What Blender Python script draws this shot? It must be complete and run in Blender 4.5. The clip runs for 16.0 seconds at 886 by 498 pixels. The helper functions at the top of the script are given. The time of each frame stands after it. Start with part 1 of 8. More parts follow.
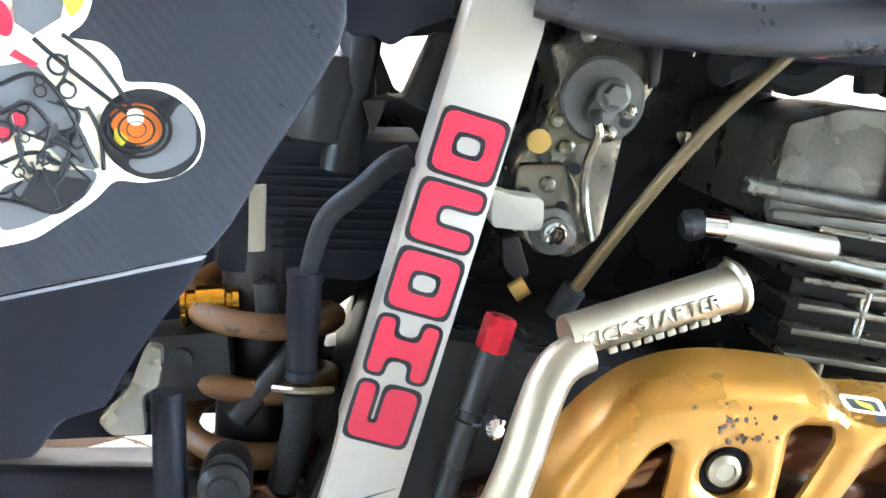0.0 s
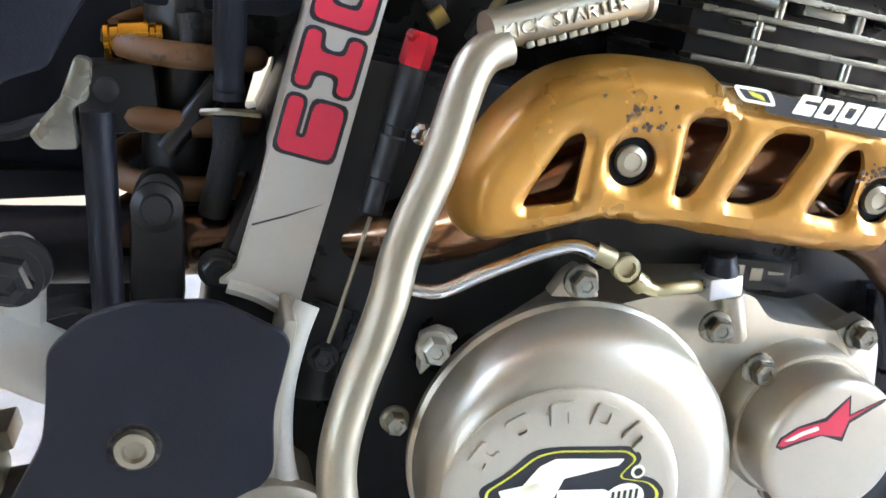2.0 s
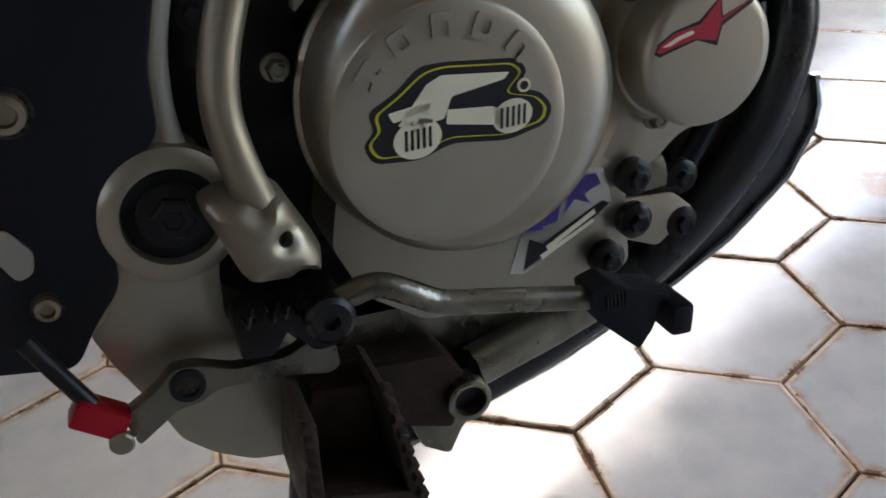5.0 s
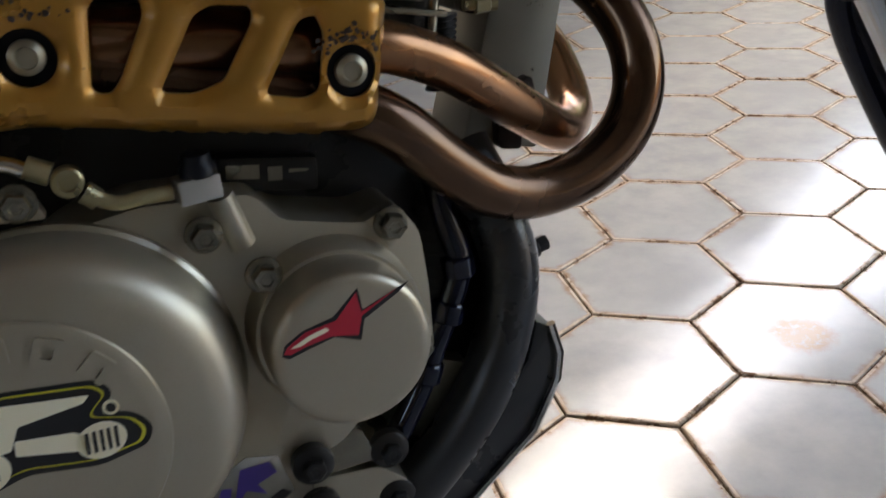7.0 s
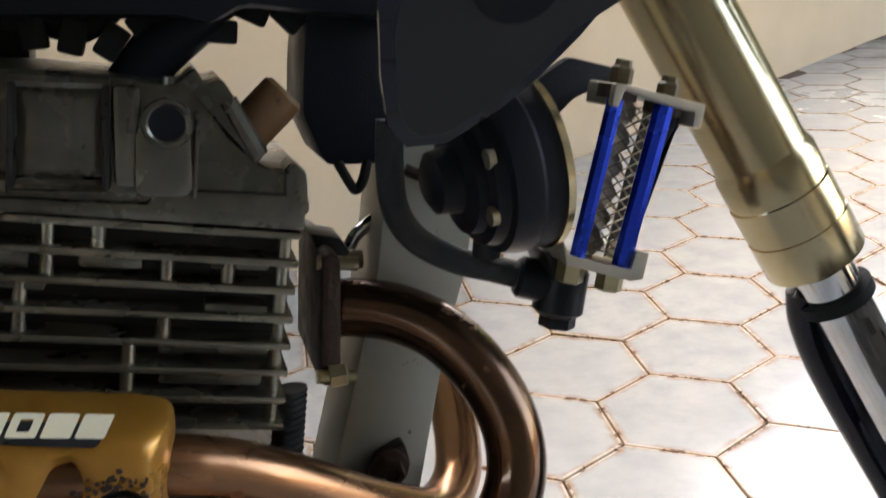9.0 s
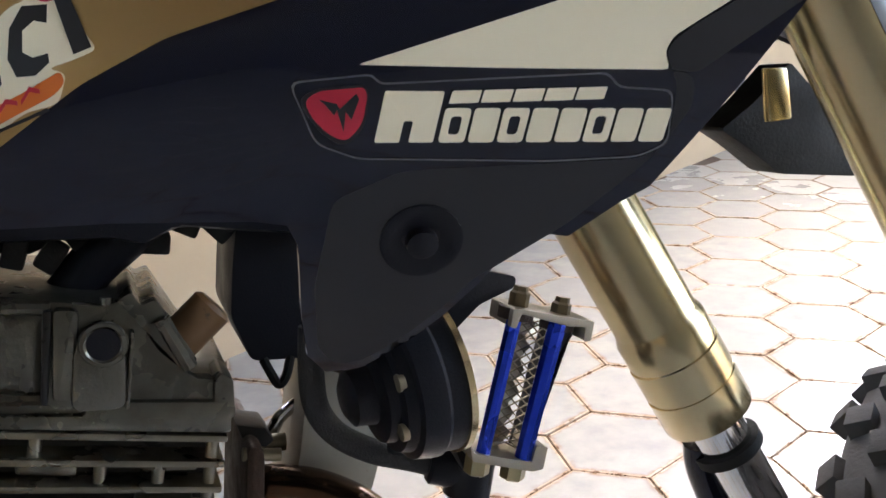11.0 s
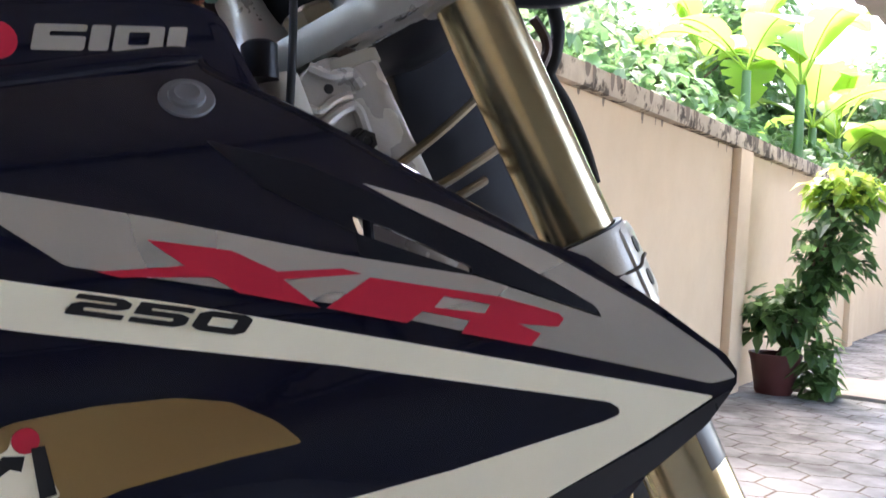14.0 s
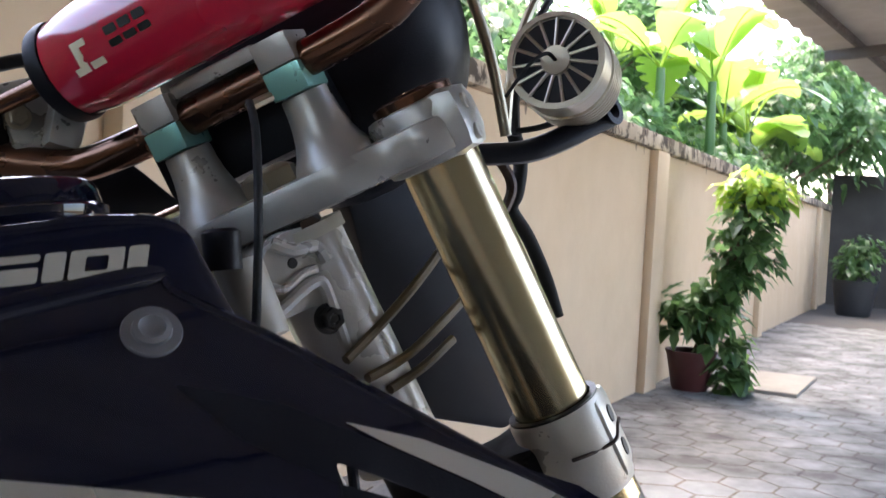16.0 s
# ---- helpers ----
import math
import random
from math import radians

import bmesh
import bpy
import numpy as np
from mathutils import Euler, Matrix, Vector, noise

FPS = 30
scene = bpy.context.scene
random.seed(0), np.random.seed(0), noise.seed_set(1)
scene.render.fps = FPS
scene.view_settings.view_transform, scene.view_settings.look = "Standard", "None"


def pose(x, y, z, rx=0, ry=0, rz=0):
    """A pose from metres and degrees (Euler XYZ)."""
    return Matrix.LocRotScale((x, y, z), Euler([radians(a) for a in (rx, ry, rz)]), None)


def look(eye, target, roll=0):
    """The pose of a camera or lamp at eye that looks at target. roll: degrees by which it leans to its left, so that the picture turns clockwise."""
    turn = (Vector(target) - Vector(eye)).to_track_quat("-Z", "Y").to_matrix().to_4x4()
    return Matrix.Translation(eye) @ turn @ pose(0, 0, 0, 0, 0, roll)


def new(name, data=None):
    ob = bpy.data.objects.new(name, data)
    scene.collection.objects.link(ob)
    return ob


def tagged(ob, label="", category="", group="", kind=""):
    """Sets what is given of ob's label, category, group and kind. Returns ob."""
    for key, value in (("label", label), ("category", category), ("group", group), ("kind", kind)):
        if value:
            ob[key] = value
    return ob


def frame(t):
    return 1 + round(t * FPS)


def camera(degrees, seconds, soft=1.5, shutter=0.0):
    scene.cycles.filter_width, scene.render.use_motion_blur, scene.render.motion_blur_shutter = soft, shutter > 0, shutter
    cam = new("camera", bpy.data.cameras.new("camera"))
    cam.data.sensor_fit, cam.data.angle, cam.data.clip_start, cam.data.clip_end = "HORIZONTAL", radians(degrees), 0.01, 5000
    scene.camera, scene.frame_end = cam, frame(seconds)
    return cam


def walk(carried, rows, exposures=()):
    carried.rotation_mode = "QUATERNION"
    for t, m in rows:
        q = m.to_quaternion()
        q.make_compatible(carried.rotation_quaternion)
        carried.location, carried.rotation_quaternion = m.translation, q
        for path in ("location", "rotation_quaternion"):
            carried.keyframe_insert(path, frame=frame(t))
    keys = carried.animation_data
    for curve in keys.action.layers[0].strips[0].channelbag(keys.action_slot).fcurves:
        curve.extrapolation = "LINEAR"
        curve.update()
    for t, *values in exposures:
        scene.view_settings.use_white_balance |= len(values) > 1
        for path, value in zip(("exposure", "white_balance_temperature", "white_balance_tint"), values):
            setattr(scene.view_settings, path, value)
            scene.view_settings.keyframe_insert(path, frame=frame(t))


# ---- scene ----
cam = camera(49.0, 16.0, soft=1.5, shutter=0.3)
PATH = [
    (0, (-0.1372, -0.3906, 0.9710), (0.0589, 1.4814, 0.2949), -1.27),
    (0.5, (-0.1481, -0.3950, 0.9558), (0.1393, 1.4623, 0.2719), -0.78),
    (1, (-0.1616, -0.4168, 0.9307), (0.1837, 1.4186, 0.2153), -0.06),
    (1.5, (-0.1648, -0.4378, 0.9042), (0.1977, 1.3688, 0.1266), 0.30),
    (2, (-0.1590, -0.4437, 0.8946), (0.2296, 1.3257, 0.0473), 0.10),
    (2.5, (-0.1638, -0.4531, 0.8564), (0.2352, 1.3164, 0.0140), -0.20),
    (3, (-0.1846, -0.4625, 0.8311), (0.1695, 1.2849, -0.0750), -1.92),
    (3.2, (-0.1910, -0.4629, 0.8263), (0.1496, 1.2635, -0.1243), -2.78),
    (5.3, (-0.1575, -0.4957, 0.7896), (0.4311, 1.0747, -0.3000), -4.35),
    (5.5, (-0.1438, -0.4963, 0.7888), (0.4754, 1.0699, -0.2899), -4.73),
    (6, (-0.0844, -0.4997, 0.8057), (0.5703, 1.0838, -0.2256), -5.38),
    (6.5, (-0.0219, -0.4904, 0.8286), (0.6031, 1.1412, -0.1447), -5.38),
    (7, (0.0454, -0.4670, 0.8406), (0.5961, 1.2184, -0.0847), -5.40),
    (7.5, (0.1155, -0.4426, 0.8558), (0.5992, 1.2850, -0.0282), -5.88),
    (8, (0.1522, -0.4000, 0.8729), (0.6122, 1.3520, 0.0248), -5.47),
    (8.5, (0.1733, -0.3827, 0.8963), (0.6313, 1.3991, 0.1118), -4.99),
    (9, (0.1916, -0.3899, 0.9303), (0.6589, 1.4230, 0.2266), -3.94),
    (9.2, (0.1975, -0.3893, 0.9410), (0.6781, 1.4324, 0.2699), -3.88),
    (11.3, (0.1968, -0.4231, 1.0082), (0.8360, 1.3938, 0.4693), -2.50),
    (11.5, (0.1976, -0.4291, 1.0100), (0.8297, 1.4046, 0.5222), -1.82),
    (12, (0.1858, -0.4231, 1.0248), (0.9370, 1.3838, 0.6115), 0.16),
    (12.5, (0.1841, -0.4366, 1.0346), (0.9763, 1.3744, 0.7301), 1.00),
    (13, (0.1762, -0.4456, 1.0465), (1.0196, 1.3560, 0.8393), 1.95),
    (13.5, (0.1658, -0.4547, 1.0691), (1.0554, 1.3326, 0.9514), 2.67),
    (14, (0.1528, -0.4635, 1.0930), (1.0665, 1.3152, 1.0544), 3.45),
    (14.5, (0.1364, -0.4655, 1.1144), (1.0804, 1.2972, 1.1559), 4.36),
    (15, (0.1281, -0.4676, 1.1283), (1.0957, 1.2802, 1.2230), 5.02),
    (15.5, (0.1274, -0.4497, 1.1417), (1.1280, 1.2802, 1.2217), 4.67),
    (16, (0.1334, -0.4189, 1.2038), (1.1954, 1.2749, 1.1476), 3.17),
]
EXPOSE = [(0.0, 6.8, 6550, 5), (1.2, 6.6, 6500, 7), (2.0, 5.95, 6650, 9), (3.2, 5.4, 6650, 11), (5.3, 3.2, 7050, 9), (7.0, 3.2, 7400, 9), (8.3, 3.7, 7500, 9), (9.2, 3.9, 7550, 9), (11.3, 4.15, 7400, 13), (13.0, 4.3, 7000, 16), (13.6, 4.15, 6850, 17), (15.0, 4.0, 6750, 17), (16.0, 3.75, 6800, 15)]
walk(cam, [(t, look(eye, target, roll)) for t, eye, target, roll in PATH], EXPOSE)

# ---------------- light ----------------
SUN_ELEV, SUN_AZ = radians(62), radians(28)   # azimuth measured from +y towards +x
sky_world = bpy.data.worlds.new("sky")
scene.world = sky_world
sky_world.use_nodes = True
wn = sky_world.node_tree
sky_tex = wn.nodes.new("ShaderNodeTexSky")
sky_tex.sky_type = "NISHITA"
sky_tex.sun_disc = False
sky_tex.sun_elevation = SUN_ELEV
sky_tex.sun_rotation = SUN_AZ
sky_tex.dust_density = 3.0
wn.links.new(sky_tex.outputs[0], wn.nodes["Background"].inputs[0])
wn.nodes["Background"].inputs[1].default_value = 0.15
sun = new("sun", bpy.data.lights.new("sun", "SUN"))
sun.data.energy, sun.data.angle, sun.data.color = 0.4, radians(45), (1.0, 0.92, 0.80)
sun_dir = Vector((math.cos(SUN_ELEV) * math.sin(SUN_AZ), math.cos(SUN_ELEV) * math.cos(SUN_AZ), math.sin(SUN_ELEV)))
sun.matrix_world = look(sun_dir * 20, (0, 0, 0))


# ---------------- materials ----------------
def material(name, base, rough=0.5, metal=0.0, other=None, scale=40.0, amount=0.5, bump=0.0, bump_scale=300.0,
             wear=None, wear_scale=12.0, wear_at=0.62, rough_var=0.15, coat=0.0, trans=0.0, spec=0.5, world=False):
    """Principled surface with two scales of colour variation, optional worn patches, relief and gloss variation."""
    m = bpy.data.materials.new(name)
    m.use_nodes = True
    n, l = m.node_tree.nodes, m.node_tree.links
    b = n["Principled BSDF"]
    b.inputs["Metallic"].default_value = metal
    b.inputs["Coat Weight"].default_value = coat
    b.inputs["Coat Roughness"].default_value = 0.06
    b.inputs["Transmission Weight"].default_value = trans
    b.inputs["Specular IOR Level"].default_value = spec
    co = n.new("ShaderNodeNewGeometry").outputs["Position"] if world else n.new("ShaderNodeTexCoord").outputs["Object"]

    def tex(s, detail=4.0, rough_=0.6):
        t = n.new("ShaderNodeTexNoise")
        t.inputs["Scale"].default_value, t.inputs["Detail"].default_value = s, detail
        t.inputs["Roughness"].default_value = rough_
        l.new(co, t.inputs["Vector"])
        return t.outputs["Fac"]

    def ramp(fac, a, b_):
        r = n.new("ShaderNodeMapRange")
        r.inputs["From Min"].default_value, r.inputs["From Max"].default_value = a, b_
        l.new(fac, r.inputs["Value"])
        return r.outputs["Result"]

    def mix(fac, a, b_):
        x = n.new("ShaderNodeMix")
        x.data_type = "RGBA"
        if isinstance(fac, float):
            x.inputs["Factor"].default_value = fac
        else:
            l.new(fac, x.inputs["Factor"])
        for sock, v in ((x.inputs["A"], a), (x.inputs["B"], b_)):
            if isinstance(v, tuple):
                sock.default_value = (*v, 1)
            else:
                l.new(v, sock)
        return x.outputs["Result"]

    other = other or tuple(c * 0.72 for c in base)
    col = mix(ramp(tex(scale), 0.35, 0.7), base, mix(amount, base, other))
    col = mix(ramp(tex(scale * 0.17, 3.0), 0.4, 0.75), col, mix(amount * 0.7, base, other))
    rr = n.new("ShaderNodeMapRange")
    rr.inputs["To Min"].default_value, rr.inputs["To Max"].default_value = max(0.02, rough - rough_var), min(1, rough + rough_var)
    rr.inputs["From Min"].default_value, rr.inputs["From Max"].default_value = 0.3, 0.7
    l.new(tex(scale * 0.6), rr.inputs["Value"])
    rough_out = rr.outputs["Result"]
    if wear:
        w = ramp(tex(wear_scale, 8.0, 0.7), wear_at, wear_at + 0.06)
        col = mix(w, col, wear)
        add = n.new("ShaderNodeMath")
        add.operation = "MULTIPLY_ADD"
        add.use_clamp = True
        l.new(w, add.inputs[0])
        add.inputs[1].default_value = 0.3
        l.new(rough_out, add.inputs[2])
        rough_out = add.outputs[0]
        mm = n.new("ShaderNodeMath")
        mm.operation = "MULTIPLY_ADD"
        l.new(w, mm.inputs[0])
        mm.inputs[1].default_value, mm.inputs[2].default_value = -metal * 0.7, metal
        l.new(mm.outputs[0], b.inputs["Metallic"])
    l.new(col, b.inputs["Base Color"])
    l.new(rough_out, b.inputs["Roughness"])
    if bump:
        bp = n.new("ShaderNodeBump")
        bp.inputs["Strength"].default_value, bp.inputs["Distance"].default_value = bump, 0.002
        l.new(tex(bump_scale, 3.0), bp.inputs["Height"])
        l.new(bp.outputs["Normal"], b.inputs["Normal"])
    return m


black_plastic = material("black_plastic", (0.007, 0.0075, 0.011), 0.44, spec=0.2, bump=0.15, bump_scale=900, wear=(0.03, 0.03, 0.03), wear_scale=30, wear_at=0.68)
gloss_black = material("gloss_black_plastic", (0.004, 0.005, 0.013), 0.045, spec=0.4, rough_var=0.02, wear=(0.012, 0.012, 0.014), wear_scale=18, wear_at=0.7)
tyre_rubber = material("dusty_tyre_rubber", (0.075, 0.073, 0.07), 0.8, spec=0.2, scale=30, amount=0.5, bump=0.3, bump_scale=200)
satin_black = material("satin_black_paint", (0.022, 0.022, 0.023), 0.3, spec=0.5, rough_var=0.08, wear=(0.07, 0.06, 0.05), wear_scale=40, wear_at=0.66)
rubber = material("rubber", (0.014, 0.014, 0.014), 0.7, spec=0.25, bump=0.3, bump_scale=400)
frame_silver = material("silver_frame_paint", (0.41, 0.38, 0.31), 0.42, 0.2, scale=20, amount=0.25, wear=(0.16, 0.14, 0.11), wear_scale=55, wear_at=0.71)
alu_cast = material("cast_aluminium_paint", (0.45, 0.40, 0.305), 0.35, 0.74, scale=18, amount=0.3, bump=0.05, bump_scale=700, rough_var=0.06, wear=(0.24, 0.215, 0.17), wear_scale=60, wear_at=0.78)
alu_dark = material("dark_cast_aluminium", (0.33, 0.305, 0.235), 0.27, 0.85, other=(0.07, 0.06, 0.042), scale=26, amount=0.8, bump=0.15, bump_scale=260, wear=(0.035, 0.03, 0.022), wear_scale=14, wear_at=0.62)
steel = material("plated_steel", (0.34, 0.295, 0.21), 0.42, 0.9, scale=40, amount=0.3, rough_var=0.08, wear=(0.2, 0.16, 0.11), wear_scale=45, wear_at=0.7)
chrome = material("chrome", (0.75, 0.75, 0.74), 0.08, 1.0, rough_var=0.04)
gold_paint = material("gold_paint", (0.42, 0.195, 0.028), 0.34, 0.55, scale=30, amount=0.35, coat=0.25, wear=(0.16, 0.09, 0.03), wear_scale=90, wear_at=0.74)
gold_anod = material("gold_anodised", (0.55, 0.46, 0.275), 0.21, 0.95, scale=160, amount=0.06, rough_var=0.03)
gold_film = material("satin_gold_film", (0.50, 0.335, 0.145), 0.3, 0.9, scale=4, amount=0.12, rough_var=0.04)
amber_metal = material("amber_metal", (0.60, 0.30, 0.03), 0.18, 0.95)
spring_paint = material("brown_spring_paint", (0.145, 0.068, 0.022), 0.5, amount=0.5, wear=(0.05, 0.035, 0.02), wear_scale=60, wear_at=0.6)
exhaust_metal = material("heat_stained_exhaust", (0.15, 0.083, 0.047), 0.2, 0.88, other=(0.08, 0.05, 0.035), scale=26, amount=0.9, wear=(0.20, 0.11, 0.06), wear_scale=70, wear_at=0.64)
copper_pipe = material("copper_tinted_pipe", (0.36, 0.175, 0.082), 0.22, 0.92, other=(0.2, 0.1, 0.055), scale=20, amount=0.9, wear=(0.12, 0.06, 0.035), wear_scale=60, wear_at=0.64)
rust = material("rusty_steel", (0.055, 0.029, 0.018), 0.55, 0.4, other=(0.03, 0.02, 0.014), scale=120, amount=1.0, bump=0.4)
red_anod = material("red_anodised", (0.55, 0.015, 0.03), 0.28, 0.6)
red_vinyl = material("red_vinyl", (0.50, 0.016, 0.04), 0.34, amount=0.15, rough_var=0.05)
white_vinyl = material("white_vinyl", (0.87, 0.79, 0.57), 0.42, amount=0.12, rough_var=0.05, wear=(0.62, 0.58, 0.46), wear_scale=25, wear_at=0.72)
silver_vinyl = material("silver_vinyl", (0.62, 0.59, 0.51), 0.27, 0.7, scale=3, amount=0.1)
charcoal_film = material("charcoal_film", (0.020, 0.020, 0.022), 0.42, spec=0.3, amount=0.2)
black_vinyl = material("black_vinyl", (0.008, 0.008, 0.009), 0.4)
yellow_vinyl = material("yellow_vinyl", (0.62, 0.55, 0.04), 0.4)
purple_vinyl = material("purple_vinyl", (0.08, 0.05, 0.28), 0.4)
orange_vinyl = material("orange_vinyl", (0.7, 0.16, 0.02), 0.4)
grey_vinyl = material("grey_vinyl", (0.12, 0.12, 0.12), 0.45)
blue_anod = material("blue_anodised", (0.01, 0.05, 0.5), 0.3, 0.7)
clamp_silver = material("machined_silver", (0.43, 0.415, 0.375), 0.36, 0.65, scale=70, amount=0.25, bump=0.06, bump_scale=600, wear=(0.22, 0.21, 0.19), wear_scale=30, wear_at=0.72)
teal_metal = material("teal_anodised", (0.20, 0.44, 0.37), 0.36, 0.5, amount=0.2)
brown_bar = material("bronze_bar", (0.15, 0.075, 0.045), 0.26, 0.9)
head_paint = material("chipped_silver_paint", (0.52, 0.50, 0.46), 0.30, 0.35, scale=30, amount=0.25, bump=0.15, bump_scale=260, wear=(0.06, 0.045, 0.035), wear_scale=46, wear_at=0.70)
tube_paint = material("dull_frame_paint", (0.37, 0.35, 0.285), 0.40, 0.2, scale=16, amount=0.4, wear=(0.05, 0.035, 0.025), wear_scale=48, wear_at=0.64)
pale_cast = material("pale_cast_alloy", (0.60, 0.56, 0.47), 0.36, 0.4, scale=40, amount=0.3, bump=0.12, bump_scale=500, wear=(0.16, 0.13, 0.09), wear_scale=60, wear_at=0.70)
oily_cast = material("oily_head_casting", (0.20, 0.19, 0.15), 0.34, 0.7, other=(0.045, 0.04, 0.03), scale=34, amount=0.9, bump=0.12, bump_scale=420)
hose_rubber = material("braided_hose", (0.02, 0.02, 0.02), 0.55, bump=0.6, bump_scale=700)
foam_red = material("red_bar_pad_vinyl", (0.55, 0.015, 0.045), 0.26, coat=0.7, scale=6, amount=0.15)
cable_brown = material("dull_brown_sheath", (0.12, 0.085, 0.04), 0.4, 0.3)
sheath_brass = material("dull_brass_sheath", (0.14, 0.10, 0.045), 0.42, 0.6)
bolt_grey = material("grey_bolt_face", (0.16, 0.16, 0.165), 0.35, 0.3)
brass = material("brass", (0.5, 0.33, 0.1), 0.35, 0.9)
# greasy metal; its near-black also stands in for shade behind frame and engine
dark_void = material("greasy_metal_and_shade", (0.018, 0.017, 0.016), 0.36, 0.35, spec=0.4, bump=0.08, bump_scale=200, wear=(0.06, 0.053, 0.043), wear_scale=60, wear_at=0.68)
yellowish = material("yellow_zinc", (0.42, 0.36, 0.2), 0.4, 0.8)
carb_grey = material("grey_carburettor_casting", (0.19, 0.19, 0.175), 0.42, 0.5, other=(0.07, 0.07, 0.06), scale=40, amount=0.7, bump=0.15, bump_scale=300)
concrete = material("concrete", (0.20, 0.19, 0.17), 0.9, scale=8, amount=0.4, bump=0.4, bump_scale=120)


# ---------------- mesh helpers ----------------
def part(name, bm, mat, parent, label="", smooth=True):
    """One mesh object under its thing."""
    me = bpy.data.meshes.new(name)
    bmesh.ops.recalc_face_normals(bm, faces=bm.faces)
    bm.to_mesh(me)
    bm.free()
    if smooth:
        for p in me.polygons:
            p.use_smooth = True
        me.set_sharp_from_angle(angle=radians(38))
    for m in (mat if isinstance(mat, (list, tuple)) else [mat]):
        me.materials.append(m)
    ob = new(name, me)
    ob.parent = parent
    if label:
        tagged(ob, label=label)
    return ob


def join(*bms):
    """Several bmeshes as one."""
    out = bmesh.new()
    for b in bms:
        me = bpy.data.meshes.new("tmp")
        b.to_mesh(me)
        b.free()
        out.from_mesh(me)
        bpy.data.meshes.remove(me)
    return out


def moved(bm, m):
    bm.transform(m)
    return bm


def soften(bm, width, segments=2, angle=30):
    if width > 0:
        edges = [e for e in bm.edges if len(e.link_faces) == 2 and e.calc_face_angle(0) > radians(angle)]
        bmesh.ops.bevel(bm, geom=edges, offset=width, segments=segments, affect="EDGES", profile=0.6, clamp_overlap=True)
    return bm


def rounded(pts, r, steps=4):
    """A closed outline with its corners rounded."""
    out, n = [], len(pts)
    for i in range(n):
        a, b, c = (Vector(pts[(i + k) % n]) for k in (-1, 0, 1))
        d = min(r, (a - b).length * 0.45, (c - b).length * 0.45)
        p, q = b + (a - b).normalized() * d, b + (c - b).normalized() * d
        for k in range(steps + 1):
            t = k / steps
            out.append(tuple(p * (1 - t) ** 2 + b * 2 * t * (1 - t) + q * t * t))
    return out


def spline(pts, steps=8, closed=False):
    """Catmull-Rom through 2D or 3D points."""
    v = [Vector(p) for p in pts]
    n, out = len(v), []
    for i in range(n if closed else n - 1):
        a, b, c, d = (v[(i + k) % n] if closed else v[min(max(i + k, 0), n - 1)] for k in (-1, 0, 1, 2))
        for k in range(steps):
            t = k / steps
            out.append(0.5 * (2 * b + (c - a) * t + (2 * a - 5 * b + 4 * c - d) * t * t + (3 * b - a - 3 * c + d) * t ** 3))
    if not closed:
        out.append(v[-1])
    return out


def slab(outline, y0, y1, bevel=0.0, holes=()):
    """A plate whose outline lies in the x-z plane, from y0 (near) to y1, with optional holes."""
    bm = bmesh.new()
    edges = []
    for loop in (outline, *holes):
        vs = [bm.verts.new((p[0], y0, p[1])) for p in loop]
        edges += [bm.edges.new((vs[i], vs[(i + 1) % len(vs)])) for i in range(len(vs))]
    if holes:
        bmesh.ops.triangle_fill(bm, edges=edges, use_beauty=True, use_dissolve=True, normal=(0, -1, 0))
    else:
        bm.faces.new(bm.verts[:])
    r = bmesh.ops.extrude_face_region(bm, geom=bm.faces[:])
    for g in r["geom"]:
        if isinstance(g, bmesh.types.BMVert):
            g.co.y = y1
    bmesh.ops.recalc_face_normals(bm, faces=bm.faces)
    return soften(bm, bevel)


def sweep(path, radius, sides=14, taper=None, flat=1.0, cap=True):
    """A round bar along a list of 3D points."""
    v = [Vector(p) for p in path]
    bm, rings, up = bmesh.new(), [], None
    for i, p in enumerate(v):
        d = (v[min(i + 1, len(v) - 1)] - v[max(i - 1, 0)]).normalized()
        if up is None:
            up = d.orthogonal().normalized()
        up = (up - d * up.dot(d)).normalized()
        side = d.cross(up)
        r = radius * (taper(i / (len(v) - 1)) if taper else 1)
        rings.append([bm.verts.new(p + (up * math.cos(a) + side * math.sin(a) * flat) * r) for a in (2 * math.pi * k / sides for k in range(sides))])
    for a, b in zip(rings, rings[1:]):
        for k in range(sides):
            bm.faces.new((a[k], a[(k + 1) % sides], b[(k + 1) % sides], b[k]))
    if cap:
        bm.faces.new(rings[0][::-1])
        bm.faces.new(rings[-1])
    return bm


def turned(profile, at, axis=(0, -1, 0), sides=32):
    """A turned body: profile rows (distance along axis, radius), starting at a point."""
    ax = Vector(axis).normalized()
    up = ax.orthogonal().normalized()
    side = ax.cross(up)
    bm, rings = bmesh.new(), []
    for h, r in profile:
        c = Vector(at) + ax * h
        rings.append([bm.verts.new(c + (up * math.cos(a) + side * math.sin(a)) * max(r, 1e-4)) for a in (2 * math.pi * k / sides for k in range(sides))])
    for a, b in zip(rings, rings[1:]):
        for k in range(sides):
            bm.faces.new((a[k], a[(k + 1) % sides], b[(k + 1) % sides], b[k]))
    if tuple(profile[0]) != tuple(profile[-1]):      # a closed profile makes a ring
        bm.faces.new(rings[0][::-1])
        bm.faces.new(rings[-1])
    return bm


def rod(a, b, r, sides=16, bevel=0.0):
    a, b = Vector(a), Vector(b)
    h = (b - a).length
    e = min(bevel, h / 3, r / 2)
    prof = [(0, r), (h, r)] if not e else [(0, r - e), (e, r), (h - e, r), (h, r - e)]
    return turned(prof, a, b - a, sides)


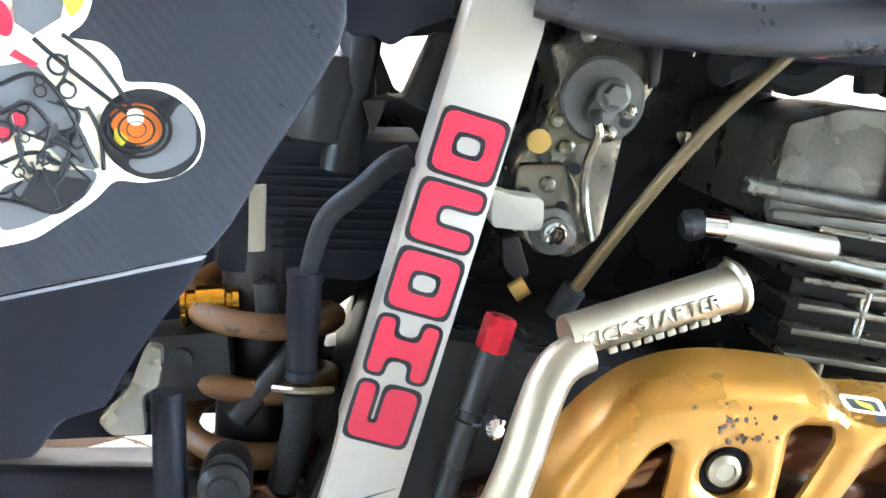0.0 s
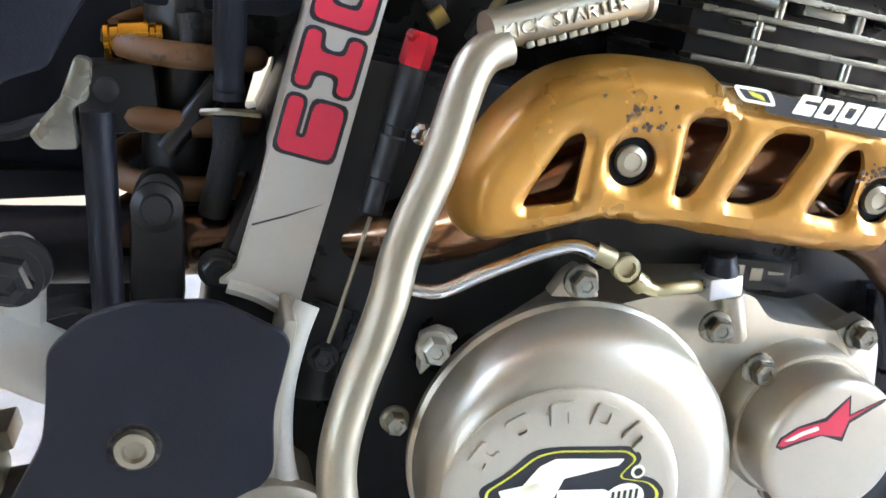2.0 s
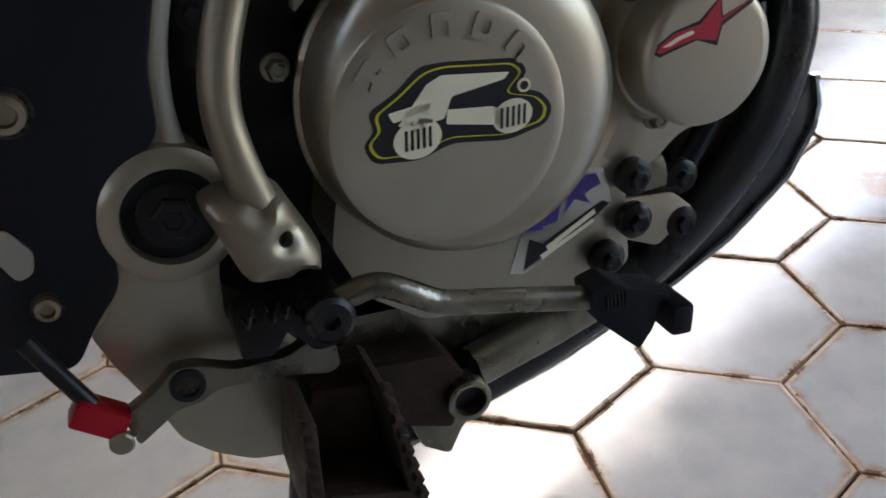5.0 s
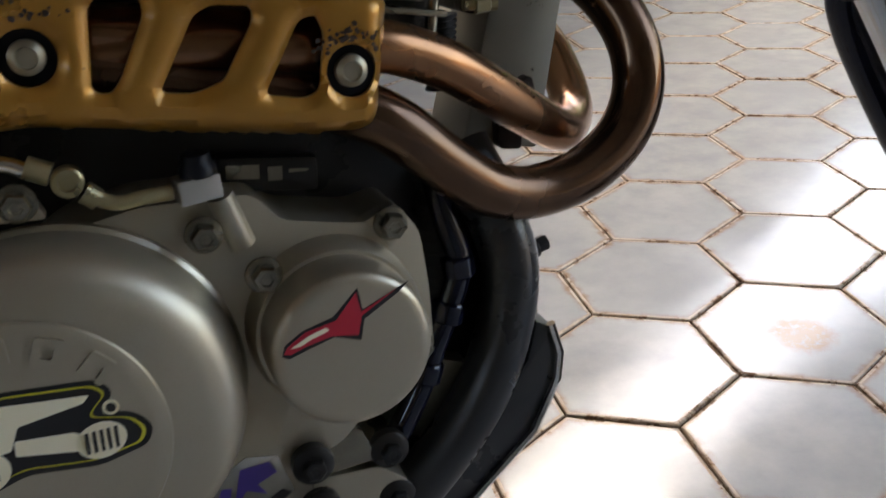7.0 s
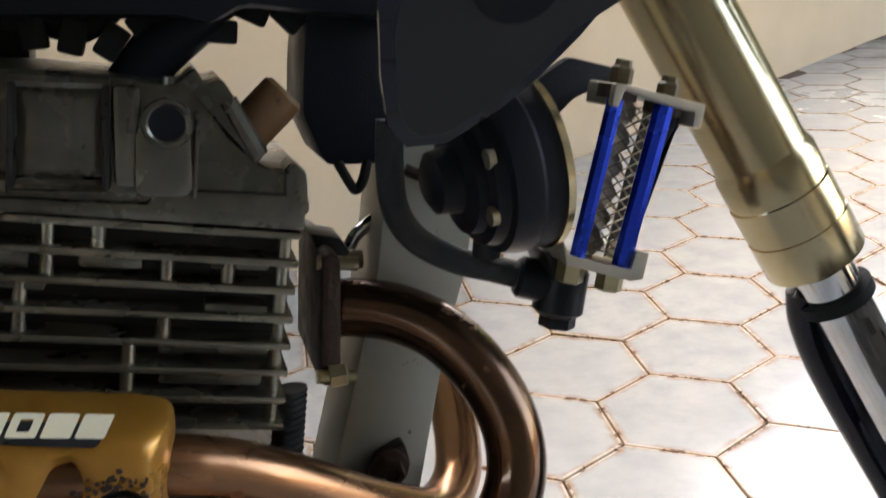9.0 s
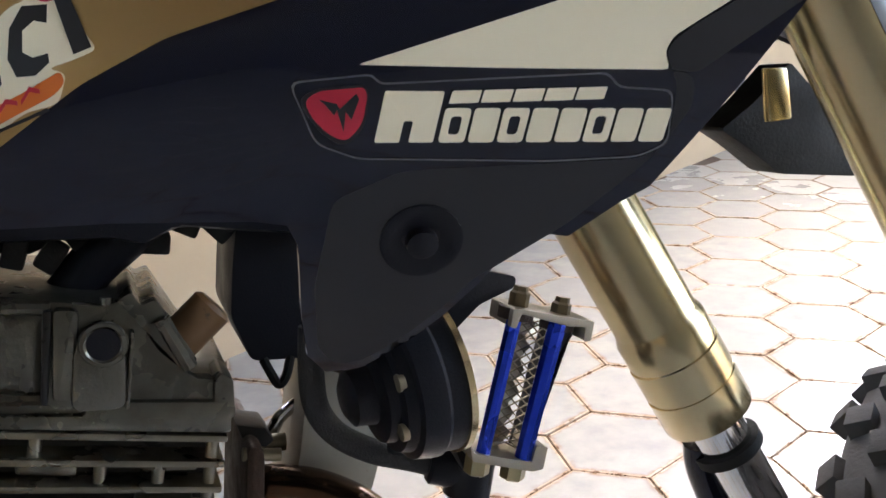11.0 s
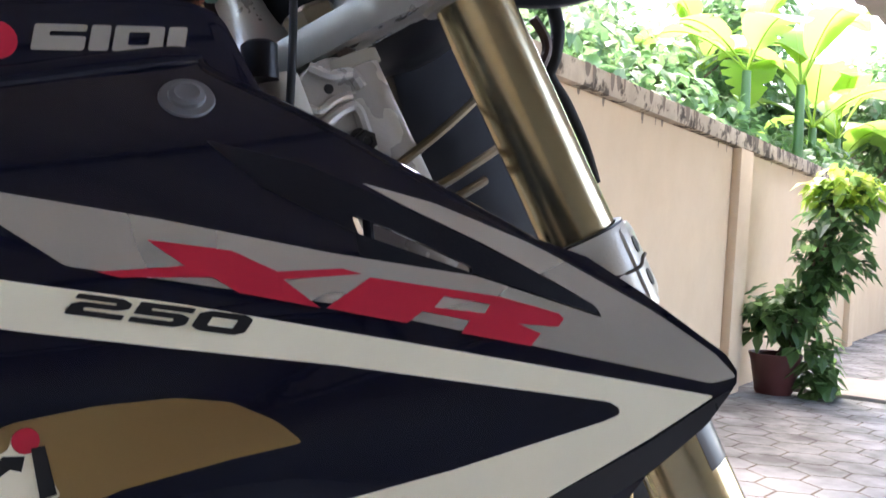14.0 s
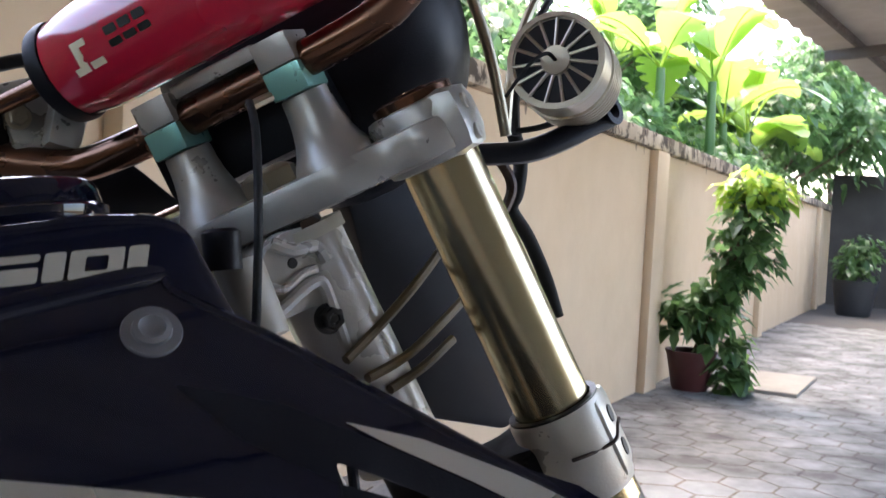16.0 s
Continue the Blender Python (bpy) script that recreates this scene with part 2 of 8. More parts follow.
def hexbolt(at, axis, r, h, washer=True):
    """Hexagon head with a washer flange and a dished face."""
    ax = Vector(axis).normalized()
    head = turned([(0, r * 1.02), (h * 0.85, r * 1.02), (h, r * 0.86), (h, r * 0.5), (h * 0.9, r * 0.42)], Vector(at) + ax * (h * 0.15), ax, 6)
    if not washer:
        return head
    return join(head, turned([(0, r * 1.35), (h * 0.22, r * 1.3), (h * 0.28, r * 1.1)], at, ax, 20))


def block(c, size, rot=(0, 0, 0), bevel=0.002):
    bm = bmesh.new()
    bmesh.ops.create_cube(bm, size=1)
    bm.transform(Matrix.Diagonal((*size, 1)))
    soften(bm, bevel)
    bm.transform(pose(*c, *rot))
    return bm


def empty(name, label, category, parent=None, m=None, **tags):
    ob = new(name)
    ob.empty_display_size = 0.1
    ob.parent = parent
    if m:
        ob.matrix_basis = m
    return tagged(ob, label, category, **tags)


# ---------------- setting ----------------
FLOOR_TURN = radians(-36.2)
HEX = 0.1533
WALL_AT, WALL_TURN = Vector((5.32, 4.98, 0)), radians(31)
WALL_H = 1.83


def wall_point(s, n, z):
    """s metres along the wall from the first pillar, n metres in front of it (towards the yard)."""
    c, sn = math.cos(WALL_TURN), math.sin(WALL_TURN)
    return Vector((WALL_AT.x + c * s + sn * n, WALL_AT.y + sn * s - c * n, z))


bm = bmesh.new()
bmesh.ops.create_grid(bm, x_segments=1, y_segments=1, size=60)
ground_mat = material("grout_and_earth", (0.13, 0.075, 0.04), 0.95, other=(0.07, 0.045, 0.03), scale=24, amount=1.0, bump=0.5, bump_scale=200)
ground = part("ground", bm, ground_mat, None)
ground.location.z = -0.0028
tagged(ground, "reddish earth and mortar ground under the paving", "ground", kind="structure")

tile_mat = material("pale_paving_tile", (0.485, 0.50, 0.505), 0.15, spec=0.65, other=(0.37, 0.395, 0.42), scale=13, amount=1.0, bump=0.06, bump_scale=60, wear=(0.42, 0.35, 0.27), wear_scale=5, wear_at=0.76, rough_var=0.08, world=True)


def stain_tiles(m, centre):
    """Rust creeping in from the joints of each hexagon, and one rusty round mark."""
    n, l = m.node_tree.nodes, m.node_tree.links
    b = n["Principled BSDF"]

    def calc(op, a, c=0.0, d=0.0):
        x = n.new("ShaderNodeMath")
        x.operation = op
        for k, v in enumerate((a, c, d)):
            if isinstance(v, float):
                x.inputs[k].default_value = v
            else:
                l.new(v, x.inputs[k])
        return x.outputs[0]

    def span(v, a, c):
        r = n.new("ShaderNodeMapRange")
        r.interpolation_type = "SMOOTHSTEP"
        r.inputs["From Min"].default_value, r.inputs["From Max"].default_value = a, c
        l.new(v, r.inputs["Value"])
        return r.outputs["Result"]

    own = n.new("ShaderNodeTexCoord").outputs["Object"]
    at = n.new("ShaderNodeNewGeometry").outputs["Position"]

    def cloud(s, detail=6.0):
        t = n.new("ShaderNodeTexNoise")
        t.inputs["Scale"].default_value, t.inputs["Detail"].default_value, t.inputs["Roughness"].default_value = s, detail, 0.7
        l.new(at, t.inputs["Vector"])
        return t.outputs["Fac"]

    reach = 0.0
    for k in range(3):
        a = math.pi / 6 + math.pi / 3 * k
        dot = n.new("ShaderNodeVectorMath")
        dot.operation = "DOT_PRODUCT"
        l.new(own, dot.inputs[0])
        dot.inputs[1].default_value = (math.cos(a), math.sin(a), 0)
        side = calc("ABSOLUTE", dot.outputs["Value"])
        reach = side if k == 0 else calc("MAXIMUM", reach, side)
    edge = HEX * 0.866
    inside = calc("LESS_THAN", reach, edge + 0.002)
    creep = calc("MULTIPLY", span(calc("ADD", reach, calc("MULTIPLY", cloud(26.0), 0.03)), edge - 0.004, edge + 0.014), inside)
    creep = calc("MULTIPLY", creep, span(cloud(7.0), 0.35, 0.62))
    gap = n.new("ShaderNodeVectorMath")
    gap.operation = "DISTANCE"
    l.new(at, gap.inputs[0])
    gap.inputs[1].default_value = centre
    mark = calc("MULTIPLY", span(calc("ADD", gap.outputs["Value"], calc("MULTIPLY", cloud(30.0), 0.05)), 0.085, 0.055), span(cloud(75.0), 0.3, 0.5))
    tint = calc("MAXIMUM", calc("MULTIPLY", creep, 0.9), calc("MULTIPLY", mark, 0.9))
    mix = n.new("ShaderNodeMix")
    mix.data_type = "RGBA"
    l.new(tint, mix.inputs["Factor"])
    l.new(b.inputs["Base Color"].links[0].from_socket, mix.inputs["A"])
    mix.inputs["B"].default_value = (0.36, 0.21, 0.10, 1)
    l.new(mix.outputs["Result"], b.inputs["Base Color"])


def darken_far(m):
    """Greyer, darker and less glossy paving, in patches, towards the yard's far end."""
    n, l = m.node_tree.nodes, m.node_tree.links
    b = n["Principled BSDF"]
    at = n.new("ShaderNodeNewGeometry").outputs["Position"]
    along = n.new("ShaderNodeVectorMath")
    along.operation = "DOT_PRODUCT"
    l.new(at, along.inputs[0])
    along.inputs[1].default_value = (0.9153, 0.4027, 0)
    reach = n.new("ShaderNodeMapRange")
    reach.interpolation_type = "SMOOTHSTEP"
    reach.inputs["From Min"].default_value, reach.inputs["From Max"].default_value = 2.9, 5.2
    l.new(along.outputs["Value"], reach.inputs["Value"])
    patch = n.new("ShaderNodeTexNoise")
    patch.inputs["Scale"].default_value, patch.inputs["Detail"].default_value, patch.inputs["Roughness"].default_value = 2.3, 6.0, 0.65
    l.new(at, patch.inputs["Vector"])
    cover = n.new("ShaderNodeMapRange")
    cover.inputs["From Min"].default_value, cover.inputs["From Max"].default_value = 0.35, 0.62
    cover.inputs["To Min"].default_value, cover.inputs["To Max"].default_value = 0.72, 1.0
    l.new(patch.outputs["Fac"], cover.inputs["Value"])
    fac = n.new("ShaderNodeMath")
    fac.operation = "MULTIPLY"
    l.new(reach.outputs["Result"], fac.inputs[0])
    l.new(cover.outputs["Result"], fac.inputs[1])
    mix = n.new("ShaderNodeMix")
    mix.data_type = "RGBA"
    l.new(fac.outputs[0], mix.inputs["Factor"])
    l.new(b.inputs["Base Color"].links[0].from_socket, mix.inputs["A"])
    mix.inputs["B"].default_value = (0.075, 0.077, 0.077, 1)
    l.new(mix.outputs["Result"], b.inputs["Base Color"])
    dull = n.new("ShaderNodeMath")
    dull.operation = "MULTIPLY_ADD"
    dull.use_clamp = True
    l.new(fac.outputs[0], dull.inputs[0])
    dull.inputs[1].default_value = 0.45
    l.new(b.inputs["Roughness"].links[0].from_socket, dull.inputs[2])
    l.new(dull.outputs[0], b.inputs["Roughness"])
    # specular level drops over the same far stretch
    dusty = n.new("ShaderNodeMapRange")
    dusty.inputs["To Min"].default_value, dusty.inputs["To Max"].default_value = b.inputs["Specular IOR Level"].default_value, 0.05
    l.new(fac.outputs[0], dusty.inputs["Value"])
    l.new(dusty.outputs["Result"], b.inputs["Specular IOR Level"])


stain_tiles(tile_mat, (0.927, 0.529, 0.0))
# tiles, rims and joints all go darker towards the far end
darken_far(tile_mat)
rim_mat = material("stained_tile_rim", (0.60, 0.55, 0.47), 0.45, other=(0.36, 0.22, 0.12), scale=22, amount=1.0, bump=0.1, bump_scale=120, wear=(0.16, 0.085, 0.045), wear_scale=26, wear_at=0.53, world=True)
darken_far(rim_mat)
darken_far(ground_mat)
pavement = empty("pavement", "pale grey hexagonal paving tiles with rusty joints", "pavement", kind="structure")


def hex_mesh():
    bm = bmesh.new()
    core = [bm.verts.new(((HEX - 0.008) * math.cos(a), (HEX - 0.008) * math.sin(a), 0.0002)) for a in (math.pi / 3 * k for k in range(6))]
    top = [bm.verts.new(((HEX - 0.0036) * math.cos(a), (HEX - 0.0036) * math.sin(a), 0)) for a in (math.pi / 3 * k for k in range(6))]
    mid = [bm.verts.new(((HEX - 0.0022) * math.cos(a), (HEX - 0.0022) * math.sin(a), -0.0012)) for a in (math.pi / 3 * k for k in range(6))]
    low = [bm.verts.new(((HEX - 0.0018) * math.cos(a), (HEX - 0.0018) * math.sin(a), -0.014)) for a in (math.pi / 3 * k for k in range(6))]
    bm.faces.new(core)
    for a, b in ((core, top), (top, mid), (mid, low)):
        for k in range(6):
            bm.faces.new((b[k], b[(k + 1) % 6], a[(k + 1) % 6], a[k])).material_index = 1
    me = bpy.data.meshes.new("tile")
    bm.to_mesh(me)
    bm.free()
    me.materials.append(tile_mat)
    me.materials.append(rim_mat)
    return me


wall_mat = material("cream_rendered_wall", (0.55, 0.415, 0.275), 0.85, other=(0.46, 0.34, 0.22), scale=3, amount=0.6, bump=0.25, bump_scale=60, wear=(0.40, 0.33, 0.26), wear_scale=2.5, wear_at=0.7)
cap_mat = material("weathered_wall_cap", (0.55, 0.45, 0.33), 0.9, other=(0.28, 0.22, 0.16), scale=6, amount=0.8, bump=0.3, bump_scale=50, wear=(0.08, 0.063, 0.048), wear_scale=5, wear_at=0.50)


def wall_box(name, s0, s1, n0, n1, z0, z1, mat, bevel=0.008, parent=None, label=""):
    bm = bmesh.new()
    bmesh.ops.create_cube(bm, size=1)
    bm.transform(Matrix.Diagonal((s1 - s0, n1 - n0, z1 - z0, 1)))
    soften(bm, bevel)
    c = wall_point((s0 + s1) / 2, -(n0 + n1) / 2, (z0 + z1) / 2)
    bm.transform(Matrix.Translation(c) @ Matrix.Rotation(WALL_TURN, 4, "Z"))
    return part(name, bm, mat, parent, label)


yard_wall = tagged(wall_box("wall_yard", -14, 22, 0, 0.2, -0.05, WALL_H, wall_mat), "cream rendered garden wall with a stained cap", "wall", kind="structure")
wall_box("coping", -14, 22, -0.06, 0.26, WALL_H, WALL_H + 0.12, cap_mat, 0.02, yard_wall, "blackened drip-stained concrete coping")
for s in (-10.4, -5.2, 0.12, 5.25, 11.5, 16.5):
    wall_box("pillar", s - 0.17, s + 0.17, -0.07, 0.0, -0.04, WALL_H - 0.002, wall_mat, 0.012, yard_wall)

# ---------------- motorcycle ----------------
LEAN = -6.5
bike = empty("motorcycle", "black and silver off-road motorcycle leaning on its stand", "motorcycle", m=pose(0, 0, 0, LEAN, 0, 0))

# steering geometry
RAKE, STEER = radians(26.5), radians(39.7)
FORK_TILT = Matrix.Rotation(radians(-4.5), 3, "X")   # the front end leans a little further than the frame
AXIS_UP = FORK_TILT @ Vector((-math.sin(RAKE), 0, math.cos(RAKE)))
FWD = Vector((math.cos(RAKE), 0, math.sin(RAKE)))
RIGHT = FORK_TILT @ (Vector((0, -1, 0)) * math.cos(STEER) + FWD * math.sin(STEER))
AHEAD = FORK_TILT @ (FWD * math.cos(STEER) + Vector((0, 1, 0)) * math.sin(STEER))
HEAD = Vector((0.354, -0.003, 1.234))


CREASE = [(0.175, 0.941), (0.294, 0.981)]


def surface(x, z):
    """Lateral place of the tank and shroud skin."""
    crease = z - CREASE[0][1] - (CREASE[1][1] - CREASE[0][1]) * (x - CREASE[0][0]) / (CREASE[1][0] - CREASE[0][0])
    fade = max(0.0, min(1.0, (CREASE[1][0] + 0.10 - x) / 0.12))
    hollow = 0.0022 * math.exp(-((crease - 0.038) / 0.020) ** 2) - 0.0020 * math.exp(-((crease + 0.040) / 0.022) ** 2)
    return hollow * fade - (0.187 + 0.19 * (x - 0.30) - 2.3 * (z - 0.985) ** 2) - 0.0022 * fade * math.exp(-(crease / 0.026) ** 2)


def filled(outline, holes=(), grain=0.012):
    """A finely divided flat sheet in x-z, to be bent afterwards."""
    bm = bmesh.new()
    edges = []
    for loop in (outline, *holes):
        vs = [bm.verts.new((p[0], 0, p[1])) for p in loop]
        edges += [bm.edges.new((vs[i], vs[(i + 1) % len(vs)])) for i in range(len(vs))]
    bmesh.ops.triangle_fill(bm, edges=edges, use_beauty=True, use_dissolve=False, normal=(0, -1, 0))
    for _ in range(6):
        longs = [e for e in bm.edges if e.calc_length() > grain * 1.6]
        if not longs:
            break
        bmesh.ops.subdivide_edges(bm, edges=longs, cuts=1)
        bmesh.ops.triangulate(bm, faces=bm.faces[:])
        bmesh.ops.beautify_fill(bm, faces=bm.faces[:], edges=[e for e in bm.edges if not e.is_boundary])
    return bm


def shell(outline, skin, thick, lift=0.0, holes=(), grain=0.014):
    """A bent sheet: its near face follows skin(x, z), it is thick metres deep."""
    bm = filled(outline, holes, grain)
    for v in bm.verts:
        v.co.y = skin(v.co.x, v.co.z) - lift
    r = bmesh.ops.extrude_face_region(bm, geom=bm.faces[:])
    for g in r["geom"]:
        if isinstance(g, bmesh.types.BMVert):
            g.co.y += thick
    return bm


def to_edge(p, loop):
    best = 9.0
    for i in range(len(loop)):
        a, b = Vector(loop[i]), Vector(loop[(i + 1) % len(loop)])
        d = b - a
        t = max(0, min(1, (p - a).dot(d) / max(d.dot(d), 1e-12)))
        best = min(best, (p - a - d * t).length)
    return best


def pillow(outline, y, depth, reach, thick, holes=(), hole_dip=0.004, hole_reach=0.006, grain=0.006):
    """A pressed sheet whose rim and slot edges turn inwards."""
    def skin(x, z):
        p = Vector((x, z))
        t = max(0, 1 - to_edge(p, outline) / reach)
        s = max((max(0, 1 - to_edge(p, h) / hole_reach) for h in holes), default=0)
        return y + depth * (1 - math.sqrt(max(0, 1 - t * t))) + hole_dip * s * s
    return shell(outline, skin, thick, 0.0, holes, grain)


def circle(c, r, n=20, sx=1.0, turn=0.0):
    return [(c[0] + r * (math.cos(a) * sx * math.cos(turn) - math.sin(a) * math.sin(turn)), c[1] + r * (math.cos(a) * sx * math.sin(turn) + math.sin(a) * math.cos(turn))) for a in (2 * math.pi * k / n for k in range(n))]


def frame2(p0, p1, h, skew=0.0):
    """Maps (u along, v up) of a line of marks to x-z: p0 to p1 is the foot, h the height."""
    a, b = Vector(p0), Vector(p1)
    d = b - a
    up = Vector((-d.y, d.x)).normalized() * h + d.normalized() * (skew * h)
    return lambda u, v: tuple(a + d * u + up * v)


def offset(loop, by):
    """A closed outline moved outwards by a distance."""
    area = sum(loop[i - 1][0] * loop[i][1] - loop[i][0] * loop[i - 1][1] for i in range(len(loop)))
    out = []
    for i in range(len(loop)):
        a, b, c = (Vector(loop[(i + k) % len(loop)]) for k in (-1, 0, 1))
        d, e = (b - a).normalized(), (c - b).normalized()
        n, m = (Vector((v.y, -v.x)) * (1 if area > 0 else -1) for v in (d, e))
        k = (n + m) / max(0.3, 1 + n.dot(m))
        out.append(tuple(b + k * by))
    return out


BLOCK_KINDS = ("plain", "ring", "notch", "double", "slit")


def marks(p0, p1, h, n, skew=0.0, gap=0.14, kinds=None, swell=0.0, widths=None):
    """Bold block marks in a row; returns outlines with their holes."""
    out, f = [], frame2(p0, p1, h, skew)
    ws = widths or [1.0] * n
    tot, at = sum(ws), 0.0
    for i in range(n):
        w = ws[i] / tot
        a, b = at + gap * w / 2, at + w - gap * w / 2
        at += w
        def q(u, v, a=a, b=b):
            return f(a + (b - a) * u, v)
        kind = (kinds or BLOCK_KINDS)[i % len(kinds or BLOCK_KINDS)]
        holes = []
        ring = [q(0, 0), q(1, 0), q(1, 1), q(0, 1)]
        if kind != "plain":
            if kind == "ring":
                holes = [[q(0.29, 0.24), q(0.71, 0.24), q(0.71, 0.76), q(0.29, 0.76)]]
            elif kind == "notch":
                ring = [q(0, 0), q(0.3, 0), q(0.3, 0.66), q(0.7, 0.66), q(0.7, 0), q(1, 0), q(1, 1), q(0, 1)]
            elif kind == "double":
                ring = [q(0, 0), q(1, 0), q(1, 0.26), q(0.66, 0.26), q(0.66, 0.74), q(1, 0.74), q(1, 1), q(0, 1), q(0, 0.74), q(0.34, 0.74), q(0.34, 0.26), q(0, 0.26)]
            elif kind == "slit":
                ring = [q(0, 0), q(1, 0), q(1, 0.55), q(0.3, 0.55), q(0.3, 0.73), q(1, 0.73), q(1, 1), q(0, 1)]
            elif kind == "cut":
                ring = [q(0, 0), q(0.42, 0), q(0.42, 0.42), q(0.58, 0.42), q(0.58, 0), q(1, 0), q(1, 1), q(0, 1)]
        if swell:
            ring, holes = offset(ring, swell), [offset(h, -swell) for h in holes]
        out.append((ring, holes))
    return out


def decal(name, items, skin, lift, mat, parent, label="", thick=0.0003, round_=0.0, grain=0.02):
    """Flat printed shapes lying on a skin, joined into one mark."""
    made = []
    for it in items:
        ring, holes = it if isinstance(it, tuple) and isinstance(it[0], list) else (it, [])
        if round_:
            ring = rounded(ring, round_, 3)
            holes = [rounded(h, round_ * 0.7, 2) for h in holes]
        made.append(part(name, shell(ring, skin, thick, lift, holes, grain), mat, parent, label, smooth=False))
    return made[0]


def flat(y):
    return lambda x, z: y


def lettering(name, text, p0, p1, height, skin, lift, mat, parent, label, stretch=True, deep=0.0004, skew=0.0, bold=0.012):
    """Text with the built-in font from p0 to p1 in x-z, laid on a skin."""
    cu = bpy.data.curves.new("txt", "FONT")
    cu.body = text
    cu.offset = bold
    ob = new("txt", cu)
    me0 = bpy.data.meshes.new_from_object(ob)
    bpy.data.objects.remove(ob)
    bm = bmesh.new()
    bm.from_mesh(me0)
    bpy.data.meshes.remove(me0)
    xs, ys = [v.co.x for v in bm.verts], [v.co.y for v in bm.verts]
    f = frame2(p0, p1, height, skew)
    bmesh.ops.triangulate(bm, faces=bm.faces[:])
    for v in bm.verts:
        x, z = f((v.co.x - min(xs)) / (max(xs) - min(xs)), (v.co.y - min(ys)) / (max(ys) - min(ys)))
        v.co = (x, skin(x, z) - lift, z)
    r = bmesh.ops.extrude_face_region(bm, geom=bm.faces[:])
    for g in r["geom"]:
        if isinstance(g, bmesh.types.BMVert):
            g.co.y += deep
    return part(name, bm, mat, parent, label, smooth=False)


def p2(x, y, z):
    return (x, z)


NEAR = (0, -1, 0)

# --- rear: side panel, spar, guard ---
side_panel = part("side_panel", slab([(-0.250, 0.942), (-0.132, 0.938), (-0.133, 0.921), (-0.136, 0.913), (-0.148, 0.894), (-0.163, 0.875), (-0.169, 0.865), (-0.176, 0.855), (-0.185, 0.845), (-0.254, 0.835), (-0.265, 0.833)], -0.17, -0.164, 0.003), None, bike, "black side panel in ribbed film")
side_panel.data.materials.clear()
film = material("ribbed_film", (0.014, 0.016, 0.021), 0.42)
nt = film.node_tree
wave = nt.nodes.new("ShaderNodeTexWave")
wave.inputs["Scale"].default_value, wave.inputs["Distortion"].default_value = 95, 0.6
mapn = nt.nodes.new("ShaderNodeMapping")
mapn.inputs["Rotation"].default_value = (0, radians(35), 0)
tc = nt.nodes.new("ShaderNodeTexCoord")
nt.links.new(tc.outputs["Object"], mapn.inputs[0])
nt.links.new(mapn.outputs[0], wave.inputs["Vector"])
wb = nt.nodes.new("ShaderNodeBump")
wb.inputs["Strength"].default_value, wb.inputs["Distance"].default_value = 0.16, 0.001
nt.links.new(wave.outputs["Fac"], wb.inputs["Height"])
nt.links.new(wb.outputs[0], nt.nodes["Principled BSDF"].inputs["Normal"])
side_panel.data.materials.append(film)
plain_film = material("faintly_ribbed_plastic", (0.009, 0.0095, 0.013), 0.44, spec=0.25, bump=0.1, bump_scale=500)
part("lower_side_panel", slab([(-0.267, 0.831), (-0.256, 0.833), (-0.185, 0.844), (-0.191, 0.835), (-0.200, 0.825), (-0.213, 0.809), (-0.225, 0.791), (-0.241, 0.787), (-0.252, 0.774), (-0.275, 0.773)], -0.167, -0.16, 0.003), black_plastic, bike)
# sticker of a drawn machine, plain shapes
skin0 = flat(-0.1702)
st_border = rounded([(-0.248, 0.940), (-0.211, 0.939), (-0.213, 0.929), (-0.216, 0.923), (-0.223, 0.919), (-0.211, 0.917), (-0.206, 0.911), (-0.206, 0.904), (-0.200, 0.904), (-0.190, 0.903), (-0.183, 0.896), (-0.181, 0.888), (-0.184, 0.877), (-0.193, 0.872), (-0.204, 0.871), (-0.212, 0.873), (-0.219, 0.866), (-0.233, 0.858), (-0.240, 0.854), (-0.252, 0.852), (-0.261, 0.851)], 0.006)
decal("picture_sticker", [st_border], skin0, 0.0004, white_vinyl, side_panel, "white-edged sticker of a drawn motorcycle")
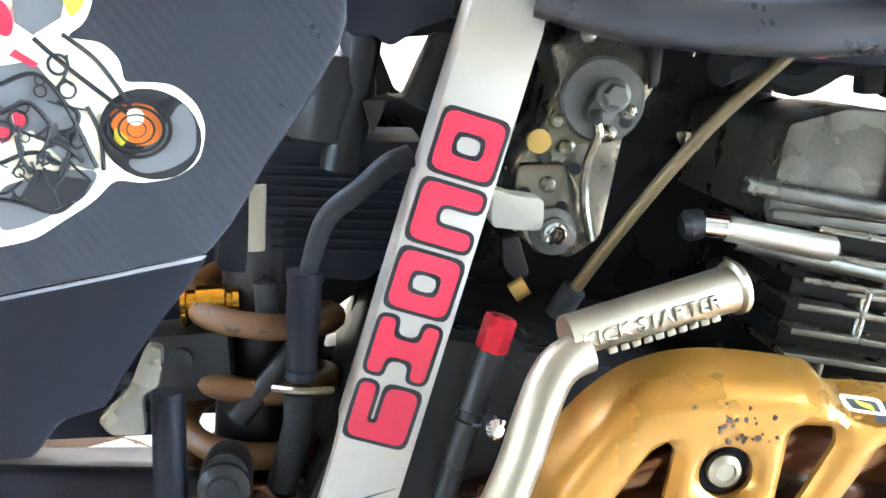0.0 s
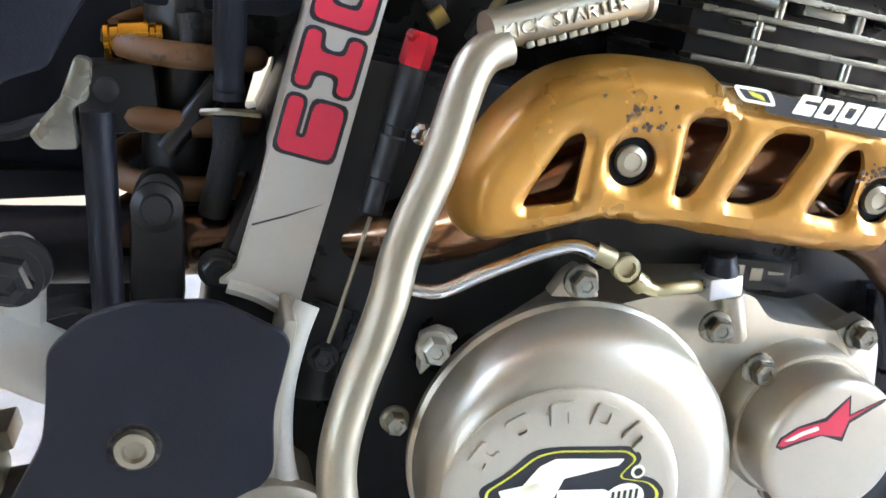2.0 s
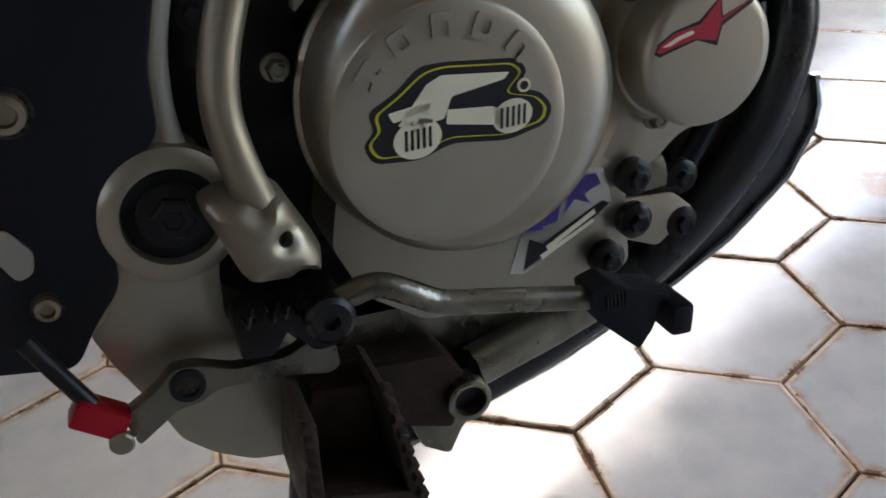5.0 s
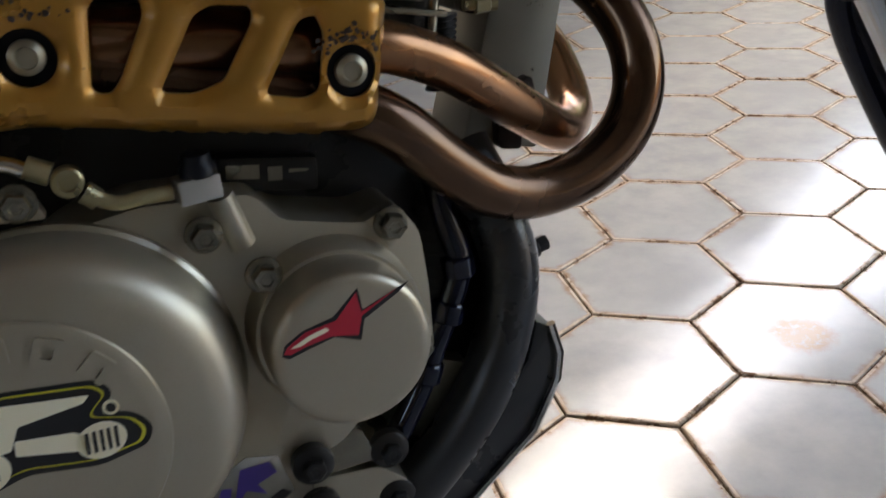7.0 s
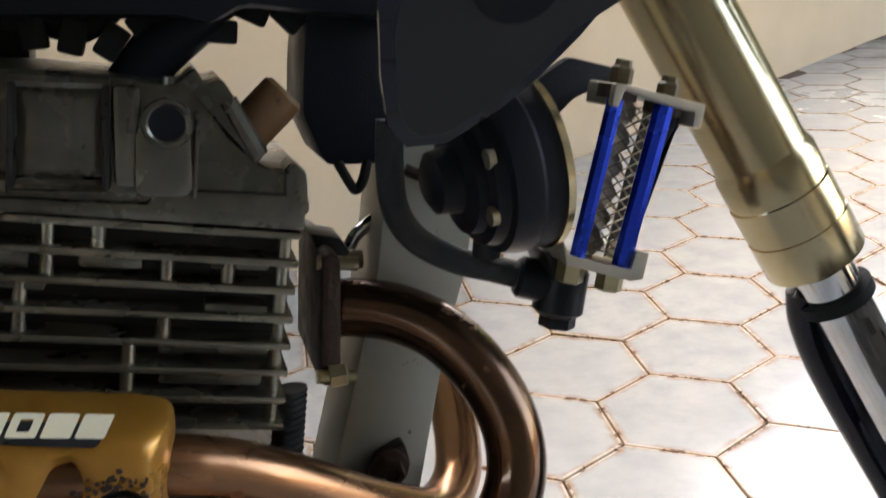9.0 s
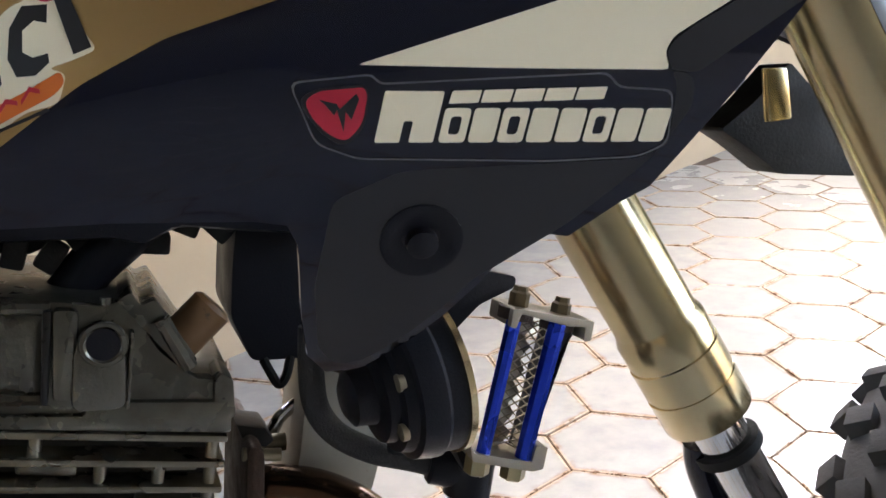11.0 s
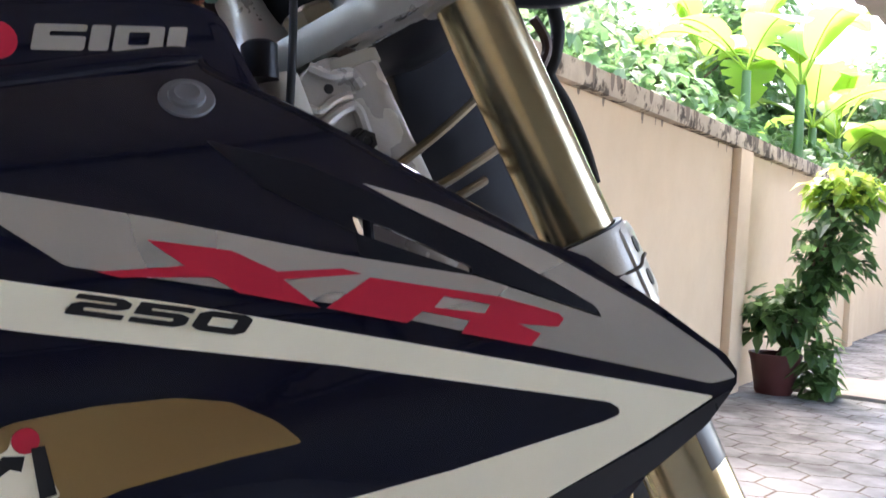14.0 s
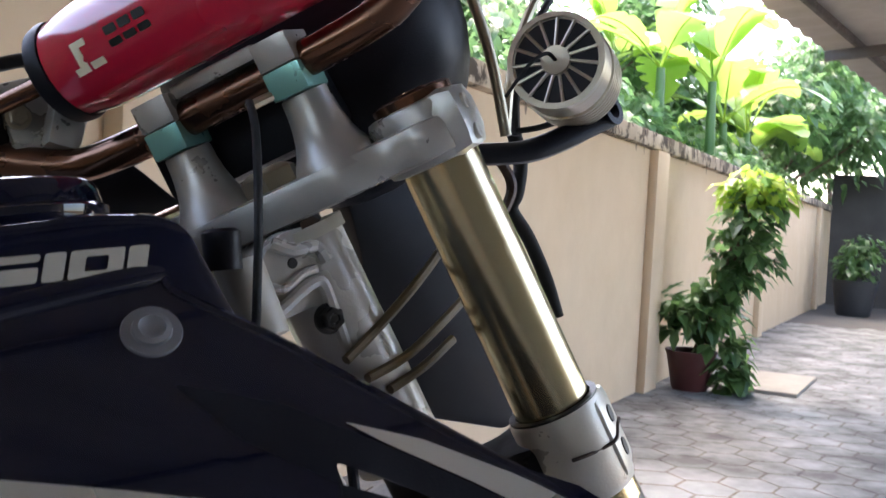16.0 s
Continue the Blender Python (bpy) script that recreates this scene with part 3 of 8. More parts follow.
ink = [
    (black_vinyl, [circle(p2(*(-0.199, -0.170, 0.887)), 0.0148, 24, 1.12, -0.4)]),
    (grey_vinyl, [rounded([(-0.208, 0.878), (-0.201, 0.883), (-0.193, 0.891), (-0.188, 0.898), (-0.184, 0.891), (-0.185, 0.880), (-0.194, 0.875), (-0.203, 0.874)], 0.004), rounded([(-0.249, 0.872), (-0.230, 0.877), (-0.216, 0.876), (-0.222, 0.867), (-0.240, 0.859), (-0.251, 0.857)], 0.004), [(-0.251, 0.910), (-0.233, 0.912), (-0.223, 0.897), (-0.218, 0.876), (-0.227, 0.879), (-0.236, 0.890), (-0.246, 0.889), (-0.254, 0.889)], [(-0.237, 0.938), (-0.219, 0.937), (-0.223, 0.925), (-0.232, 0.920), (-0.237, 0.924)]]),
    (orange_vinyl, [circle(p2(*(-0.203, -0.170, 0.891)), 0.0072, 20, 1.2, -0.5)]),
    (yellow_vinyl, [rounded([(-0.223, 0.937), (-0.213, 0.937), (-0.215, 0.929), (-0.220, 0.924)], 0.003), rounded([(-0.210, 0.890), (-0.206, 0.886), (-0.209, 0.883), (-0.211, 0.885)], 0.001)]),
    (red_vinyl, [rounded([(-0.247, 0.933), (-0.239, 0.931), (-0.237, 0.924), (-0.239, 0.919), (-0.249, 0.924)], 0.003), circle(p2(*(-0.239, -0.170, 0.894)), 0.0026, 12), circle(p2(*(-0.245, -0.170, 0.889)), 0.0026, 12), [(-0.238, 0.916), (-0.231, 0.911), (-0.233, 0.910), (-0.240, 0.914)]]),
]
for n_, (m_, shapes) in enumerate(ink):
    decal("print_patch", shapes, skin0, 0.0007 + 0.0002 * n_, m_, side_panel)
strokes = [[(-0.232, -0.172, 0.919), (-0.222, -0.172, 0.909), (-0.203, -0.172, 0.892)], [(-0.223, -0.172, 0.920), (-0.213, -0.172, 0.911), (-0.204, -0.172, 0.896)], [(-0.244, -0.172, 0.905), (-0.233, -0.172, 0.908), (-0.225, -0.172, 0.899), (-0.217, -0.172, 0.877)], [(-0.227, -0.172, 0.899), (-0.221, -0.172, 0.895), (-0.223, -0.172, 0.890), (-0.228, -0.172, 0.889)], [(-0.247, -0.172, 0.880), (-0.236, -0.172, 0.883), (-0.226, -0.172, 0.877)], [(-0.245, -0.172, 0.869), (-0.233, -0.172, 0.863), (-0.226, -0.172, 0.866)], [(-0.245, -0.172, 0.896), (-0.236, -0.172, 0.899), (-0.230, -0.172, 0.892)], [(-0.218, -0.172, 0.897), (-0.215, -0.172, 0.888), (-0.215, -0.172, 0.876)], [(-0.235, -0.172, 0.888), (-0.227, -0.172, 0.885), (-0.221, -0.172, 0.879)]]
for s_ in strokes:
    part("ink_line", sweep(spline([(p[0], -0.1713, p[2]) for p in s_], 6), 0.0008, 5), black_vinyl, side_panel)
part("print_ring", join(*[moved(turned([(0, r_), (0.0003, r_), (0.0003, r_ * 0.88), (0, r_ * 0.88), (0, r_)], (0, 0, 0), NEAR, 28), Matrix.Translation((p2(*(-0.203, -0.170, 0.889))[0], -0.1722, p2(*(-0.203, -0.170, 0.889))[1])) @ Matrix.Diagonal((1.1, 1, 0.92, 1))) for r_ in (0.0105, 0.0085, 0.0055, 0.003)]), black_vinyl, side_panel)
ink_rng = random.Random(3)
bits = []
for _ in range(48):
    c_ = Vector((-0.234, -0.170, 0.889)) + Vector((ink_rng.uniform(-0.017, 0.013), -0.0016, ink_rng.uniform(-0.022, 0.022)))
    a_ = ink_rng.uniform(0, 3.1)
    if ink_rng.random() < 0.4:
        r_ = ink_rng.uniform(0.0015, 0.004)
        bits.append(turned([(0, r_), (0.0003, r_), (0.0003, r_ * 0.72), (0, r_ * 0.72), (0, r_)], c_, NEAR, 14))
    else:
        d_ = Vector((math.cos(a_), 0, math.sin(a_))) * ink_rng.uniform(0.002, 0.007)
        n_ = Vector((-math.sin(a_), 0, math.cos(a_))) * ink_rng.uniform(-0.003, 0.003)
        bits.append(sweep(spline([c_ - d_, c_ + n_, c_ + d_], 4), ink_rng.uniform(0.0003, 0.0007), 5))
tagged(part("line_drawing", join(*bits), black_vinyl, side_panel), kind="stuff")
part("print_dark_panel", shell([(-0.236, 0.877), (-0.219, 0.873), (-0.222, 0.868), (-0.234, 0.863), (-0.242, 0.869)], skin0, 0.0002, 0.0018), black_vinyl, side_panel)
part("print_hub", shell(circle(p2(*(-0.203, -0.170, 0.893)), 0.0028, 14), skin0, 0.0002, 0.0019), white_vinyl, side_panel)

spar = part("frame_spar", slab(rounded([(-0.074, 0.942), (-0.043, 0.941), (-0.049, 0.913), (-0.118, 0.709)] + [(-0.135, 0.662), (-0.139, 0.648), (-0.154, 0.658), (-0.167, 0.670), (-0.176, 0.672), (-0.166, 0.679), (-0.156, 0.706)], 0.002), -0.081, -0.045, 0.005), frame_silver, bike, "scratched silver rectangular frame spar")
SHW = marks([(-0.118, 0.726)][0], [(-0.064, 0.877)][0], 0.0275, 5, 0.0, 0.17, ("slit", "double", "ring", "notch", "ring"))
decal("mark_edge", marks([(-0.118, 0.726)][0], [(-0.064, 0.877)][0], 0.0275, 5, 0.0, 0.17, kinds=("slit", "double", "ring", "notch", "ring"), swell=0.0019), flat(-0.0815), 0.0, black_vinyl, spar, round_=0.005)
decal("mark", SHW, flat(-0.0818), 0.0, red_vinyl, spar, "bold red block shape with black outline", round_=0.005)
decal("scratch", [[(-0.157, 0.701), (-0.140, 0.704), (-0.121, 0.708), (-0.121, 0.708), (-0.140, 0.703), (-0.157, 0.700)]], flat(-0.0814), 0.0, black_vinyl, spar)
part("spar_bolt", hexbolt((-0.175, -0.070, 0.676), NEAR, 0.008, 0.006), dark_void, bike)
part("spar_seam", sweep(spline([(-0.171, -0.080, 0.670), (-0.154, -0.081, 0.662), (-0.140, -0.081, 0.648), (-0.144, -0.085, 0.634), (-0.151, -0.090, 0.616), (-0.157, -0.095, 0.584)], 6), 0.0042, 8), frame_silver, bike)

guard = part("guard_plate", slab(rounded([(-0.251, 0.662), (-0.241, 0.671), (-0.232, 0.677), (-0.212, 0.682), (-0.176, 0.679), (-0.147, 0.660), (-0.144, 0.653), (-0.155, 0.618), (-0.157, 0.586), (-0.180, 0.569), (-0.190, 0.545), (-0.192, 0.514), (-0.208, 0.497), (-0.222, 0.476), (-0.276, 0.487), (-0.299, 0.555), (-0.269, 0.603), (-0.259, 0.618), (-0.254, 0.642)], 0.008), -0.124, -0.117, 0.003), plain_film, bike, "matt black plastic frame guard")
for at_, r_ in (((-0.219, -0.122, 0.611), 0.0095), ((-0.256, -0.122, 0.567), 0.0062), ((-0.227, -0.122, 0.514), 0.0062)):
    part("guard_bolt", turned([(0, r_ * 1.3), (0.002, r_ * 1.3), (0.002, r_), (0.006, r_ * 0.95), (0.007, r_ * 0.6), (0.004, r_ * 0.5), (0.003, 0.0)], at_, NEAR, 20), steel, guard)
part("slot_insert", slab(rounded([(-0.246, 0.552), (-0.235, 0.559), (-0.225, 0.544), (-0.228, 0.533), (-0.236, 0.531)], 0.004), -0.1262, -0.119, 0.001), frame_silver, guard)

# pivot casting and what hangs by it
cast = part("pivot_casting", slab(rounded([(-0.146, 0.664), (-0.140, 0.663), (-0.150, 0.622), (-0.154, 0.595), (-0.152, 0.577), (-0.138, 0.564), (-0.135, 0.540), (-0.144, 0.507), (-0.146, 0.480), (-0.117, 0.456), (-0.102, 0.436), (-0.098, 0.387), (-0.122, 0.382), (-0.148, 0.387), (-0.168, 0.399), (-0.183, 0.414), (-0.192, 0.439), (-0.206, 0.469), (-0.213, 0.490), (-0.202, 0.498), (-0.194, 0.519), (-0.195, 0.541), (-0.190, 0.562), (-0.180, 0.576), (-0.165, 0.581), (-0.159, 0.596), (-0.156, 0.623)], 0.004), -0.118, -0.03, 0.006), alu_cast, bike, "grey cast pivot plate")
PIV = Vector((-0.160, -0.118, 0.546))
part("pivot_ring", turned([(0, 0.036), (0.006, 0.035), (0.009, 0.031), (0.009, 0.025), (0.002, 0.024), (0.001, 0.0)], PIV, NEAR, 40), alu_cast, bike)
part("pivot_recess", turned([(0, 0.0245), (0.003, 0.024), (0.0035, 0.0)], PIV, NEAR, 32), rubber, bike)
part("pivot_nut", join(hexbolt(PIV + Vector((0, -0.003, 0)), NEAR, 0.011, 0.009), turned([(0, 0.017), (0.004, 0.017), (0.005, 0.012)], PIV + Vector((0, -0.003, 0)), NEAR, 24)), dark_void, bike)
part("frame_edge_tube", sweep(spline([(-0.134, -0.100, 0.664), (-0.142, -0.105, 0.648), (-0.150, -0.108, 0.622), (-0.153, -0.112, 0.594), (-0.151, -0.115, 0.574)], 6), 0.0065, 10), frame_silver, bike)
part("swingarm_tube", sweep([(-0.337, -0.075, 0.685), (-0.249, -0.075, 0.628)], 0.0185, 20), frame_silver, bike, "silver swingarm tube with chipped paint")
part("swingarm_bracket", slab(rounded([(-0.298, 0.697), (-0.288, 0.696), (-0.276, 0.702), (-0.262, 0.701), (-0.256, 0.689), (-0.261, 0.652), (-0.269, 0.643), (-0.302, 0.670)], 0.006), -0.08, -0.06, 0.003), frame_silver, bike)
part("bracket_bolt", join(turned([(0, 0.016), (0.003, 0.0155), (0.004, 0.012)], (-0.266, -0.080, 0.689), NEAR, 24), hexbolt(Vector((-0.269, -0.080, 0.686)) + Vector((0, -0.003, 0)), NEAR, 0.0115, 0.012)), dark_void, bike)
part("swingarm", slab([(-0.359, 0.520), (-0.317, 0.522), (-0.286, 0.447), (-0.373, 0.454)], -0.05, 0.02, 0.006), frame_silver, bike)
part("axle_adjuster", join(turned([(0, 0.02), (0.02, 0.02), (0.022, 0.015), (0.03, 0.013), (0.03, 0.0)], (-0.315, -0.040, 0.569), NEAR, 24), block((-0.317, -0.030, 0.578), (0.05, 0.03, 0.012), (0, -8, 0))), steel, bike)
part("chain_guard_bar", sweep([(-0.348, -0.045, 0.549), (-0.284, -0.045, 0.553)], 0.012, 12), rubber, bike)

# exhaust tail, shock and clutter behind the spar
part("mid_pipe", sweep(spline([(-0.356, -0.020, 0.689), (-0.301, -0.025, 0.685), (-0.244, -0.030, 0.681), (-0.186, -0.035, 0.681), (-0.139, -0.040, 0.681), (-0.093, -0.060, 0.684), (-0.051, -0.090, 0.695)], 6), 0.0185, 24), exhaust_metal, bike, "heat-darkened exhaust pipe")
part("pipe_sleeve", sweep([(-0.356, -0.020, 0.689), (-0.207, -0.031, 0.679)], 0.0205, 24), black_plastic, bike)
part("link_arm", slab(rounded([(-0.221, 0.656), (-0.213, 0.716), (-0.206, 0.726), (-0.196, 0.727), (-0.188, 0.718), (-0.194, 0.653)], 0.008), -0.068, -0.05, 0.004), dark_void, bike)
part("link_bolt", hexbolt((-0.202, -0.068, 0.710), NEAR, 0.008, 0.006), dark_void, bike)
part("frame_upright", sweep([(-0.224, -0.060, 0.756), (-0.227, -0.065, 0.701), (-0.230, -0.075, 0.651)], 0.008, 14), black_plastic, bike)
SPR = [Vector((-0.179, 0.000, 0.803)), Vector((-0.195, 0.000, 0.682))]
coil = []
ax_ = (SPR[1] - SPR[0])
u_ = Vector((1, 0, 0))
for k in range(150):
    a_ = 2 * math.pi * k / 150 * 3.6
    coil.append(SPR[0] + ax_ * (k / 149) + (u_ * math.cos(a_) + Vector((0, 1, 0)) * math.sin(a_)) * 0.037)
part("shock_spring", sweep(coil, 0.0068, 10), spring_paint, bike, "brown painted shock spring")
part("shock_body", rod(SPR[0] - ax_ * 0.2, SPR[1], 0.022, 20), dark_void, bike)
GC = Vector((-0.2065, -0.017, 0.784))
part("preload_collar", turned([(-0.015, 0.009), (-0.0143, 0.010), (-0.012, 0.010), (-0.0113, 0.0085), (-0.0075, 0.0085), (-0.0068, 0.0105), (0.0075, 0.0105), (0.0083, 0.0085), (0.0105, 0.0085), (0.0113, 0.0095), (0.0143, 0.0095), (0.015, 0.007)], GC, (1, 0, 0), 28), amber_metal, bike, "polished amber preload collar")
part("reservoir", join(block((-0.217, -0.018, 0.757), (0.039, 0.03, 0.036), (0, 0, 0), 0.004), turned([(0, 0.006), (0.004, 0.006), (0.005, 0.003)], (-0.221, -0.035, 0.763), NEAR, 16)), dark_void, bike)
part("reservoir_hose", sweep(spline([(-0.178, -0.030, 0.798), (-0.178, -0.030, 0.780), (-0.180, -0.030, 0.769)], 6), 0.006, 10), hose_rubber, bike)
part("frame_bracket", slab(rounded([(-0.228, 0.785), (-0.221, 0.783), (-0.224, 0.765), (-0.232, 0.761), (-0.232, 0.742), (-0.248, 0.743), (-0.253, 0.751), (-0.237, 0.766)], 0.003), -0.078, -0.07, 0.002), alu_dark, bike)
part("air_box", slab(rounded([(-0.192, 0.867), (-0.094, 0.862), (-0.107, 0.814), (-0.128, 0.792), (-0.203, 0.802)], 0.006), -0.02, 0.05, 0.006), black_plastic, bike)
for k in range(9):
    part("air_box_rib", rod(Vector((-0.174, -0.022, 0.855)) + Vector((0, 0, -0.0052 * k)), Vector((-0.108, -0.022, 0.849)) + Vector((0, 0, -0.0052 * k)), 0.0012, 6), black_plastic, bike)
part("strap", slab([(-0.181, 0.848), (-0.173, 0.848), (-0.176, 0.816), (-0.184, 0.816)], -0.042, -0.038, 0.001), steel, bike)
part("intake_boot", turned([(0, 0.012), (0.004, 0.02), (0.03, 0.0225), (0.045, 0.02), (0.05, 0.012)], (-0.145, -0.010, 0.861), (0.15, 0, 1), 24), dark_void, bike)
part("seat_bracket", slab(rounded([(-0.131, 0.945), (-0.083, 0.944), (-0.084, 0.921), (-0.100, 0.917), (-0.113, 0.909), (-0.120, 0.915), (-0.132, 0.914)], 0.005), -0.06, 0.06, 0.005), black_plastic, bike)
part("inner_bracket", slab(rounded([(-0.090, 0.914), (-0.082, 0.914), (-0.086, 0.887), (-0.094, 0.877), (-0.113, 0.886), (-0.122, 0.867), (-0.126, 0.884), (-0.105, 0.885), (-0.097, 0.901)], 0.002), -0.03, 0.0, 0.003), dark_void, bike)
part("rear_tube", sweep([(-0.124, -0.020, 0.915), (-0.139, -0.020, 0.850)], 0.010, 12), dark_void, bike)
part("breather_hose", sweep(spline([(-0.106, -0.055, 0.860), (-0.116, -0.058, 0.857), (-0.129, -0.060, 0.847), (-0.144, -0.060, 0.836), (-0.151, -0.060, 0.823), (-0.156, -0.060, 0.807)], 8), 0.0044, 12, taper=lambda t: 1.25 - 0.25 * t), rubber, bike)
part("hose_joint", turned([(0, 0.0085), (0.004, 0.0088), (0.006, 0.008), (0.026, 0.0082), (0.028, 0.0075), (0.044, 0.0072), (0.045, 0.0078), (0.047, 0.0078), (0.048, 0.0072), (0.050, 0.0078), (0.052, 0.0078)], (-0.157, -0.060, 0.810), Vector((-0.162, -0.060, 0.761)) - Vector((-0.157, -0.060, 0.810)), 20), black_plastic, bike)
part("hose_clip", sweep(spline([(-0.176, -0.055, 0.752), (-0.163, -0.064, 0.753), (-0.148, -0.055, 0.749)], 6), 0.0018, 6), steel, bike)
part("lower_hose", sweep(spline([(-0.164, -0.058, 0.751), (-0.166, -0.056, 0.731), (-0.176, -0.050, 0.699)], 6), 0.0075, 12), rubber, bike)
part("cross_strut", sweep([(-0.196, -0.040, 0.731), (-0.166, -0.035, 0.764)], 0.006, 10), dark_void, bike)
part("lower_knob", turned([(0, 0.012), (0.012, 0.0125), (0.014, 0.008), (0.016, 0.007)], (-0.201, -0.060, 0.710), NEAR, 20), dark_void, bike)
part("tail_light_bit", slab([(-0.106, 0.772), (-0.102, 0.766), (-0.105, 0.760), (-0.112, 0.763)], 0.01, 0.02, 0.001), red_vinyl, bike)
part("inner_fender", slab([(-0.373, 0.716), (-0.248, 0.702), (-0.248, 0.687), (-0.378, 0.691)], 0.05, 0.07, 0.003), black_plastic, bike)

# added dark sheet for the shade behind the frame, pierced where daylight shows
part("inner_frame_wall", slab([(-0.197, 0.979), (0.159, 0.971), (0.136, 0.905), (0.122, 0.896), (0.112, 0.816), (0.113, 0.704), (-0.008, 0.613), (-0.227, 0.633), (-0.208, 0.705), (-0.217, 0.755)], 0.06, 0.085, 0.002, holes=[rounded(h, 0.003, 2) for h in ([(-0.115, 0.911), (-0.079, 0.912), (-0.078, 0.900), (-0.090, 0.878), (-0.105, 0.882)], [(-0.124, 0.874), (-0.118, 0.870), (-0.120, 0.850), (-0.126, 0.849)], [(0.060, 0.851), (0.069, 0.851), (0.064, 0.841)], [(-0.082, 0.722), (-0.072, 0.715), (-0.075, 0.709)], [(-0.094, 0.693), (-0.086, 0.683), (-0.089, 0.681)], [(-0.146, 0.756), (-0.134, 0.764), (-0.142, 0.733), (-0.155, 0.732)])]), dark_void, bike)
part("rear_fender", slab([(-0.422, 0.999), (-0.185, 0.994), (-0.210, 0.689), (-0.316, 0.697), (-0.331, 0.687), (-0.476, 0.696)], 0.07, 0.09, 0.003), black_plastic, bike)
part("chain_case", slab([(-0.479, 0.680), (-0.212, 0.660), (-0.218, 0.587), (-0.495, 0.596)], 0.06, 0.09, 0.003), black_plastic, bike)
for y_, r_ in ((300, 0.008), (410, 0.006), (470, 0.01)):
    part("loom_run", sweep(spline([Vector(p) + Vector((0, 0, -0.0006 * (y_ - 300))) for p in [(-0.314, 0.000, 0.749), (-0.282, 0.000, 0.738), (-0.251, -0.010, 0.744), (-0.233, -0.010, 0.728), (-0.226, -0.010, 0.709)]], 6), r_ * 0.6, 8), rubber, bike)
# kick lever
kick = part("kick_lever", sweep(spline([(-0.123, -0.172, 0.559), (-0.129, -0.172, 0.585), (-0.131, -0.170, 0.606), (-0.128, -0.168, 0.626), (-0.119, -0.163, 0.649), (-0.110, -0.159, 0.667), (-0.102, -0.155, 0.685), (-0.094, -0.149, 0.706)] + [(-0.076, -0.142, 0.739), (-0.066, -0.137, 0.762), (-0.059, -0.133, 0.776), (-0.052, -0.130, 0.783), (-0.042, -0.127, 0.786)], 6), 0.0090, 18), steel, bike, "worn plated kick-start lever")
KP = [Vector((-0.050, -0.125, 0.792)), Vector((0.026, -0.108, 0.803))]
kd = (KP[1] - KP[0]).normalized()
part("kick_pedal", join(sweep([KP[0] + (KP[1] - KP[0]) * k / 10 for k in range(11)], 0.0092, 20, taper=lambda t: 0.98 + 0.14 * t), turned([(0, 0.0105), (0.0015, 0.0122), (0.004, 0.012), (0.005, 0.010), (0.003, 0.0075), (0.003, 0.0)], KP[1], kd, 24)), steel, kick)
part("pedal_teeth", join(*[block(KP[0] + (KP[1] - KP[0]) * (0.25 + 0.07 * k) + Vector((0, -0.001, -0.0088)), (0.004, 0.014, 0.003), (0, -15, 0), 0.0008) for k in range(10)]), steel, kick)
lettering("kick_letters", "KICK STARTER", [(-0.044, 0.789)][0], [(0.018, 0.799)][0], 0.0062, lambda x, z: -0.1342 + (x - KP[0].x) * 0.19, 0.0003, steel, kick, "raised capital letters on the pedal", deep=0.003)
part("kick_boss", pillow(rounded([(-0.150, 0.567), (-0.138, 0.571), (-0.113, 0.567), (-0.107, 0.553), (-0.098, 0.533), (-0.100, 0.522), (-0.110, 0.526), (-0.116, 0.523), (-0.136, 0.525), (-0.142, 0.544)], 0.005), -0.19, 0.022, 0.017, 0.012, [circle(p2(*(-0.116, -0.190, 0.547)), 0.0036, 16), circle(p2(*(-0.124, -0.190, 0.565)), 0.0022, 12)], 0.004, 0.008, 0.003), steel, kick)
part("boss_hole", turned([(0, 0.0034), (0.0006, 0.0033), (0.0006, 0.0)], (-0.115, -0.182, 0.542), NEAR, 16), black_vinyl, kick)


# --- engine, right side ---
part("crankcase", slab(rounded([(-0.035, 0.629), (0.009, 0.653), (0.042, 0.657), (0.093, 0.652), (0.104, 0.636)] + [(0.144, 0.625), (0.163, 0.628), (0.171, 0.615), (0.172, 0.583), (0.170, 0.550), (0.160, 0.536), (0.145, 0.527), (0.128, 0.522), (0.113, 0.509), (0.094, 0.505), (0.076, 0.522)] + [(0.097, 0.510), (0.093, 0.489), (0.095, 0.447), (0.067, 0.435), (-0.037, 0.446), (-0.070, 0.471), (-0.084, 0.505), (-0.073, 0.550)], 0.006), -0.118, 0.06, 0.006), alu_cast, bike, "grey cast engine case")
# added near-black block, gives the shaded depth behind the engine covers
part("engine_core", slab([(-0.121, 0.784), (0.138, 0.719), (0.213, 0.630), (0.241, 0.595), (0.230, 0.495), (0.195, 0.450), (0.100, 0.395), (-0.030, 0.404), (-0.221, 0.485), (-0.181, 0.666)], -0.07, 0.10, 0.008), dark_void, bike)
CL = Vector((-0.009, -0.118, 0.577))
cover = part("clutch_cover", turned([(0, 0.0832), (0.004, 0.0832), (0.006, 0.081), (0.028, 0.079), (0.036, 0.0755), (0.041, 0.069), (0.0435, 0.060), (0.0445, 0.05), (0.0447, 0.0)], CL, NEAR, 72), alu_cast, bike, "round cast clutch cover with faint scratches")
CF = Vector((-0.026, -0.163, 0.575))
part("cover_disc", turned([(0, 0.0605), (0.0012, 0.0598), (0.0021, 0.0575), (0.0024, 0.053), (0.0024, 0.0)], CF, NEAR, 64), alu_cast, cover)
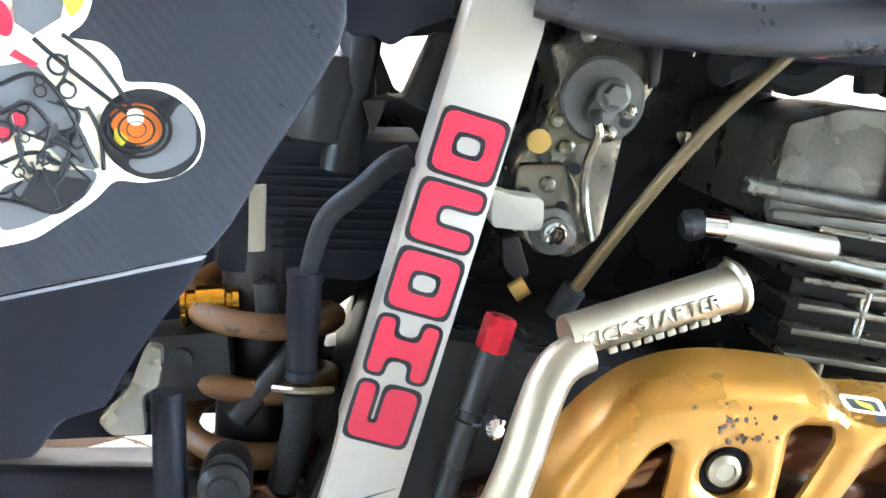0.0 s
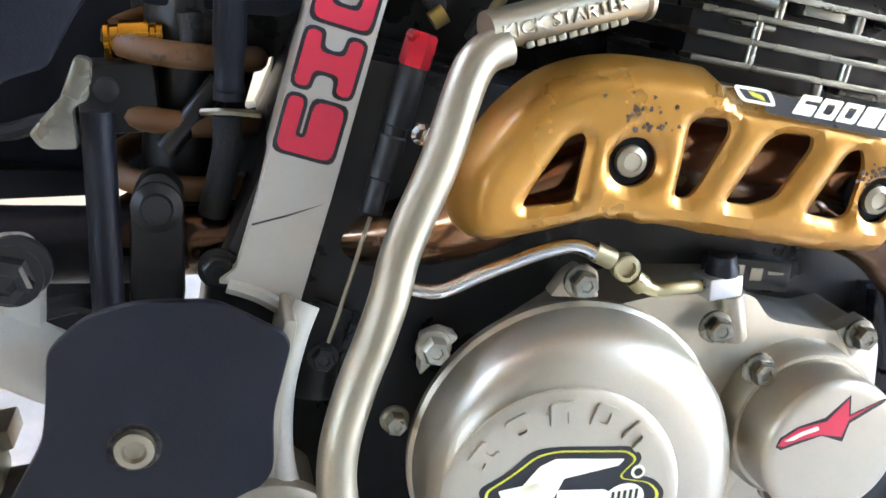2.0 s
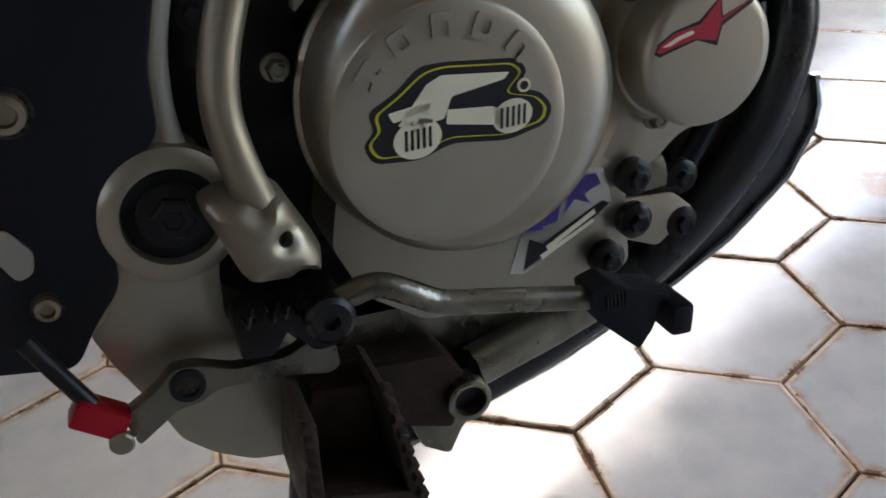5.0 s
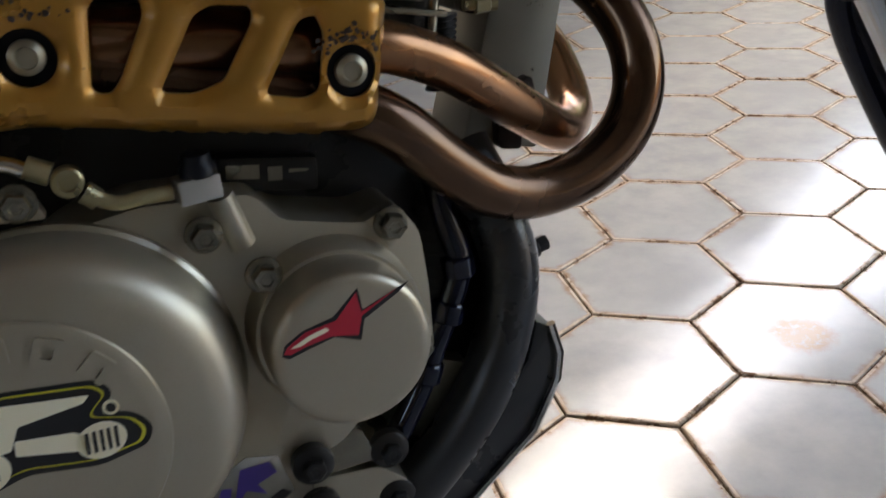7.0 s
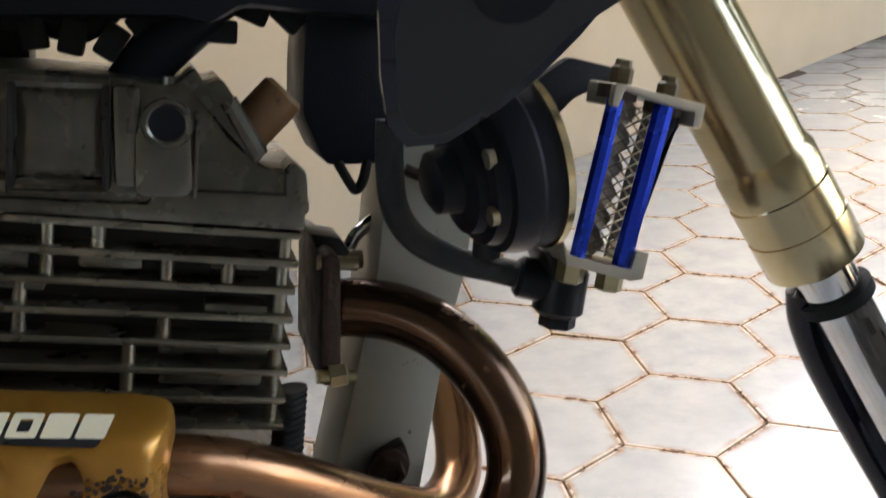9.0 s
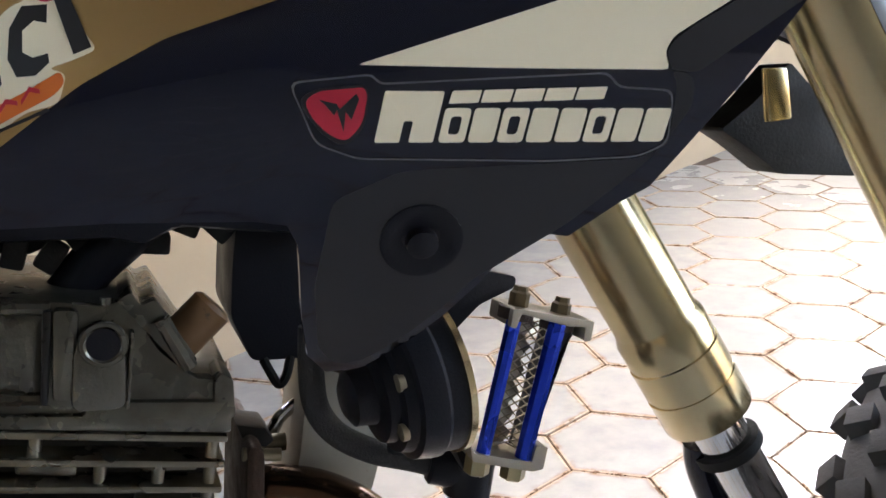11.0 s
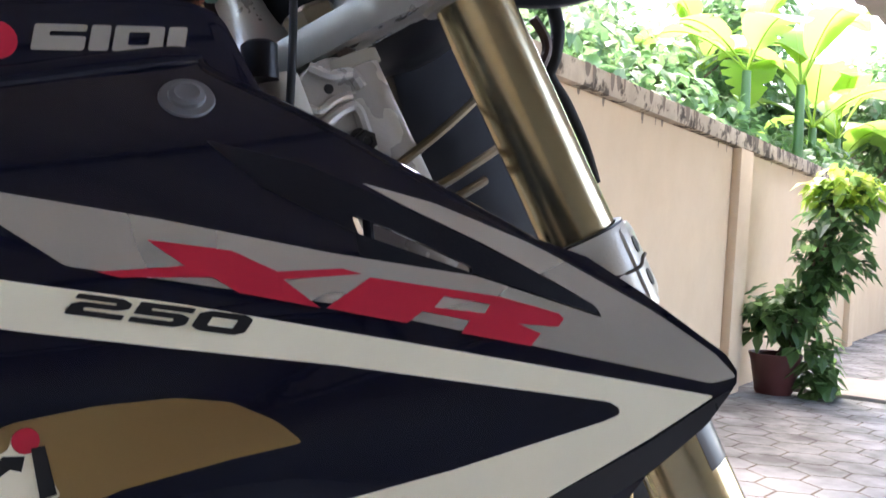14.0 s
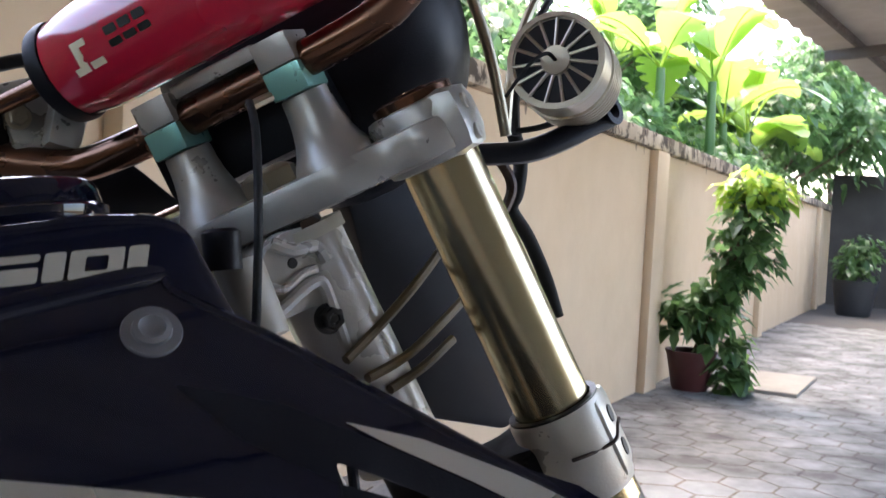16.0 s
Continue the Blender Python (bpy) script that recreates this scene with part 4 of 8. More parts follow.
# five raised marks set on an arc
arc = []
for k in range(5):
    a_ = radians(139 - k * 24.5)
    c_ = (CF.x + 0.049 * math.cos(a_), CF.z + 0.049 * math.sin(a_))
    d_ = Vector((math.sin(a_), -math.cos(a_)))
    p0_, p1_ = Vector(c_) - d_ * 0.0062 - Vector((math.cos(a_), math.sin(a_))) * 0.006, Vector(c_) + d_ * 0.0062 - Vector((math.cos(a_), math.sin(a_))) * 0.006
    arc += marks(tuple(p0_), tuple(p1_), 0.012, 1, 0, 0.05, (("double", "ring", "notch", "ring", "notch")[k],))
decal("raised_mark", arc, flat(CF.y - 0.0024), 0.0016, alu_cast, cover, "raised cast mark", thick=0.004, round_=0.002)
# sticker on the disc
ys_ = CF.y - 0.0026
sk = rounded([(-0.071, 0.575), (-0.064, 0.581), (-0.067, 0.590), (-0.052, 0.597), (-0.040, 0.607), (-0.028, 0.607), (0.009, 0.602), (0.015, 0.595), (0.008, 0.587), (0.021, 0.583), (0.027, 0.574), (0.023, 0.566), (0.002, 0.562), (-0.027, 0.567), (-0.044, 0.562), (-0.067, 0.565)], 0.005)
decal("sticker_black", [sk], flat(ys_), 0.0, black_vinyl, cover, "black, yellow and white car-shaped sticker")
inn = rounded([(-0.069, 0.575), (-0.062, 0.580), (-0.064, 0.588), (-0.051, 0.595), (-0.038, 0.604), (-0.028, 0.605), (0.007, 0.600), (0.012, 0.595), (0.002, 0.586), (0.019, 0.581), (0.024, 0.574), (0.021, 0.568), (0.001, 0.565), (-0.028, 0.570), (-0.044, 0.565), (-0.065, 0.567)], 0.005)
inn2 = [tuple(Vector(p) * 0.965 + Vector((sum(q[0] for q in inn) / len(inn), sum(q[1] for q in inn) / len(inn))) * 0.035) for p in inn]
decal("sticker_line", [(inn, [inn2])], flat(ys_), 0.0003, yellow_vinyl, cover, thick=0.0002)
decal("sticker_white", [[(-0.037, 0.598), (-0.029, 0.601), (0.005, 0.596), (0.002, 0.593), (-0.025, 0.590), (-0.030, 0.580), (-0.044, 0.579), (-0.053, 0.581), (-0.046, 0.588)], [(-0.057, 0.588), (-0.034, 0.590), (-0.037, 0.586), (-0.055, 0.583)], [(-0.028, 0.584), (-0.005, 0.581), (0.001, 0.577), (-0.002, 0.571), (-0.029, 0.577)], circle(p2(*(-0.044, -0.166, 0.573)), 0.0098, 20, 1.25, 0.15), circle(p2(*(0.005, -0.166, 0.574)), 0.0085, 20, 1.25, 0.15), circle(p2(*(0.012, -0.166, 0.588)), 0.0036, 14)], flat(ys_), 0.0006, white_vinyl, cover, thick=0.0002, round_=0.001)
decal("sticker_slot", [circle(p2(*(0.012, -0.166, 0.588)), 0.0022, 10)] + [[(c[0] + dx, c[1] - 0.005), (c[0] + dx + 0.0014, c[1] - 0.005), (c[0] + dx + 0.0024, c[1] + 0.005), (c[0] + dx + 0.001, c[1] + 0.005)] for c in (p2(*(-0.044, -0.166, 0.573)), p2(*(0.005, -0.166, 0.574))) for dx in (-0.007, -0.004, -0.001, 0.002, 0.005)], flat(ys_), 0.0009, black_vinyl, cover, thick=0.0002)


def case_bolt(at, ear=None, r=0.0066):
    part("case_bolt", hexbolt(at, NEAR, r, 0.008), alu_dark, bike)
    if ear:
        part("bolt_ear", slab(rounded(ear, 0.002), at[1] + 0.001, at[1] + 0.011, 0.002), alu_cast, bike)


case_bolt((-0.005, -0.128, 0.673), [(-0.020, 0.666), (-0.012, 0.676), (-0.005, 0.680), (0.001, 0.674), (0.005, 0.663)])
case_bolt((-0.078, -0.128, 0.647), [(-0.085, 0.632), (-0.083, 0.651), (-0.074, 0.654), (-0.065, 0.650)])
case_bolt((0.067, -0.128, 0.641))
case_bolt((-0.097, -0.120, 0.607), None, 0.0055)
case_bolt((0.089, -0.135, 0.618))
case_bolt((0.156, -0.120, 0.623), [(0.143, 0.626), (0.160, 0.632), (0.166, 0.620), (0.155, 0.609)])
case_bolt((0.155, -0.140, 0.565))
case_bolt((0.108, -0.125, 0.539), None, 0.005)
SC = Vector((0.120, -0.118, 0.580))
part("side_cover_seat", turned([(0, 0.044), (0.012, 0.0435), (0.016, 0.041), (0.017, 0.030)], SC, NEAR, 48), alu_cast, bike)
star_cover = part("side_cover", turned([(0.010, 0.0392), (0.0385, 0.0386), (0.041, 0.0375), (0.0424, 0.0352), (0.0427, 0.032), (0.0427, 0.0)], SC, NEAR, 56), alu_cast, bike, "small round cast side cover")
yst = SC.y - 0.0428
star_pts = [(0.087, 0.587), (0.089, 0.592), (0.098, 0.597), (0.113, 0.600), (0.126, 0.611), (0.127, 0.600), (0.150, 0.608), (0.145, 0.604), (0.127, 0.595), (0.124, 0.585), (0.112, 0.590), (0.098, 0.587), (0.090, 0.585)]
decal("star_sticker_edge", [star_pts], flat(yst), 0.0, black_vinyl, star_cover, "red star-shaped sticker with black edge")
decal("star_sticker", [[(0.088, 0.588), (0.090, 0.591), (0.099, 0.596), (0.114, 0.598), (0.125, 0.609), (0.126, 0.599), (0.144, 0.606), (0.126, 0.597), (0.123, 0.588), (0.111, 0.591), (0.098, 0.589), (0.091, 0.587)]], flat(yst), 0.0003, red_vinyl, star_cover, thick=0.0002)
decal("star_sticker_loop", [rounded([(0.091, 0.590), (0.100, 0.594), (0.109, 0.596), (0.110, 0.594), (0.101, 0.592), (0.096, 0.590)], 0.001)], flat(yst), 0.0006, white_vinyl, star_cover, thick=0.0002)
decal("numbered_sticker", [[(0.016, 0.461), (0.027, 0.488), (0.045, 0.508), (0.063, 0.517), (0.079, 0.513), (0.083, 0.496), (0.084, 0.490), (0.068, 0.480), (0.026, 0.459)]], flat(-0.1186), 0.0, silver_vinyl, bike, "silver and purple racing sticker")
decal("sticker_purple", [[(0.028, 0.485), (0.037, 0.497), (0.039, 0.484)], [(0.039, 0.486), (0.048, 0.503), (0.053, 0.502), (0.048, 0.487)], [(0.052, 0.490), (0.059, 0.511), (0.074, 0.511), (0.077, 0.504), (0.066, 0.500), (0.070, 0.493), (0.060, 0.498)]], flat(-0.1186), 0.0004, purple_vinyl, bike, thick=0.0002)
decal("sticker_dark", [[(0.025, 0.461), (0.030, 0.480), (0.038, 0.475), (0.078, 0.493), (0.082, 0.490), (0.068, 0.481)]], flat(-0.1186), 0.0004, black_vinyl, bike, thick=0.0002)
decal("sticker_text_bar", [[(0.040, 0.473), (0.072, 0.489), (0.073, 0.486), (0.041, 0.470)], [(0.036, 0.468), (0.071, 0.483), (0.072, 0.481), (0.037, 0.465)]], flat(-0.1186), 0.0007, white_vinyl, bike, thick=0.0002)

# oil line and filter union
part("oil_pipe", sweep(spline([(-0.093, -0.110, 0.677), (-0.086, -0.113, 0.672), (-0.071, -0.116, 0.670), (-0.049, -0.120, 0.679), (-0.023, -0.124, 0.688), (-0.007, -0.126, 0.690), (0.003, -0.128, 0.685)], 8), 0.0038, 10), chrome, bike, "thin bright oil pipe")
BJ = Vector((0.017, -0.128, 0.678))
part("banjo", join(turned([(-0.002, 0.0068), (0.004, 0.0068), (0.005, 0.0058), (0.005, 0.0042), (0.002, 0.004), (0.002, 0.0)], BJ, NEAR, 24), sweep([(0.002, -0.127, 0.687), (0.011, -0.128, 0.682)], 0.0052, 10), sweep([(0.022, -0.128, 0.672), (0.027, -0.128, 0.667)], 0.0052, 10)), yellowish, bike)
part("oil_pipe_end", sweep(spline([(0.025, -0.128, 0.669), (0.034, -0.128, 0.664), (0.045, -0.128, 0.664), (0.058, -0.126, 0.663)], 6), 0.0036, 10), yellowish, bike)
OC = Vector((0.069, -0.124, 0.6625))
part("union_block", block(OC, (0.0195, 0.016, 0.0115), (0, 0, 8), 0.0016), clamp_silver, bike, "bright union block")
part("union_cap", turned([(0, 0.0085), (0.004, 0.0085), (0.006, 0.007), (0.010, 0.0068), (0.011, 0.005)], OC + Vector((0.002, 0, 0.005)), (0, 0, 1), 20), black_plastic, bike)
part("union_stem", sweep([(0.078, -0.122, 0.656), (0.084, -0.118, 0.629)], 0.0065, 14), alu_cast, bike)
part("cast_label_plate", slab(rounded([(0.083, 0.665), (0.131, 0.656), (0.129, 0.639), (0.081, 0.648)], 0.002), -0.092, -0.08, 0.002), dark_void, bike)
decal("cast_label_bar", [[(0.086, 0.661), (0.102, 0.658), (0.101, 0.651), (0.085, 0.654)], [(0.106, 0.656), (0.113, 0.655), (0.112, 0.648), (0.105, 0.649)], [(0.116, 0.653), (0.126, 0.651), (0.125, 0.650), (0.116, 0.651)]], flat(-0.0921), 0.0005, alu_dark, bike, "cast figures, unreadable")

# cylinder and head
FIN_A, FIN_B = Vector((0.045, -0.070, 0.849)), Vector((0.233, -0.070, 0.787))
fin_dir = Vector((FIN_B.x - Vector((0.113, -0.070, 0.814)).x, 0, FIN_B.z - Vector((0.113, -0.070, 0.814)).z)).normalized()
fin_up = Vector((-fin_dir.z, 0, fin_dir.x))
# barrel coloured near-black so the gaps between the fins look shaded
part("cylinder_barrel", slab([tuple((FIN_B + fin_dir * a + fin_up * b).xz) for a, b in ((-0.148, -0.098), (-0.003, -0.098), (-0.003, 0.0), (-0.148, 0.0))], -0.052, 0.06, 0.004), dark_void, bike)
for k in range(8):
    low = -0.0128 * k
    a0 = FIN_B + fin_up * low
    L_ = 0.152 - (0.03 if k > 5 else 0)
    o = [a0 + fin_dir * (-L_), a0, a0 - fin_up * 0.0034, a0 + fin_dir * (-L_) - fin_up * 0.0034]
    part("cooling_fin", slab([tuple(p.xz) for p in o], -0.072 + 0.0006 * (k % 3), 0.07, 0.0012), alu_dark, bike)
for s_, k0, k1 in ((-0.006, 0, 7), (-0.056, 1, 2), (-0.056, 3, 4), (-0.070, 4, 6), (-0.105, 0, 2), (-0.115, 2, 4), (-0.085, 0, 1), (-0.030, 1, 2), (-0.13, 5, 6)):
    c0 = FIN_B + fin_dir * s_ + fin_up * (-0.0128 * k0)
    c1 = FIN_B + fin_dir * s_ + fin_up * (-0.0128 * k1)
    part("fin_rib", rod(Vector((c0.x, -0.0645, c0.z)), Vector((c1.x, -0.0645, c1.z)), 0.0031, 10), alu_dark, bike)
head = part("cylinder_head", slab(rounded([(0.070, 0.868), (0.099, 0.874), (0.124, 0.871), (0.155, 0.865), (0.171, 0.861), (0.187, 0.857), (0.195, 0.859), (0.201, 0.848), (0.207, 0.833), (0.222, 0.816), (0.240, 0.812), (0.235, 0.786), (0.178, 0.797), (0.112, 0.812), (0.060, 0.822)], 0.003), -0.066, 0.06, 0.004), oily_cast, bike, "oil-stained cast cylinder head")
part("head_band", slab([(0.062, 0.829), (0.114, 0.820), (0.171, 0.809), (0.174, 0.815), (0.237, 0.803), (0.235, 0.787), (0.113, 0.814), (0.061, 0.824)], -0.0705, -0.06, 0.003), oily_cast, head)
part("rocker_panel", pillow(rounded([(0.129, 0.862), (0.161, 0.857), (0.154, 0.822), (0.122, 0.828)], 0.004), -0.069, 0.002, 0.005, 0.006, grain=0.006), oily_cast, head)
for a_, b_ in (((0.126, 0.866), (0.164, 0.860)), ((0.119, 0.825), (0.156, 0.819))):
    part("panel_frame", rod((a_[0], -0.067, a_[1]), (b_[0], -0.067, b_[1]), 0.0032, 8), oily_cast, head)
part("head_pillar", slab(rounded([(0.165, 0.860), (0.176, 0.858), (0.169, 0.817), (0.159, 0.818)], 0.003), -0.073, -0.05, 0.003), oily_cast, head)
part("rocker_boss", slab(rounded([(0.166, 0.813), (0.171, 0.841), (0.178, 0.850), (0.186, 0.851), (0.193, 0.846), (0.193, 0.836), (0.190, 0.810)], 0.006), -0.077, -0.05, 0.003), oily_cast, head)
part("rocker_ring", turned([(-0.004, 0.0074), (0.0008, 0.0074), (0.0016, 0.0084), (0.0016, 0.0100), (0.0, 0.0108)], (0.184, -0.0765, 0.842), NEAR, 28), oily_cast, head)
# flush black disc, its colour gives the dark inside of the boss hole
part("rocker_plug", turned([(0, 0.0074), (0.0006, 0.0073), (0.0006, 0.0)], (0.184, -0.0768, 0.842), NEAR, 24), black_plastic, head)
part("head_rib", slab([(0.196, 0.845), (0.198, 0.844), (0.191, 0.809), (0.189, 0.809)], -0.073, -0.05, 0.002), oily_cast, head)
part("head_slope_cover", slab(rounded([(0.192, 0.859), (0.199, 0.862), (0.202, 0.855), (0.209, 0.857), (0.224, 0.825), (0.218, 0.819), (0.208, 0.835)], 0.002), -0.068, 0.03, 0.003), oily_cast, head)
part("slope_rib", sweep([(0.210, -0.070, 0.848), (0.220, -0.070, 0.823)], 0.0038, 8), oily_cast, head)
part("head_lug", slab(rounded([(0.230, 0.814), (0.234, 0.818), (0.239, 0.813), (0.238, 0.795), (0.232, 0.793), (0.228, 0.799)], 0.002), -0.07, -0.04, 0.003), oily_cast, head)
part("oil_screw", rod((0.215, -0.055, 0.831), (0.236, -0.055, 0.848), 0.0105, 16, 0.002), spring_paint, head)
part("cover_bolt", rod((0.186, -0.062, 0.850), (0.188, -0.062, 0.860), 0.003, 10), oily_cast, head)
part("tensioner", join(rod((0.024, -0.075, 0.825), (0.037, -0.075, 0.823), 0.0068, 16, 0.001)), chrome, bike)
part("tensioner_rod", rod((0.037, -0.072, 0.822), (0.093, -0.072, 0.808), 0.0062, 14, 0.002), alu_cast, bike)
part("tensioner_cap", turned([(0, 0.007), (0.006, 0.0075), (0.009, 0.005)], (0.025, -0.075, 0.825), (-1, 0, -0.1), 16), dark_void, bike)
part("head_pipe_rib", rod((0.048, -0.070, 0.841), (0.118, -0.070, 0.825), 0.0045, 10), oily_cast, head)
part("head_pipe_rib", rod((0.044, -0.070, 0.814), (0.120, -0.070, 0.793), 0.0035, 10), oily_cast, head)

for quad in ([(0.187, 0.761), (0.214, 0.755), (0.213, 0.749), (0.186, 0.755)], [(0.165, 0.746), (0.212, 0.736), (0.211, 0.732), (0.164, 0.742)], [(0.163, 0.733), (0.207, 0.724), (0.206, 0.718), (0.161, 0.728)], [(0.140, 0.793), (0.165, 0.787), (0.164, 0.780), (0.138, 0.786)], [(0.192, 0.779), (0.217, 0.775), (0.217, 0.771), (0.192, 0.776)], [(0.103, 0.785), (0.124, 0.781), (0.123, 0.778), (0.103, 0.783)]):
    part("fin_web", slab(quad, -0.067, -0.05, 0.0022), oily_cast, bike)
for quad in ([(0.126, 0.866), (0.129, 0.866), (0.121, 0.824), (0.118, 0.824)], [(0.161, 0.860), (0.165, 0.860), (0.157, 0.817), (0.154, 0.818)]):
    part("panel_rib", slab(quad, -0.0745, -0.05, 0.0025), dark_void, head)
# carburettor
carb = part("carburettor", slab(rounded([(-0.030, 0.909), (-0.008, 0.916), (0.021, 0.899), (0.024, 0.884), (0.007, 0.859), (-0.005, 0.806), (-0.023, 0.795), (-0.044, 0.808), (-0.053, 0.845), (-0.035, 0.864), (-0.027, 0.884)], 0.005), -0.015, 0.05, 0.006), alu_dark, bike, "grey cast carburettor")
CC = Vector((-0.007, -0.020, 0.882))
part("throttle_cover", turned([(0, 0.0215), (0.004, 0.0215), (0.0055, 0.0200), (0.006, 0.0)], CC - Vector((0, 0, 0.003)), NEAR, 40), carb_grey, carb)
part("throttle_plate", slab(rounded([(-0.016, 0.879), (-0.004, 0.889), (0.003, 0.881), (-0.005, 0.869), (-0.013, 0.867), (-0.019, 0.872)], 0.003), -0.034, -0.026, 0.002), carb_grey, carb)
part("throttle_knob", join(turned([(0, 0.0085), (0.003, 0.0082), (0.004, 0.006)], (-0.005, -0.034, 0.882), NEAR, 24), turned([(0.003, 0.0062), (0.007, 0.0062), (0.008, 0.005), (0.008, 0)], (-0.005, -0.034, 0.882), NEAR, 6)), carb_grey, carb)
part("choke_pin", turned([(0, 0.0040), (0.004, 0.0040), (0.0045, 0.003)], (-0.014, -0.033, 0.872), NEAR, 14), dark_void, carb)
for at_ in ((-0.036, -0.0225, 0.852), (-0.021, -0.0225, 0.845), (-0.047, -0.0225, 0.834), (0.004, -0.026, 0.868), (-0.028, -0.0225, 0.826)):
    part("carb_recess", turned([(0, 0.0034), (0.0006, 0.0032), (0.0006, 0.0)], at_, NEAR, 14), black_vinyl, carb)
for at_ in ((0.004, -0.028, 0.873), (-0.006, -0.028, 0.863), (-0.030, -0.022, 0.870), (-0.035, -0.022, 0.838), (-0.025, -0.020, 0.856), (-0.014, -0.020, 0.911)):
    part("carb_screw", turned([(0, 0.0042), (0.003, 0.0042), (0.004, 0.0028)], at_, NEAR, 12), alu_dark, carb)
part("throttle_rod", sweep(spline([(-0.014, -0.034, 0.873), (-0.012, -0.034, 0.863), (-0.017, -0.032, 0.849), (-0.018, -0.030, 0.829), (-0.014, -0.026, 0.809)], 6), 0.0025, 8), alu_dark, carb)
part("brass_plug", turned([(0, 0.006), (0.004, 0.006), (0.0045, 0.0)], (-0.041, -0.028, 0.861), NEAR, 20), brass, carb)
part("carb_lower", slab(rounded([(-0.050, 0.849), (-0.025, 0.848), (-0.017, 0.833), (-0.020, 0.803), (-0.040, 0.801), (-0.055, 0.817)], 0.005), -0.022, 0.02, 0.003), alu_dark, carb)
CB = Vector((-0.033, -0.022, 0.814))
part("throttle_wheel", turned([(0, 0.012), (0.004, 0.012), (0.005, 0.008), (0.008, 0.0075), (0.009, 0.0)], CB, NEAR, 28), carb_grey, carb)
part("throttle_bolt", hexbolt(CB + Vector((0, -0.008, 0)), NEAR, 0.0045, 0.004), chrome, carb)
part("throttle_bracket", slab(rounded([(-0.067, 0.842), (-0.058, 0.838), (-0.042, 0.835), (-0.043, 0.820), (-0.051, 0.820), (-0.068, 0.823)], 0.003), -0.048, -0.03, 0.003), frame_silver, carb)
part("carb_top", slab(rounded([(-0.023, 0.922), (0.006, 0.932), (0.029, 0.915), (0.021, 0.896), (-0.008, 0.911), (-0.023, 0.906)], 0.003), -0.012, 0.03, 0.003), dark_void, carb)
for pts_ in ([(0.012, -0.020, 0.921), (0.000, -0.020, 0.905)], [(0.046, -0.010, 0.906), (0.043, -0.010, 0.898)]):
    part("linkage_wire", sweep(pts_, 0.0012, 6), chrome, carb)
part("link_strap", slab([(0.018, 0.910), (0.025, 0.910), (0.022, 0.885), (0.017, 0.883)], -0.022, -0.018, 0.001), dark_void, carb)
part("carb_toothed_sector", slab(rounded([(-0.061, 0.814), (-0.052, 0.815), (-0.047, 0.795), (-0.053, 0.790), (-0.060, 0.799)], 0.002), -0.034, -0.028, 0.001), dark_void, carb)
part("fuel_tap", rod((-0.059, -0.050, 0.790), (-0.052, -0.050, 0.794), 0.005, 10), brass, carb)
part("cable_sheath", sweep(spline([(-0.032, -0.060, 0.791), (-0.012, -0.075, 0.825), (0.021, -0.090, 0.870), (0.064, -0.100, 0.911)], 10), 0.003, 10), sheath_brass, bike, "dull brass wound cable sheath")
SHEATH = spline([(-0.032, -0.060, 0.791), (-0.012, -0.075, 0.825), (0.021, -0.090, 0.870), (0.064, -0.100, 0.911)], 30)
tagged(part("wound_sheath", join(*[turned([(-0.0003, 0.0033), (0.0003, 0.0033)], Vector(a_), Vector(b_) - Vector(a_), 8) for a_, b_ in zip(SHEATH[40:], SHEATH[41:])]), sheath_brass, bike), kind="stuff")
part("cable_boot", rod((-0.039, -0.058, 0.780), (-0.031, -0.062, 0.794), 0.006, 12), rubber, bike)

# clutch cable adjuster with red cap
RC0, RC1 = Vector((-0.069, -0.078, 0.787)), Vector((-0.097, -0.082, 0.708))
rd = (RC1 - RC0).normalized()
part("cable_cap", turned([(-0.001, 0.0068), (0.001, 0.0078), (0.015, 0.0078), (0.016, 0.007)], RC0, rd, 6), red_anod, bike, "red anodised adjuster cap")
part("cable_adjuster", turned([(0.016, 0.0068), (0.03, 0.0075), (0.045, 0.0075), (0.046, 0.0062), (0.05, 0.0062), (0.051, 0.007), (0.072, 0.0068), (0.073, 0.0058), (0.09, 0.0058)], RC0, rd, 18), dark_void, bike)
part("brake_wire", sweep(spline([(-0.100, -0.090, 0.702), (-0.106, -0.092, 0.688), (-0.117, -0.095, 0.660), (-0.125, -0.097, 0.641)], 6), 0.0011, 6), steel, bike)
part("wire_end", hexbolt((-0.128, -0.095, 0.633), NEAR, 0.006, 0.006), dark_void, bike)
part("behind_lever_boot", sweep(spline([(-0.119, -0.070, 0.650), (-0.129, -0.075, 0.628), (-0.134, -0.080, 0.605)], 6), 0.012, 12), dark_void, bike)
part("stand_pin", turned([(0, 0.005), (0.004, 0.005), (0.006, 0.003)], (-0.076, -0.100, 0.744), NEAR, 14), chrome, bike)

